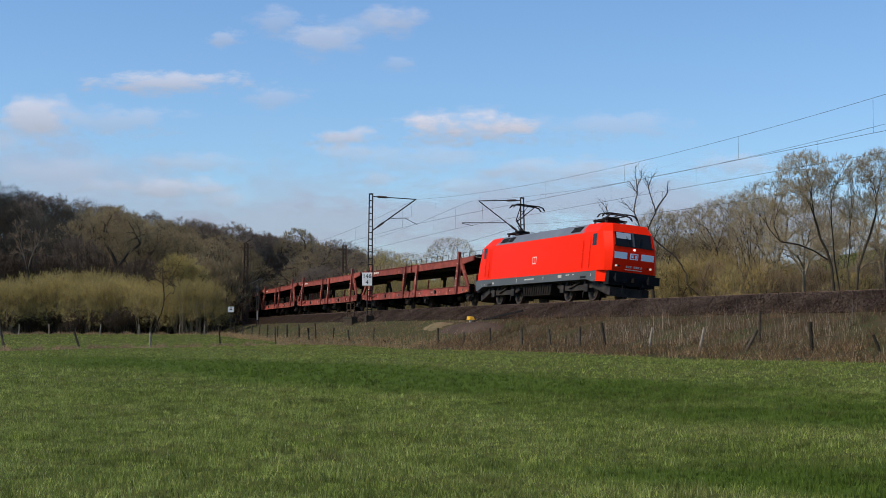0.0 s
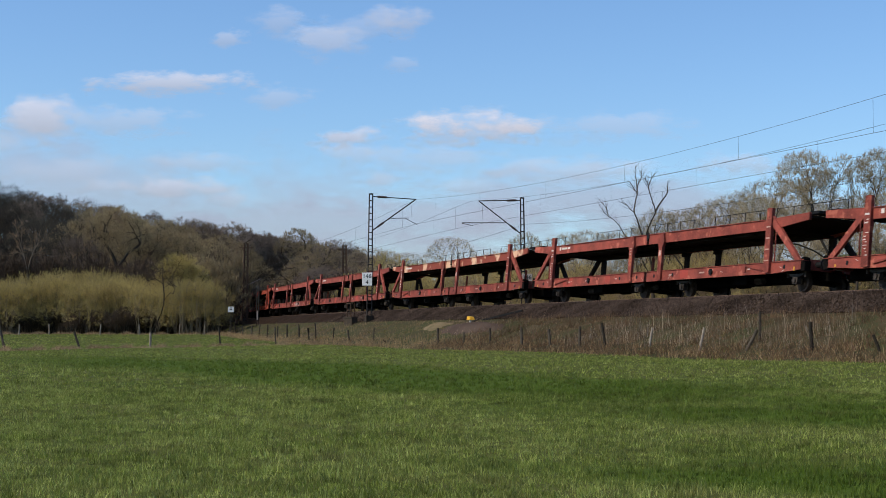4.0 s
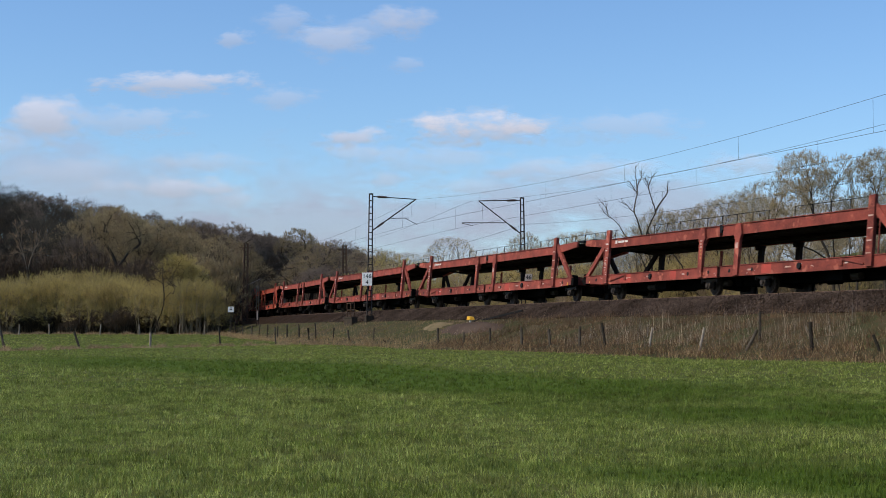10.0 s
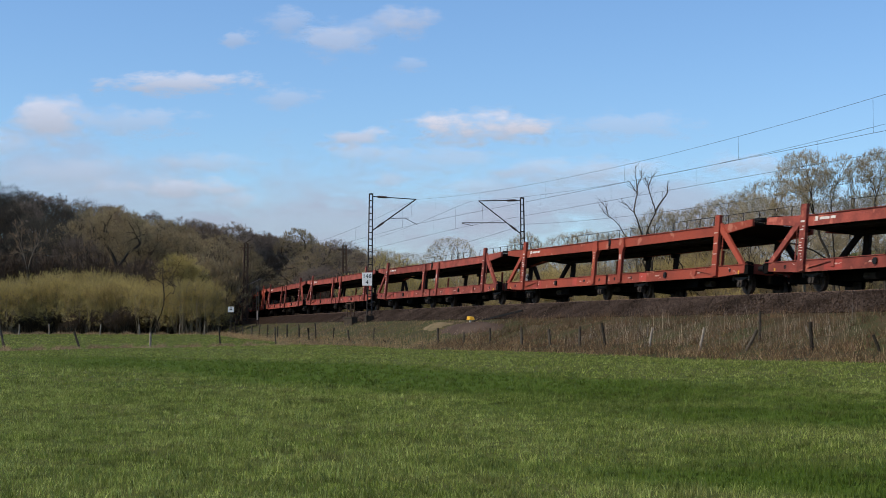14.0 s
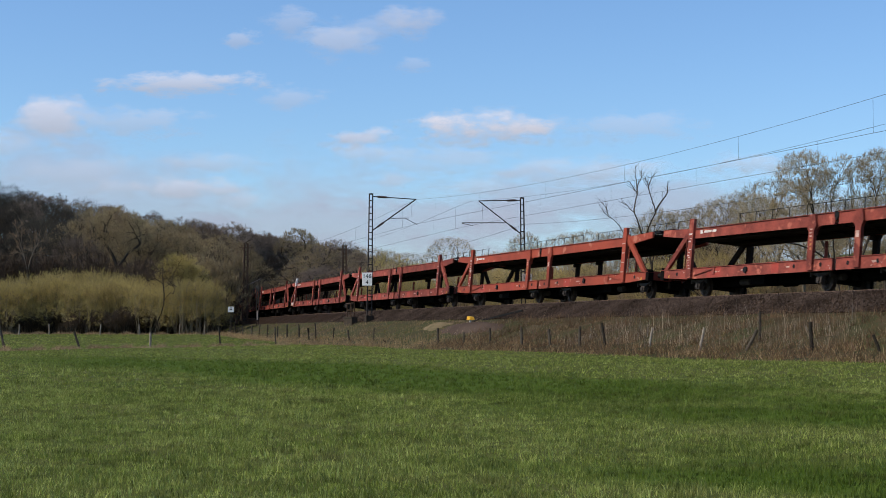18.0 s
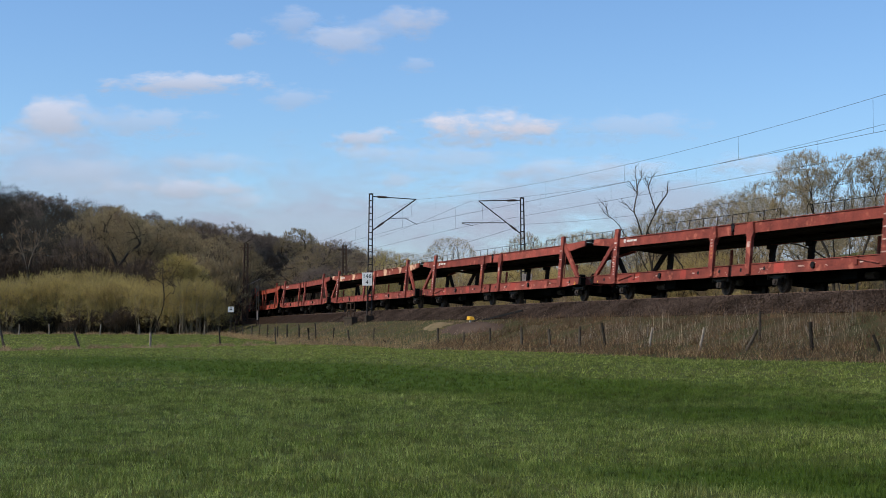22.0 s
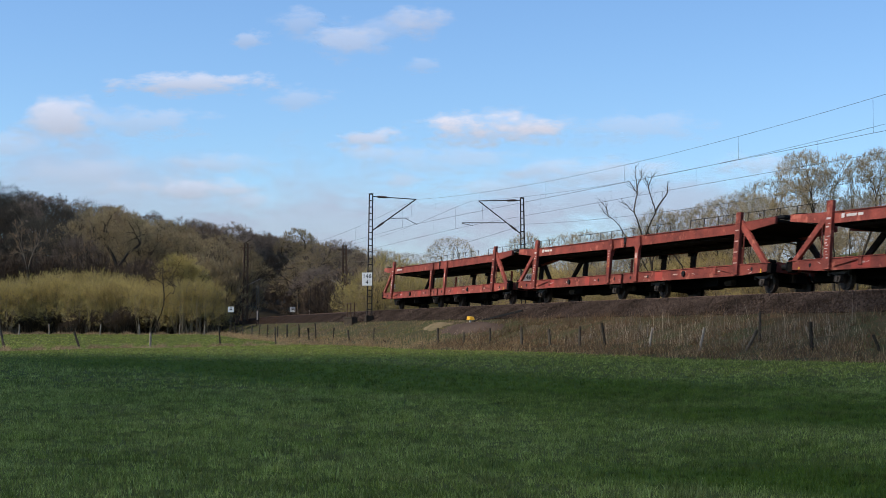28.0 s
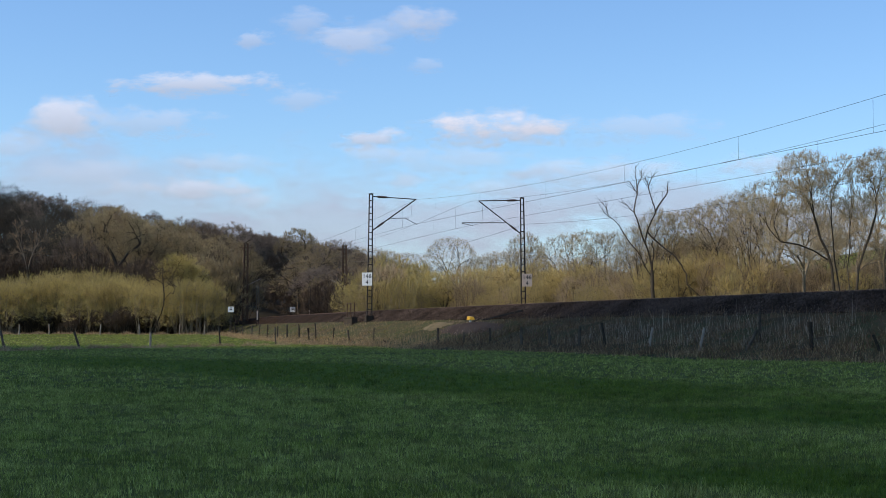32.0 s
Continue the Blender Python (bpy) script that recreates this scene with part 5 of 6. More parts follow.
def gravel_hump():
    """A low heap of dark gravel beside the sand."""
    b = Build()
    g = random.Random(12)
    n, m = 28, 9
    for j in range(m):
        for i in range(n):
            a, r = 2 * math.pi * i / n, 1 - j / (m - 1)
            b.v.append((math.cos(a) * 5.2 * r * g.uniform(0.94, 1.06), math.sin(a) * 1.0 * r * g.uniform(0.92, 1.08), 0.36 * (1 - r * r) + g.uniform(-0.03, 0.03)))
    for j in range(m - 1):
        for i in range(n):
            b.f.append((j * n + i, j * n + (i + 1) % n, (j + 1) * n + (i + 1) % n, (j + 1) * n + i))
    o = part("gravel_mound", b, GRAVEL, smooth=True)
    o.matrix_basis = at_line(-20.0, 5.2, -1.46, -0.30)
    return tagged(o, "long low heap of brown-purple gravel on the bank", "mound")


gravel_hump()


def oiler():
    root = new("track_box")
    root.matrix_basis = at_line(-23.1, 4.2, -1.12) @ Matrix.Scale(0.8, 4)
    tagged(root, "yellow box on a white foot beside the ballast", "box")
    part("box", Build().hexa([(-0.35, -0.18, 0.26), (0.3, -0.18, 0.26), (0.3, 0.18, 0.26), (-0.35, 0.18, 0.26), (-0.3, -0.15, 0.50), (0.22, -0.15, 0.44), (0.22, 0.15, 0.44), (-0.3, 0.15, 0.50)]), YELLOW, root)
    part("foot", Build().hexa([(-0.12, -0.1, 0), (0.12, -0.1, 0), (0.12, 0.1, 0), (-0.12, 0.1, 0), (-0.05, -0.06, 0.26), (0.07, -0.06, 0.26), (0.07, 0.06, 0.26), (-0.05, 0.06, 0.26)]), BOARD, root)
    part("cable_pipe", Build().tube((0.35, 0, 0.1), (1.3, 0.2, 0.35), 0.05), BLACK, root)
    o = part("loose_rail", Build().beam(on_line(-21.6, 4.1, -0.95), on_line(-18.6, 3.0, -0.45), 0.08, 0.10), BLACK)
    tagged(o, "dark length of steel leaning on the ballast", "rail")


oiler()


def culvert():
    root = new("culvert")
    root.matrix_basis = at_line(-48.3, 4.3, -1.06)
    tagged(root, "concrete culvert head with a rusty railing", "culvert")
    part("head_wall", Build().box(-1.1, 1.1, -0.2, 0.2, -0.7, 0.42), BROWNSTONE, root)
    part("cap", Build().box(-1.14, 1.14, -0.24, 0.24, 0.424, 0.50), BROWNSTONE, root)
    for x in (-1.06, 0.0, 1.06):
        part("railing_post", Build().box(x - 0.03, x + 0.03, -0.03, 0.03, 0.50, 1.50), RUSTMAST, root)
    for z in (0.98, 1.46):
        part("rail_bar", Build().box(-1.1, 1.1, -0.022, 0.022, z, z + 0.045), RUSTMAST, root)


culvert()


def small_board(px, py, d, w, h):
    root = new("track_sign")
    x, z = by_angle(px, d), EYE + (585.7 - py) / 2711.7 * d
    root.location = (x, d, z)
    tagged(root, "small white sign board with dark marks by the track", "sign", "track signs")
    part("board", Build().box(-w / 2, w / 2, -0.02, 0.02, -h / 2, h / 2), BOARD, root)
    for k in (0.18, -0.12):
        part("marking", Build().box(-w * 0.22, w * 0.22, -0.026, -0.0205, h * k, h * (k + 0.16)), INK, root)
    part("post", Build().tube((0, 0.05, -h / 2 - 2.2), (0, 0.05, h / 2), 0.035), MAST, root)


small_board(409, 548, 138, 0.5, 0.5)
small_board(518, 548, 215, 0.75, 0.72)


def signal_post(px, d, base, top):
    """A slim steel post of two channels with a small head and a pale box."""
    root = new("signal_post")
    z = EYE + (585.7 - base) / 2711.7 * d
    h = (base - top) / 2711.7 * d
    root.location = (by_angle(px, d), d, z)
    tagged(root, "slim grey steel post with a pale box beside the track", "post", "posts by the line")
    for x in (-0.11, 0.11):
        part("channel", Build().box(x - 0.03, x + 0.03, -0.04, 0.04, -0.6, h), MAST, root)
    part("head", Build().box(-0.17, 0.17, -0.08, 0.08, h - 0.12, h + 0.04).tube((0, 0, h + 0.04), (0, 0, h + 0.22), 0.05, n=8), CONCRETE, root, "weathered head")
    part("box", Build().box(-0.07, 0.07, -0.14, -0.042, h * 0.12, h * 0.36), TANBOARD, root, "pale cable box")


signal_post(456, 150, 574, 508)
signal_post(548, 198, 566, 508)


# ---- the locomotive ----
def loft(b, rings, close_top=False, close_low=False):
    n = len(rings[0])
    k = len(b.v)
    for r in rings:
        b.v += r
    for j in range(len(rings) - 1):
        for i in range(n):
            b.f.append((k + j * n + i, k + j * n + (i + 1) % n, k + (j + 1) * n + (i + 1) % n, k + (j + 1) * n + i))
    if close_top:
        b.f.append(tuple(k + (len(rings) - 1) * n + i for i in range(n)))
    if close_low:
        b.f.append(tuple(k + i for i in reversed(range(n))))
    return b


def plan_ring(z, xf, wf, xb, w):
    """An outline seen from above: nose half width wf at xf, full half width w from xb on."""
    pts = []
    for sx, sy in ((1, -1), (1, 1), (-1, 1), (-1, -1)):
        nose, corner = (sx * xf, sy * wf, z), (sx * xb, sy * w, z)
        soft = (sx * (xb + (xf - xb) * 0.45), sy * (w - (w - wf) * 0.22), z)
        pts += ([nose, soft, corner] if (sx, sy) in ((1, 1), (-1, -1)) else [corner, soft, nose])
    return pts


WHEELSETS = []


def wheelset(parent, x, r, gauge=0.75):
    ws = new("wheelset")
    ws.parent = parent
    ws.location = (x, 0, r)
    for sy in (-1, 1):
        b = Build()
        b.tube((0, sy * (gauge - 0.06), 0), (0, sy * (gauge + 0.07), 0), r, n=24)
        b.tube((0, sy * (gauge - 0.09), 0), (0, sy * (gauge - 0.06), 0), r + 0.03, n=24)
        b.tube((0, sy * (gauge + 0.07), 0), (0, sy * (gauge + 0.10), 0), r * 0.86, r * 0.80, n=24)
        b.tube((0, sy * (gauge + 0.07), 0), (0, sy * (gauge + 0.16), 0), r * 0.3, n=12)
        b.box(-0.05, 0.05, sy * (gauge + 0.12), sy * (gauge + 0.115), -r * 0.78, r * 0.78)
        part("wheel", b, WHEEL, ws)
    part("axle", Build().tube((0, -gauge, 0), (0, gauge, 0), 0.09, n=8), UNDER, ws)
    return ws


def pantograph(parent, x, z, raised, way):
    p = new("pantograph")
    p.parent = parent
    p.location = (x, 0, z)
    b = Build()
    b.box(-0.75, 0.75, -0.6, -0.5, 0.12, 0.2).box(-0.75, 0.75, 0.5, 0.6, 0.12, 0.2).box(-0.7, -0.6, -0.6, 0.6, 0.12, 0.2).box(0.6, 0.7, -0.6, 0.6, 0.12, 0.2)
    part("base_frame", b, UNDER, p)
    for sx in (-0.65, 0.65):
        for sy in (-0.5, 0.5):
            part("insulator", Build().tube((sx, sy, -0.05), (sx, sy, 0.14), 0.07, n=8), INSUL, p)
    hip = Vector((0.35 * way, 0, 0.25))
    knee, head = (Vector((-0.95 * way, 0, 1.02)), Vector((0.55 * way, 0, 1.80))) if raised else (Vector((-1.0 * way, 0, 0.30)), Vector((0.85 * way, 0, 0.45)))
    part("lower_arm", Build().tube(hip, knee, 0.055, 0.045, n=8).tube(hip + Vector((-0.35 * way, 0.1, 0)), knee + Vector((0, 0.05, -0.1)), 0.022), UNDER, p)
    part("upper_arm", Build().tube(knee + Vector((0, -0.05, 0)), head + Vector((0, -0.42, -0.06)), 0.028).tube(knee + Vector((0, 0.05, 0)), head + Vector((0, 0.42, -0.06)), 0.028).tube(knee, head + Vector((0, 0, -0.08)), 0.02), UNDER, p)
    b = Build()
    for dx in (-0.28, 0.28):
        pts = [(-0.98, -0.22), (-0.85, -0.06), (-0.62, 0.0), (0.62, 0.0), (0.85, -0.06), (0.98, -0.22)]
        for (ya, za), (yb, zb) in zip(pts, pts[1:]):
            b.beam(head + Vector((dx, ya, za)), head + Vector((dx, yb, zb)), 0.07, 0.06)
    b.tube(head + Vector((-0.28, -0.42, -0.03)), head + Vector((0.28, -0.42, -0.03)), 0.02).tube(head + Vector((-0.28, 0.42, -0.03)), head + Vector((0.28, 0.42, -0.03)), 0.02)
    part("collector_head", b, UNDER, p)
    part("drive_box", Build().box(-0.35, 0.35, -0.3, 0.3, 0.14, 0.34).tube((-0.6, 0.25, 0.24), (0.5, 0.25, 0.24), 0.07, n=8), UNDER, p)
    part("damper", Build().tube(hip + Vector((0, -0.2, 0)), hip.lerp(knee, 0.6) + Vector((0, -0.1, -0.05)), 0.03), UNDER, p)


def marks(parent, bars, y, material, side=-1, name="marking", label=""):
    """Thin plates on a flank: x, z, width, height each."""
    for x, z, w, h in bars:
        part(name, Build().box(x - w / 2, x + w / 2, min(side * y, side * (y + 0.006)), max(side * y, side * (y + 0.006)), z - h / 2, z + h / 2), material, parent, label)


def locomotive():
    root = new("electric_locomotive")
    tagged(root, "bright red electric freight locomotive with grey roof and skirt", "locomotive")
    skirt = [(-8.95, 1.40), (-8.72, 0.78), (-8.45, 0.78), (-7.7, 1.0), (6.9, 1.0), (7.6, 0.86), (8.0, 0.86), (8.0, 1.40)]
    part("skirt", Build().prism(skirt, -1.481, 1.481), LOCO_GREY, root, "grey lower side panel")
    red = [plan_ring(1.40, 9.06, 1.13, 8.55, 1.485), plan_ring(1.75, 9.10, 1.13, 8.48, 1.485), plan_ring(2.1, 9.09, 1.13, 8.38, 1.485), plan_ring(2.4, 9.07, 1.12, 8.28, 1.484), plan_ring(2.65, 9.02, 1.11, 8.18, 1.482), plan_ring(2.9, 8.91, 1.10, 8.08, 1.478), plan_ring(3.13, 8.81, 1.08, 7.98, 1.474), plan_ring(3.36, 8.70, 1.06, 7.88, 1.47)]
    body = part("body", loft(Build(), red), LOCO_RED, root, "traffic red side walls and cabs", smooth=True)
    body.data.set_sharp_from_angle(angle=radians(20))
    for sx in (-1, 1):
        # red apron below each cab
        b = Build()
        b.hexa([(sx * 8.003, -1.475, 0.86), (sx * 8.80, -1.19, 0.86), (sx * 8.80, 1.19, 0.86), (sx * 8.003, 1.475, 0.86), (sx * 8.003, -1.484, 1.40), (sx * 9.05, -1.14, 1.40), (sx * 9.05, 1.14, 1.40), (sx * 8.003, 1.484, 1.40)])
        if sx > 0:
            part("apron", b, LOCO_RED, root)
        b = Build()
        b.hexa([(sx * 7.86, -1.47, 3.36), (sx * 8.72, -1.06, 3.36), (sx * 8.72, 1.06, 3.36), (sx * 7.86, 1.47, 3.36), (sx * 7.6, -1.08, 3.84), (sx * 8.32, -0.92, 3.80), (sx * 8.32, 0.92, 3.80), (sx * 7.6, 1.08, 3.84)])
        b.hexa([(sx * 5.75, -1.47, 3.36), (sx * 7.86, -1.47, 3.36), (sx * 7.86, 1.47, 3.36), (sx * 5.75, 1.47, 3.36), (sx * 5.95, -1.085, 3.865), (sx * 7.6, -1.08, 3.84), (sx * 7.6, 1.08, 3.84), (sx * 5.95, 1.085, 3.865)])
        part("cab_roof", b, LOCO_RED, root, "red cab roof")
        # windscreen in two panes with a bar between
        def face(z):
            return sx * (np.interp(z, [2.35, 2.62, 3.36, 3.8], [9.08, 9.03, 8.70, 8.32]) + 0.012)
        for y0, y1 in ((-0.98, -0.05), (0.05, 0.98)):
            part("windscreen", Build().hexa([(face(2.70) - sx * 0.03, y0, 2.70), (face(2.70), y0, 2.70), (face(2.70), y1, 2.70), (face(2.70) - sx * 0.03, y1, 2.70), (face(3.36) - sx * 0.03, y0, 3.36), (face(3.36), y0, 3.36), (face(3.36), y1, 3.36), (face(3.36) - sx * 0.03, y1, 3.36)]), GLASS, root, "dark windscreen pane")
        part("sun_blind", Build().hexa([(face(3.02) + sx * 0.002, -0.90, 3.02), (face(3.02) + sx * 0.008, -0.90, 3.02), (face(3.02) + sx * 0.008, -0.12, 3.02), (face(3.02) + sx * 0.002, -0.12, 3.02), (face(3.33) + sx * 0.002, -0.90, 3.33), (face(3.33) + sx * 0.008, -0.90, 3.33), (face(3.33) + sx * 0.008, -0.12, 3.33), (face(3.33) + sx * 0.002, -0.12, 3.33)]), BLIND, root, "pale blind behind the windscreen")
        for y in (-0.5, 0.5):
            part("wiper", Build().tube((face(2.68) + sx * 0.03, y * 0.5, 2.68), (face(3.15) + sx * 0.03, y * 0.75, 3.15), 0.013, n=4), BLACK, root)
        part("windscreen_surround", Build().hexa([(face(2.62), -1.04, 2.62), (face(2.62) + sx * 0.006, -1.04, 2.62), (face(2.62) + sx * 0.006, 1.04, 2.62), (face(2.62), 1.04, 2.62), (face(2.70), -1.03, 2.70), (face(2.70) + sx * 0.006, -1.03, 2.70), (face(2.70) + sx * 0.006, 1.03, 2.70), (face(2.70), 1.03, 2.70)]), BLACK, root)
        part("windscreen_bar", Build().hexa([(face(2.66), -0.05, 2.66), (face(2.66) + sx * 0.02, -0.05, 2.66), (face(2.66) + sx * 0.02, 0.05, 2.66), (face(2.66), 0.05, 2.66), (face(3.38), -0.05, 3.38), (face(3.38) + sx * 0.02, -0.05, 3.38), (face(3.38) + sx * 0.02, 0.05, 3.38), (face(3.38), 0.05, 3.38)]), LOCO_GREY, root)
        fx = sx * 9.105
        for y0, y1 in ((-1.06, -0.38), (0.38, 1.06)):
            part("front_panel", Build().box(min(fx, fx + sx * 0.012), max(fx, fx + sx * 0.012), y0, y1, 2.02, 2.34), PANEL, root, "white front panel")
        part("badge", Build().box(min(fx, fx + sx * 0.014), max(fx, fx + sx * 0.014), -0.22, 0.22, 2.02, 2.32), PANEL, root, "white badge plate")
        part("badge_field", Build().box(min(fx + sx * 0.014, fx + sx * 0.02), max(fx + sx * 0.014, fx + sx * 0.02), -0.17, 0.17, 2.07, 2.27), LOCO_RED, root)
        for y in (-0.09, 0.09):
            part("badge_bar", Build().box(min(fx + sx * 0.02, fx + sx * 0.026), max(fx + sx * 0.02, fx + sx * 0.026), y - 0.05, y + 0.05, 2.10, 2.24), PANEL, root)
        for k in range(7):
            y = -0.33 + 0.11 * k + (0.05 if k > 2 else -0.03) + (0.05 if k > 5 else 0)
            part("number_mark", Build().box(min(fx, fx + sx * 0.012), max(fx, fx + sx * 0.012), y - 0.035, y + 0.035, 1.60, 1.70), WHITE, root, "pale figure mark")
        for y, z in ((-0.93, 1.66), (0.93, 1.66), (0.0, 2.50)):
            for k, mt in ((0, (LAMP if z > 2 else DIM_LAMP) if sx > 0 else GLASS), (0.16, GLASS)):
                if z > 2 and k:
                    continue
                yy = y - math.copysign(k, y) if y else 0
                part("headlight", Build().tube((fx - sx * 0.06, yy, z), (fx + sx * 0.03, yy, z), 0.05, n=12), mt, root, "round headlight")
        part("handrail", Build().tube((fx + sx * 0.05, -0.45, 1.5), (fx + sx * 0.05, 0.45, 1.5), 0.018), WHITE, root)
        # buffer beam and gear
        part("buffer_beam", Build().box(min(sx * 8.45, sx * 9.08), max(sx * 8.45, sx * 9.08), -1.25, 1.25, 0.72, 1.38), BLACK, root, "black buffer beam")
        for y in (-0.875, 0.875):
            bf = part("buffer", Build().tube((sx * 9.08, y, 1.04), (sx * 9.62, y, 1.04), 0.13, n=12), BLACK, root)
            part("buffer_plate", Build().hexa([(sx * 9.62, y - 0.30, 0.84), (sx * 9.72, y - 0.30, 0.84), (sx * 9.72, y + 0.30, 0.84), (sx * 9.62, y + 0.30, 0.84), (sx * 9.62, y - 0.30, 1.24), (sx * 9.72, y - 0.30, 1.24), (sx * 9.72, y + 0.30, 1.24), (sx * 9.62, y + 0.30, 1.24)]), BLACK, bf)
        part("coupling_hook", Build().box(min(sx * 9.08, sx * 9.45), max(sx * 9.08, sx * 9.45), -0.06, 0.06, 0.9, 1.1), UNDER, root)
        for y in (-0.55, -0.4, 0.4, 0.55):
            part("air_hose", Build().tube((sx * 9.08, y, 0.9), (sx * 9.25, y, 0.6), 0.03).tube((sx * 9.25, y, 0.6), (sx * 9.2, y, 0.35), 0.03), BLACK, root)
        b = Build()
        b.hexa([(sx * 7.15, -1.2, 0.62), (sx * 8.9, -1.05, 0.18), (sx * 8.9, 1.05, 0.18), (sx * 7.15, 1.2, 0.62), (sx * 7.15, -1.2, 0.95), (sx * 8.9, -1.05, 0.62), (sx * 8.9, 1.05, 0.62), (sx * 7.15, 1.2, 0.95)])
        part("snow_plough", b, BOGIE, root, "sloping grey plough plate")
        for y in (-1, 1):
            # side window, door seams and rails of each cab
            part("cab_window", Build().box(min(sx * 7.38, sx * 7.84), max(sx * 7.38, sx * 7.84), min(y * 1.488, y * 1.478), max(y * 1.488, y * 1.478), 2.66, 3.25), GLASS, root, "dark cab side window")
            for x in ((6.36, 7.2) if sx > 0 else (6.75, 7.32)):
                part("door_rail", Build().tube((sx * x, y * 1.53, 1.55), (sx * x, y * 1.53, 2.95), 0.022), LOCO_RED, root)
            part("cab_door", Build().box(min(sx * 6.44, sx * 7.12), max(sx * 6.44, sx * 7.12), min(y * 1.489, y * 1.48), max(y * 1.489, y * 1.48), 1.45, 3.2), LOCO_RED, root, "red cab door")
            part("step", Build().box(min(sx * 6.2, sx * 6.86), max(sx * 6.2, sx * 6.86), min(y * 1.49, y * 1.3), max(y * 1.49, y * 1.3), 1.05, 1.16), BLACK, root)
    roof = Build()
    prof = [(-1.47, 3.36), (-1.08, 3.86), (-0.5, 3.93), (0.5, 3.93), (1.08, 3.86), (1.47, 3.36)]
    n = len(prof)
    for x in (-5.95, 5.95):
        roof.v += [(x + (0.2 if x < 0 else -0.2) * (0 if z > 3.5 else -1), y, z) for y, z in prof]
    roof.f += [(i, i + 1, i + 1 + n, i + n) for i in range(n - 1)] + [tuple(range(n))[::-1], tuple(range(n, 2 * n))]
    part("roof", roof, ROOF_GREY, root, "grey roof")
    for x0, x1 in ((4.35, 5.55), (-5.6, -4.6), (-4.45, -3.75)):
        for y in (-1, 1):
            g = Build()
            g.hexa([(x0, y * 1.40, 3.47), (x1, y * 1.40, 3.47), (x1, y * 1.36, 3.47), (x0, y * 1.36, 3.47), (x0, y * 1.17, 3.77), (x1, y * 1.17, 3.77), (x1, y * 1.13, 3.77), (x0, y * 1.13, 3.77)])
            gr = part("roof_grille", g, BLACK, root, "black air grille")
            for k in range(4):
                zz = 3.51 + 0.07 * k
                yy = y * (1.40 - (zz - 3.47) / 0.30 * 0.23 + 0.012)
                part("slat", Build().box(x0 + 0.03, x1 - 0.03, yy - 0.008, yy + 0.008, zz - 0.012, zz + 0.012), UNDER, gr)
    for x in np.arange(-3.2, 4.2, 1.2):
        part("roof_seam", Build().box(x - 0.02, x + 0.02, -1.0, 1.0, 3.925, 3.945), ROOF_GREY, root)
    # bogies
    for c in (-4.95, 4.95):
        bg = new("bogie")
        bg.parent = root
        bg.location = (c, 0, 0)
        for y in (-1.08, 1.08):
            part("bogie_frame", Build().prism([(-2.3, 0.72), (-1.9, 0.62), (-1.0, 0.5), (1.0, 0.5), (1.9, 0.62), (2.3, 0.72), (2.3, 0.86), (1.0, 0.78), (-1.0, 0.78), (-2.3, 0.86)], y - 0.07, y + 0.07), BOGIE, bg)
            for x in (-1.5, 1.5):
                part("axle_box", Build().box(x - 0.22, x + 0.22, y - 0.16, y + 0.16, 0.42, 0.80), BOGIE, bg)
                for k in (-0.42, 0.42):
                    part("coil_spring", Build().tube((x + k, y, 0.6), (x + k, y, 0.98), 0.10, n=10), BOGIE, bg)
            part("damper", Build().tube((-0.6, y * 1.12, 0.62), (0.6, y * 1.12, 0.9), 0.05), BOGIE, bg)
            part("sand_pipe", Build().tube((1.0 , y, 0.6), (0.85, y, 0.15), 0.03), BOGIE, bg)
    part("transformer_tank", Build().prism([(-2.0, 0.95), (-1.85, 0.35), (1.85, 0.35), (2.0, 0.95)], -1.2, 1.2), UNDER, root, "dark transformer tank")
    for x in np.arange(-1.6, 1.7, 0.32):
        part("tank_rib", Build().box(x - 0.03, x + 0.03, -1.24, -1.202, 0.4, 0.93), UNDER, root)
    for y in (-1, 1):
        part("logo_plate", Build().box(-0.27, 0.27, min(y * 1.487, y * 1.494), max(y * 1.487, y * 1.494), 2.03, 2.43), WHITE, root, "white badge on the flank")
        part("logo_field", Build().box(-0.215, -0.02, min(y * 1.494, y * 1.498), max(y * 1.494, y * 1.498), 2.08, 2.38), LOCO_RED, root)
        part("logo_field", Build().box(0.02, 0.215, min(y * 1.494, y * 1.498), max(y * 1.494, y * 1.498), 2.08, 2.38), LOCO_RED, root)
        marks(root, [(-0.55, 1.22, 1.3, 0.07), (-2.4, 1.2, 0.05, 0.2), (1.4, 1.25, 0.05, 0.2), (3.6, 1.24, 0.45, 0.16), (4.6, 1.28, 0.4, 0.05), (5.3, 1.28, 0.25, 0.06), (-6.0, 1.16, 0.2, 0.1), (-6.6, 1.1, 0.25, 0.04), (-7.4, 1.12, 0.06, 0.08), (-7.8, 1.12, 0.06, 0.08), (7.45, 1.2, 0.08, 0.12)], 1.482, WHITE, y)
    pantograph(root, -5.95, 4.02, True, 1)
    pantograph(root, 6.0, 3.98, False, 1)
    for x in (-3.6, -1.8, 0.2, 2.4):
        part("roof_insulator", Build().tube((x, 0.3, 3.93), (x, 0.3, 4.2), 0.07, n=8), INSUL, root)
    part("roof_conductor", Build().tube((-4.6, 0.3, 4.2), (5.2, 0.3, 4.2), 0.025), UNDER, root)
    for x in (-6.45, -3.45, 3.45, 6.45):
        WHEELSETS.append(wheelset(root, x, 0.61))
    return root


LOCO = locomotive()


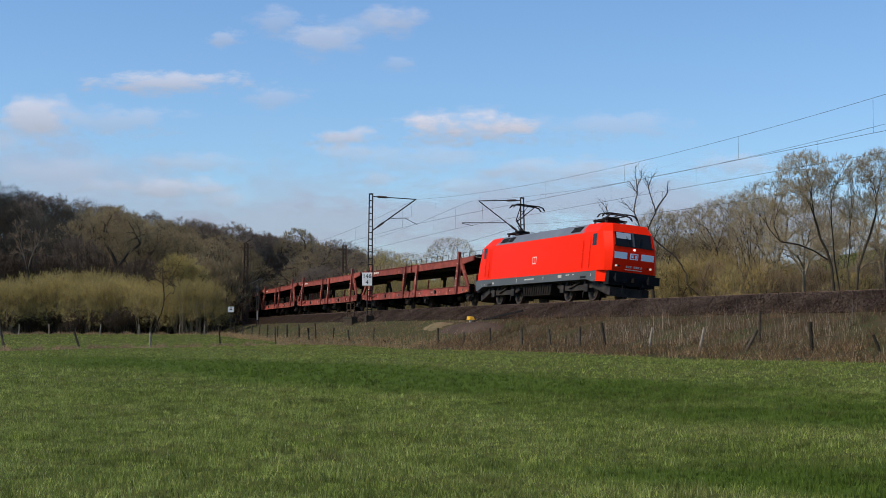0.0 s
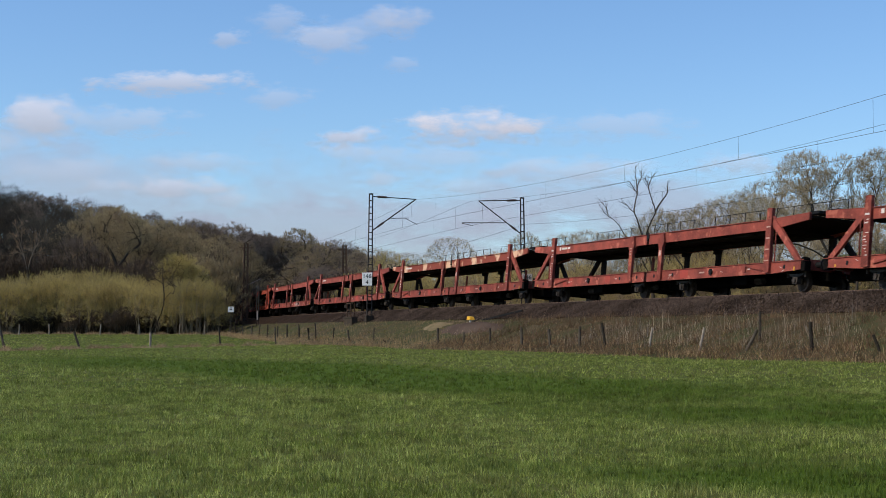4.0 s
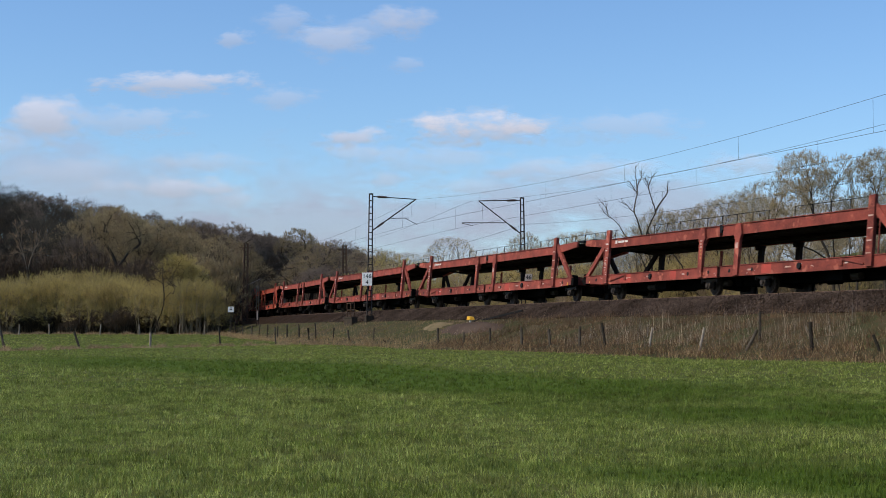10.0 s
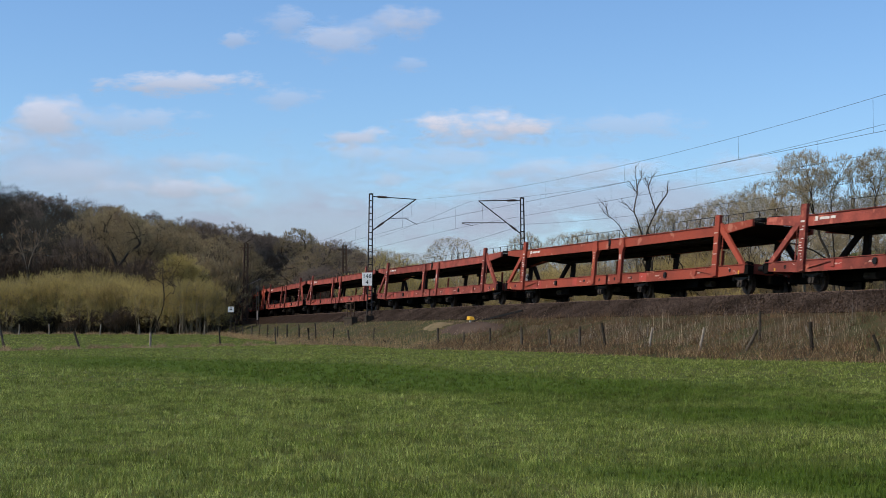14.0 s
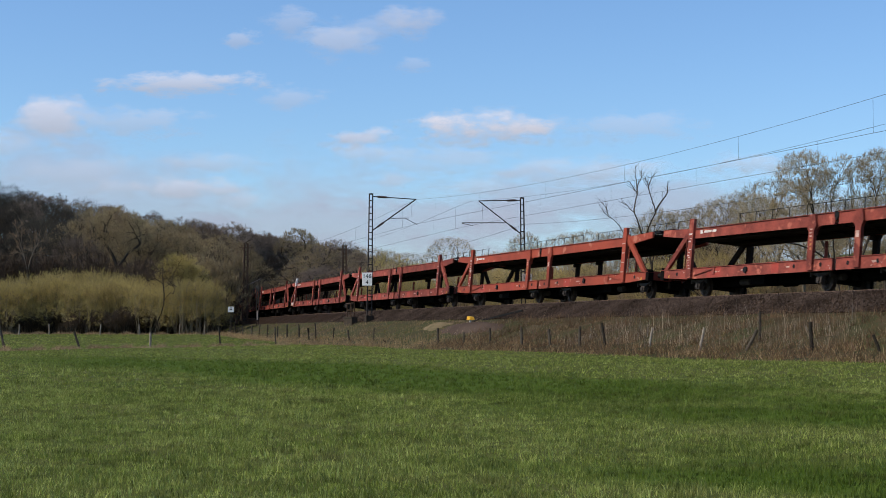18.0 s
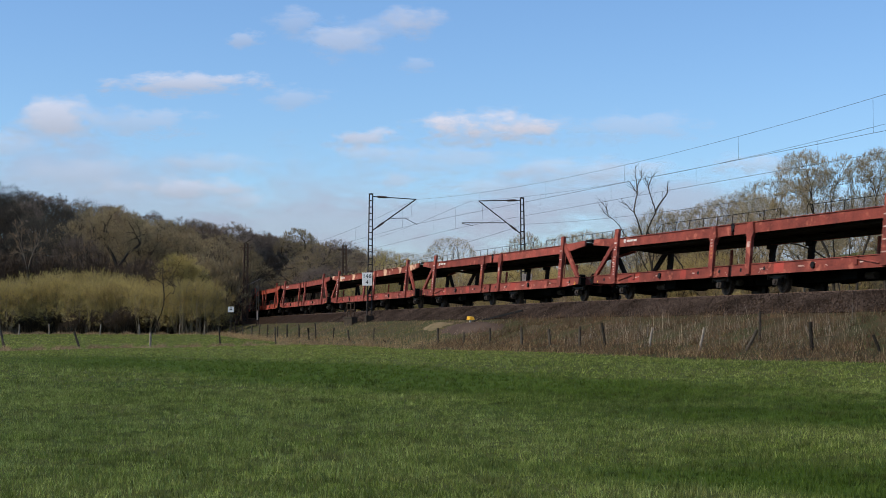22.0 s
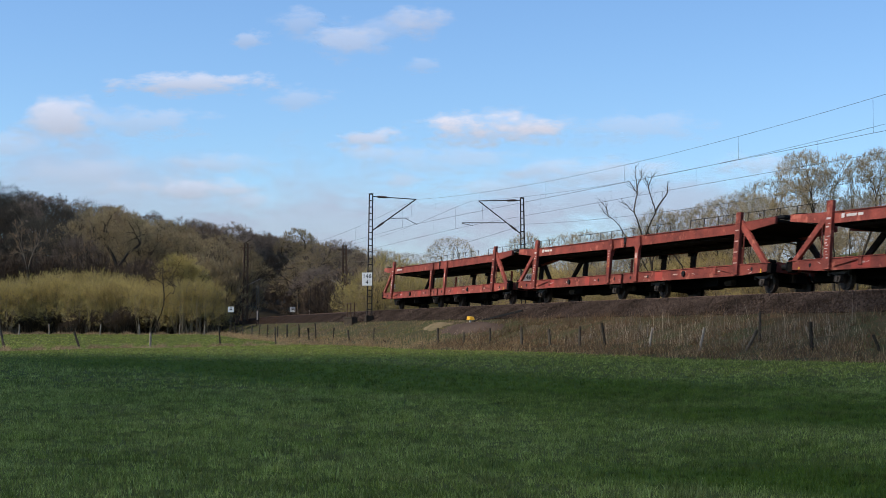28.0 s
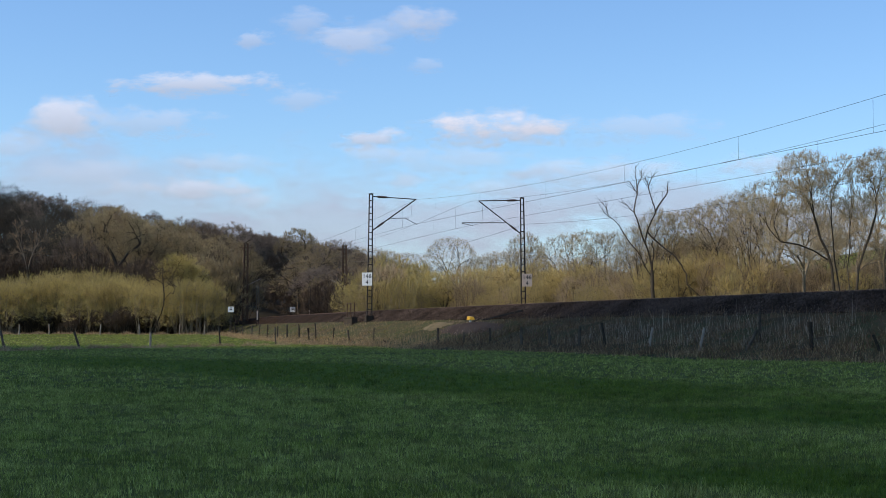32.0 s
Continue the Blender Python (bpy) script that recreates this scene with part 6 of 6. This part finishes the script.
# ---- the car-carrier wagons ----
def wagon(paint, beam_paint, marks_seed):
    """A double-deck car carrier of two short coupled halves; x = 0 in its middle, 26 m long."""
    root = new("car_carrier_wagon")
    g = random.Random(marks_seed)
    H = 13.0
    for half in (1, -1):
        # lower frame: two sills, floor and cross members
        inner, outer = half * 0.12, half * H
        x0, x1 = min(inner, outer), max(inner, outer)
        for y in (-1, 1):
            # far-side posts and braces take the near-black deck colour as painted shade
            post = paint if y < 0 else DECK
            tip = outer - half * 2.2
            prof = [(inner, 0.68), (tip, 0.68), (outer, 0.80), (outer, 1.14), (tip, 1.12), (inner, 1.12)]
            part("side_sill", Build().prism(prof, y * 1.40 - 0.05, y * 1.40 + 0.05), paint, root, "rust-red lower side sill")
            part("sill_flange", Build().box(x0, x1, y * 1.40 - 0.09, y * 1.40 + 0.09, 1.12, 1.145), paint, root)
            # upper beam, tapering to its end beyond the end pillar
            tip = outer - half * 2.6
            prof = [(inner, 2.40), (tip, 2.44), (outer + half * 0.1, 2.68), (outer + half * 0.1, 2.96), (tip, 2.88), (inner, 2.84)]
            part("upper_beam", Build().prism(prof, y * 1.40 - 0.05, y * 1.40 + 0.05), beam_paint, root, "rust-red upper deck side beam")
            part("beam_flange", Build().box(min(inner, tip), max(inner, tip), y * 1.40 - 0.10, y * 1.40 + 0.10, 2.845, 2.87), beam_paint, root)
            # end pillar with its brace, and the pillar by the joint
            xp = half * (H - 2.55)
            part("end_pillar", Build().prism([(xp - 0.20, 0.72), (xp + 0.20, 0.72), (xp + 0.18, 3.30), (xp - 0.18, 3.30)], y * 1.48 - 0.09, y * 1.48 + 0.05), post, root, "rust-red end pillar" if y < 0 else "far end pillar, its shade painted dark")
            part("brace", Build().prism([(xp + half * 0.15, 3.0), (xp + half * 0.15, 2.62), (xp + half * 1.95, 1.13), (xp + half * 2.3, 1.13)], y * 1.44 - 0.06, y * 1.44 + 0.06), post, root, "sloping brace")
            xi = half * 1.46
            part("inner_pillar", Build().prism([(xi - 0.17, 0.72), (xi + 0.17, 0.72), (xi + 0.17, 2.2), (xi + 0.30, 2.42), (xi + 0.17, 2.86), (xi - 0.17, 2.86), (xi - 0.30, 2.42), (xi - 0.17, 2.2)], y * 1.47 - 0.08, y * 1.47 + 0.05), post, root, "rust-red pillar by the joint" if y < 0 else "far pillar by the joint, its shade painted dark")
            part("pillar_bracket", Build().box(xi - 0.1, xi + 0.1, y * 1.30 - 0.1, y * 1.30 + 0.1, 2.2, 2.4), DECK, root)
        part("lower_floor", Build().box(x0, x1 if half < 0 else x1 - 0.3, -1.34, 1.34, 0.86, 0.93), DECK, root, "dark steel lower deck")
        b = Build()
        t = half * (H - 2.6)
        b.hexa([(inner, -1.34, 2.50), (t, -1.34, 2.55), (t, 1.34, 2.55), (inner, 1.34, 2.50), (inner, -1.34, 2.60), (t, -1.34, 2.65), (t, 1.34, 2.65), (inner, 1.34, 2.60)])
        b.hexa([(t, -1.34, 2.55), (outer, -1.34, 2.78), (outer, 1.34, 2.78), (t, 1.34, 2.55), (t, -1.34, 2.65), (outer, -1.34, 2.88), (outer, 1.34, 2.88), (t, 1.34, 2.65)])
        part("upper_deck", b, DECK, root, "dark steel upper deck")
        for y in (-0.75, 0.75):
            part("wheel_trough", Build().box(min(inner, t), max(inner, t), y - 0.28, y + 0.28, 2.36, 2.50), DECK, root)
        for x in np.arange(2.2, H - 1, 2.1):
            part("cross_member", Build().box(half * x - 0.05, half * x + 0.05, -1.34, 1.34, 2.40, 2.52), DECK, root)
        part("centre_sill", Build().box(x0, x1, -0.25, 0.25, 0.45, 0.86), SHADE_BLACK, root)
        part("end_beam", Build().box(min(outer, outer - half * 0.2), max(outer, outer - half * 0.2), -1.33, 1.33, 0.78, 1.18), paint, root)
        part("bridge_plate", Build().hexa([(outer - 0.35, -1.2, 2.94), (outer + 0.35, -1.2, 2.94), (outer + 0.35, 1.2, 2.94), (outer - 0.35, 1.2, 2.94), (outer - 0.35, -1.2, 3.04), (outer + 0.35, -1.2, 3.04), (outer + 0.35, 1.2, 3.04), (outer - 0.35, 1.2, 3.04)]), BLACK, root, "black bridge plate")
        for y in (-0.875, 0.875):
            part("buffer", Build().tube((outer, y, 1.0), (outer + half * 0.5, y, 1.0), 0.11, n=10).tube((outer + half * 0.5, y, 1.0), (outer + half * 0.58, y, 1.0), 0.24, n=12), BLACK, root)
        part("coupling", Build().box(min(outer, outer + half * 0.55), max(outer, outer + half * 0.55), -0.06, 0.06, 0.85, 1.0), SHADE_BLACK, root)
        part("air_hose", Build().tube((outer, 0.35, 0.85), (outer + half * 0.3, 0.35, 0.5), 0.03), BLACK, root)
        # rail along the far edge of the upper deck
        for x in np.arange(1.0, H - 1.2, 1.3):
            part("railing_post", Build().box(half * x - 0.014, half * x + 0.014, 1.40, 1.428, 2.87, 3.98), MAST, root)
        for z in (3.42, 3.96):
            part("railing_wire", Build().box(min(half * 1.0, half * (H - 1.4)), max(half * 1.0, half * (H - 1.4)), 1.403, 1.423, z, z + 0.018), MAST, root)
        # boxes, ladders and marks
        part("hand_wheel", Build().tube((half * 6.0, -1.46, 0.92), (half * 6.0, -1.52, 0.92), 0.13, n=12), BLACK, root)
        part("brake_cylinder", Build().tube((half * 5.2, 0.45, 0.58), (half * 6.0, 0.45, 0.58), 0.17, n=10), SHADE_BLACK, root)
        part("ladder", Build().box(half * 10.9 - 0.02, half * 10.9 + 0.02, -1.5, -1.46, 1.12, 2.4).box(half * 10.6 - 0.02, half * 10.6 + 0.02, -1.5, -1.46, 1.12, 2.4), paint, root)
    for x in (12.0, 3.05, -1.26, -10.2):
        ws = wheelset(root, x, 0.40)
        for y in (-1, 1):
            part("axle_box", Build().hexa([(x - 0.15, y * 1.08 - 0.13, 0.27), (x + 0.15, y * 1.08 - 0.13, 0.27), (x + 0.15, y * 1.08 + 0.13, 0.27), (x - 0.15, y * 1.08 + 0.13, 0.27), (x - 0.18, y * 1.08 - 0.1, 0.53), (x + 0.18, y * 1.08 - 0.1, 0.53), (x + 0.18, y * 1.08 + 0.1, 0.53), (x - 0.18, y * 1.08 + 0.1, 0.53)]).tube((x, y * 1.19, 0.40), (x, y * 1.26, 0.40), 0.10, n=10), AXLEBOX, root, "grey axle box")
            part("leaf_spring", Build().prism([(x - 0.62, 0.66), (x - 0.3, 0.55), (x + 0.3, 0.55), (x + 0.62, 0.66), (x + 0.3, 0.66), (x - 0.3, 0.66)], y * 1.10 - 0.06, y * 1.10 + 0.06), AXLEBOX, root)
            for e in (-1, 1):
                part("axle_guard", Build().prism([(x + e * 0.20, 0.70), (x + e * 0.20, 0.22), (x + e * 0.27, 0.22), (x + e * 0.40, 0.70)], y * 1.02 - 0.015, y * 1.02 + 0.015), SHADE_BLACK, root)
                part("spring_hanger", Build().box(x + e * 0.62 - 0.04, x + e * 0.62 + 0.04, y * 1.10 - 0.05, y * 1.10 + 0.05, 0.52, 0.74), AXLEBOX, root)
    for x in (7.6, -5.9):
        part("tool_box", Build().box(x - 0.5, x + 0.5, -0.95, -0.3, 0.38, 0.72), SHADE_BLACK, root)
    for x in (-4.3, 6.4):
        part("stanchion", Build().box(x - 0.05, x + 0.05, 1.10, 1.2, 0.93, 2.30), paint, root)
    for x in (-0.95, 8.3, -7.4):
        part("air_reservoir", Build().tube((x - 0.35, -0.5, 0.55), (x + 0.35, -0.5, 0.55), 0.14, n=10), AXLEBOX, root)
    part("joint_knuckle", Build().box(-0.13, 0.13, -1.475, -1.30, 2.66, 2.90).box(-0.07, 0.07, -1.49, -1.3, 2.56, 2.66), BLACK, root, "black joint knuckle")
    part("joint_plate", Build().box(-0.11, 0.11, -1.36, 1.36, 0.74, 1.10), BLACK, root)
    part("joint_plate", Build().box(-0.11, 0.11, -1.36, 1.36, 2.46, 2.86), BLACK, root)
    # writing: pale bars on the rear pillar, sills and beam
    xr = -(13.0 - 2.55)
    marks(root, [(xr + g.uniform(-0.08, 0.08), 1.12 + 0.118 * i + g.uniform(-0.02, 0.02), g.uniform(0.07, 0.24), g.uniform(0.02, 0.055)) for i in range(12) if g.random() < 0.85] + [(xr, 2.62, 0.26, 0.07)], 1.574, WHITE)
    # flat black discs stand in for the dark inside of holes in the sill
    for x in (-0.85, 0.85, 2.6, -2.6, 11.6, -11.6):
        part("sill_opening", Build().tube((x, -1.4505, 0.92), (x, -1.456, 0.92), 0.085, n=12), BLACK, root)
    for x, w in ((-8.9, 1.1), (3.3, 0.7), (-3.9, 0.5)):
        x += g.uniform(-0.5, 0.5)
        part("repaint_patch", Build().box(x - w / 2, x + w / 2, -1.4535, -1.4505, 0.72, 1.10), FRESH, root, "brighter repainted patch on the sill")
    b = Build()
    for k in range(12):
        x, z = g.uniform(-12.5, 12.5), g.uniform(0.74, 1.06)
        b.beam((x, -1.4555, z), (x + g.uniform(0.03, 0.22), -1.4555, z + g.uniform(-0.09, 0.09)), 0.004, g.uniform(0.015, 0.04))
    part("chalk_mark", b, FADED, root, "pale chalk and scuff marks")
    b = Build()
    for k in range(3):
        z, x = 1.48 + 0.17 * k + g.uniform(-0.02, 0.02), -1.46 + g.uniform(-0.05, 0.05)
        b.box(x - 0.06, x + 0.06, -1.5595, -1.5545, z, z + g.uniform(0.07, 0.11))
    part("pillar_lettering", b, ORANGE, root, "faded orange figures down the pillar")
    part("pillar_label", Build().box(1.36, 1.56, -1.5595, -1.5545, 1.82, 2.06), FADED, root, "pale square label")
    # rounded corners under the beam between the two inner pillars
    for side in (-1, 1):
        arc = [(side * (1.29 - 0.34 * (1 - math.cos(t))), 2.40 - 0.34 * (1 - math.sin(t))) for t in (0, 0.3, 0.6, 0.9, 1.2, math.pi / 2)]
        part("corner_gusset", Build().prism([(side * 1.29, 2.41)] + arc, -1.46, -1.36), beam_paint, root)
    part("end_block", Build().box(12.75, 13.04, -1.46, -1.2, 0.72, 1.1).tube((12.9, -1.48, 1.15), (12.9, -1.2, 1.15), 0.11, n=10), SHADE_BLACK, root)
    part("end_block", Build().box(-13.04, -12.75, -1.46, -1.2, 0.72, 1.1).tube((-12.9, -1.48, 1.15), (-12.9, -1.2, 1.15), 0.11, n=10), SHADE_BLACK, root)
    for x0, x1 in ((-10.1, -8.5), (10.1, 8.7)):
        part("lever", Build().beam((x0, -1.49, 0.84), (x1, -1.49, 1.06), 0.04, 0.06), paint, root)
        part("lever_bracket", Build().box(x1 - 0.1, x1 + 0.1, -1.5, -1.45, 0.82, 1.1), paint, root)
    marks(root, [(xr + 0.71, 2.695, 0.18, 0.17)], 1.4515, WHITE, -1, "plate", "small white plate")
    marks(root, [(xr + 1.22, 2.69, 0.60, 0.10), (xr + 1.75, 2.69, 0.30, 0.10)], 1.4515, WHITE, -1, "beam_lettering", "worn white lettering bar")
    marks(root, [(x, 0.92, w, 0.06) for x, w in ((-6.2, 0.35), (2.4, 0.25), (5.2, 0.4), (9.0, 0.2), (-3.0, 0.2), (-8.4, 0.3))], 1.452, FADED)
    marks(root, [(10.45, 1.2 + 0.45 * i, 0.28, 0.05) for i in range(4)] , 1.574, FADED)
    marks(root, [(-1.46, 2.02 + 0.13 * i, 0.16, 0.05) for i in range(3)], 1.554, FADED)
    marks(root, [(12.3, 0.82, 0.06, 0.16), (-12.3, 0.84, 0.06, 0.10)], 1.452, YELLOW)
    return root


WAGON_L = 27.2152
kinds = [tagged(wagon(WAGON, WAGON, 1), "rust-red double-deck car carrier wagon, empty", "wagon", "wagons of the train"),
         tagged(wagon(WAGON, WORN, 2), "empty double-deck car carrier with peeling upper beam", "wagon", "wagons of the train"),
         tagged(wagon(BRIGHT, BRIGHT, 3), "brighter red double-deck car carrier wagon, empty", "wagon", "wagons of the train")]
ORDER = [0, 0, 0, 1, 0, 0, 2, 0, 0, 0, 0, 2, 0, 0, 0, 2, 0, 0, 0, 0, 1, 0, 2, 0, 0, 0]
TRAIN = []
for i, k in enumerate(ORDER):
    first = k not in ORDER[:i]
    TRAIN.append(kinds[k] if first else copy_thing(kinds[k], Matrix.Identity(4)))


# one wagon's pillar is white at its top, with pale scrawls on the sill below
xr = -(13.0 - 2.55)
part("pillar_top", Build().box(xr - 0.21, xr + 0.21, -1.585, -1.42, 2.62, 3.33), WHITE, TRAIN[17], "white-painted pillar top")
g = random.Random(31)
for k in range(15):
    x0 = 3.5 + 0.205 * k
    z0, z1 = (0.74, 1.06) if k % 2 else (1.06, 0.74)
    part("scrawl", Build().beam((x0, -1.4535, z0 + g.uniform(-0.04, 0.04)), (x0 + g.uniform(0.08, 0.24), -1.4535, z1 + g.uniform(-0.06, 0.06)), 0.006, 0.035), WHITE, TRAIN[5], "pale sprayed stroke")
marks(TRAIN[17], [(xr - 1.9, 0.96, 0.22, 0.26), (xr - 1.55, 0.94, 0.16, 0.3), (xr - 1.2, 0.96, 0.24, 0.24), (xr - 0.8, 0.97, 0.2, 0.26)], 1.452, WHITE, -1, "scrawl", "pale sprayed marks")


lamp = part("tail_lamp", Build().box(xr - 0.50, xr - 0.24, -1.34, -1.22, 1.42, 1.74), PANEL, TRAIN[-1], "white tail lamp box")
part("lens", Build().tube((xr - 0.502, -1.28, 1.62), (xr - 0.52, -1.28, 1.62), 0.06, n=10), LOCO_RED, lamp)
part("bracket", Build().box(xr - 0.24, xr - 0.10, -1.30, -1.26, 1.5, 1.56), MAST, lamp)


# ---- everything that moves ----
KT = np.array([0, 1.3, 6, 9, 13, 19, 28, 32.0])
KS = np.array([-30.916, -1.72, 105.80, 177.75, 275.57, 426.03, 655.82, 758.4])


def spline(ts, ys):
    n = len(ts)
    h = np.diff(ts)
    A, r = np.eye(n), np.zeros(n)
    for i in range(1, n - 1):
        A[i, i - 1:i + 2] = h[i - 1], 2 * (h[i - 1] + h[i]), h[i]
        r[i] = 6 * ((ys[i + 1] - ys[i]) / h[i] - (ys[i] - ys[i - 1]) / h[i - 1])
    m = np.linalg.solve(A, r)

    def value(t):
        i = int(np.clip(np.searchsorted(ts, t) - 1, 0, n - 2))
        a, b = ts[i + 1] - t, t - ts[i]
        return float((m[i] * a ** 3 + m[i + 1] * b ** 3) / (6 * h[i]) + (ys[i] / h[i] - m[i] * h[i] / 6) * a + (ys[i + 1] / h[i] - m[i + 1] * h[i] / 6) * b)
    return value


run = spline(KT, KS)            # where the first wagon's front end stands along the line


def on_wheels(s, reach):
    """A vehicle's pose, carried at two points reach apart, leaning with the canted track."""
    a, b = on_line(s + reach, 0), on_line(s - reach, 0)
    d = a - b
    m = Matrix.Translation((a + b) / 2 + Vector((0, 0, -0.75 * CANT))) @ Matrix.Rotation(math.atan2(d.y, d.x), 4, "Z")
    return m @ Matrix.Rotation(-math.atan(CANT), 4, "X")


def motions():
    times = [0.5 * i for i in range(65)]
    walk(LOCO, [(t, on_wheels(run(t) + 9.79, 4.95)) for t in times])
    for i, w in enumerate(TRAIN):
        walk(w, [(t, on_wheels(run(t) - 13.0 - i * WAGON_L, 9.0)) for t in times])
    for ws in WHEELSETS:
        base = ws.location.copy()
        rows = [(k / 30, Matrix.Translation(base) @ Matrix.Rotation((run(k / 30) - run(0)) / 0.61, 4, "Y")) for k in range(60)]
        walk(ws, rows + [(32.0, rows[-1][1])])
    for c in CLOUDS:
        m = Matrix.LocRotScale(c.location, None, c.scale)
        step = Vector((1.55, 0, -0.08)) * (c.location.y / 2711.7)
        walk(c, [(t, Matrix.Translation(step * t) @ m) for t in (0.0, 16.0, 32.0)])
    walk(SHADE, [(t, Matrix.Translation(SHADE_AT + Vector((21.75 * (t - 20.1), 0, 0)))) for t in (0.0, 32.0)])


motions()
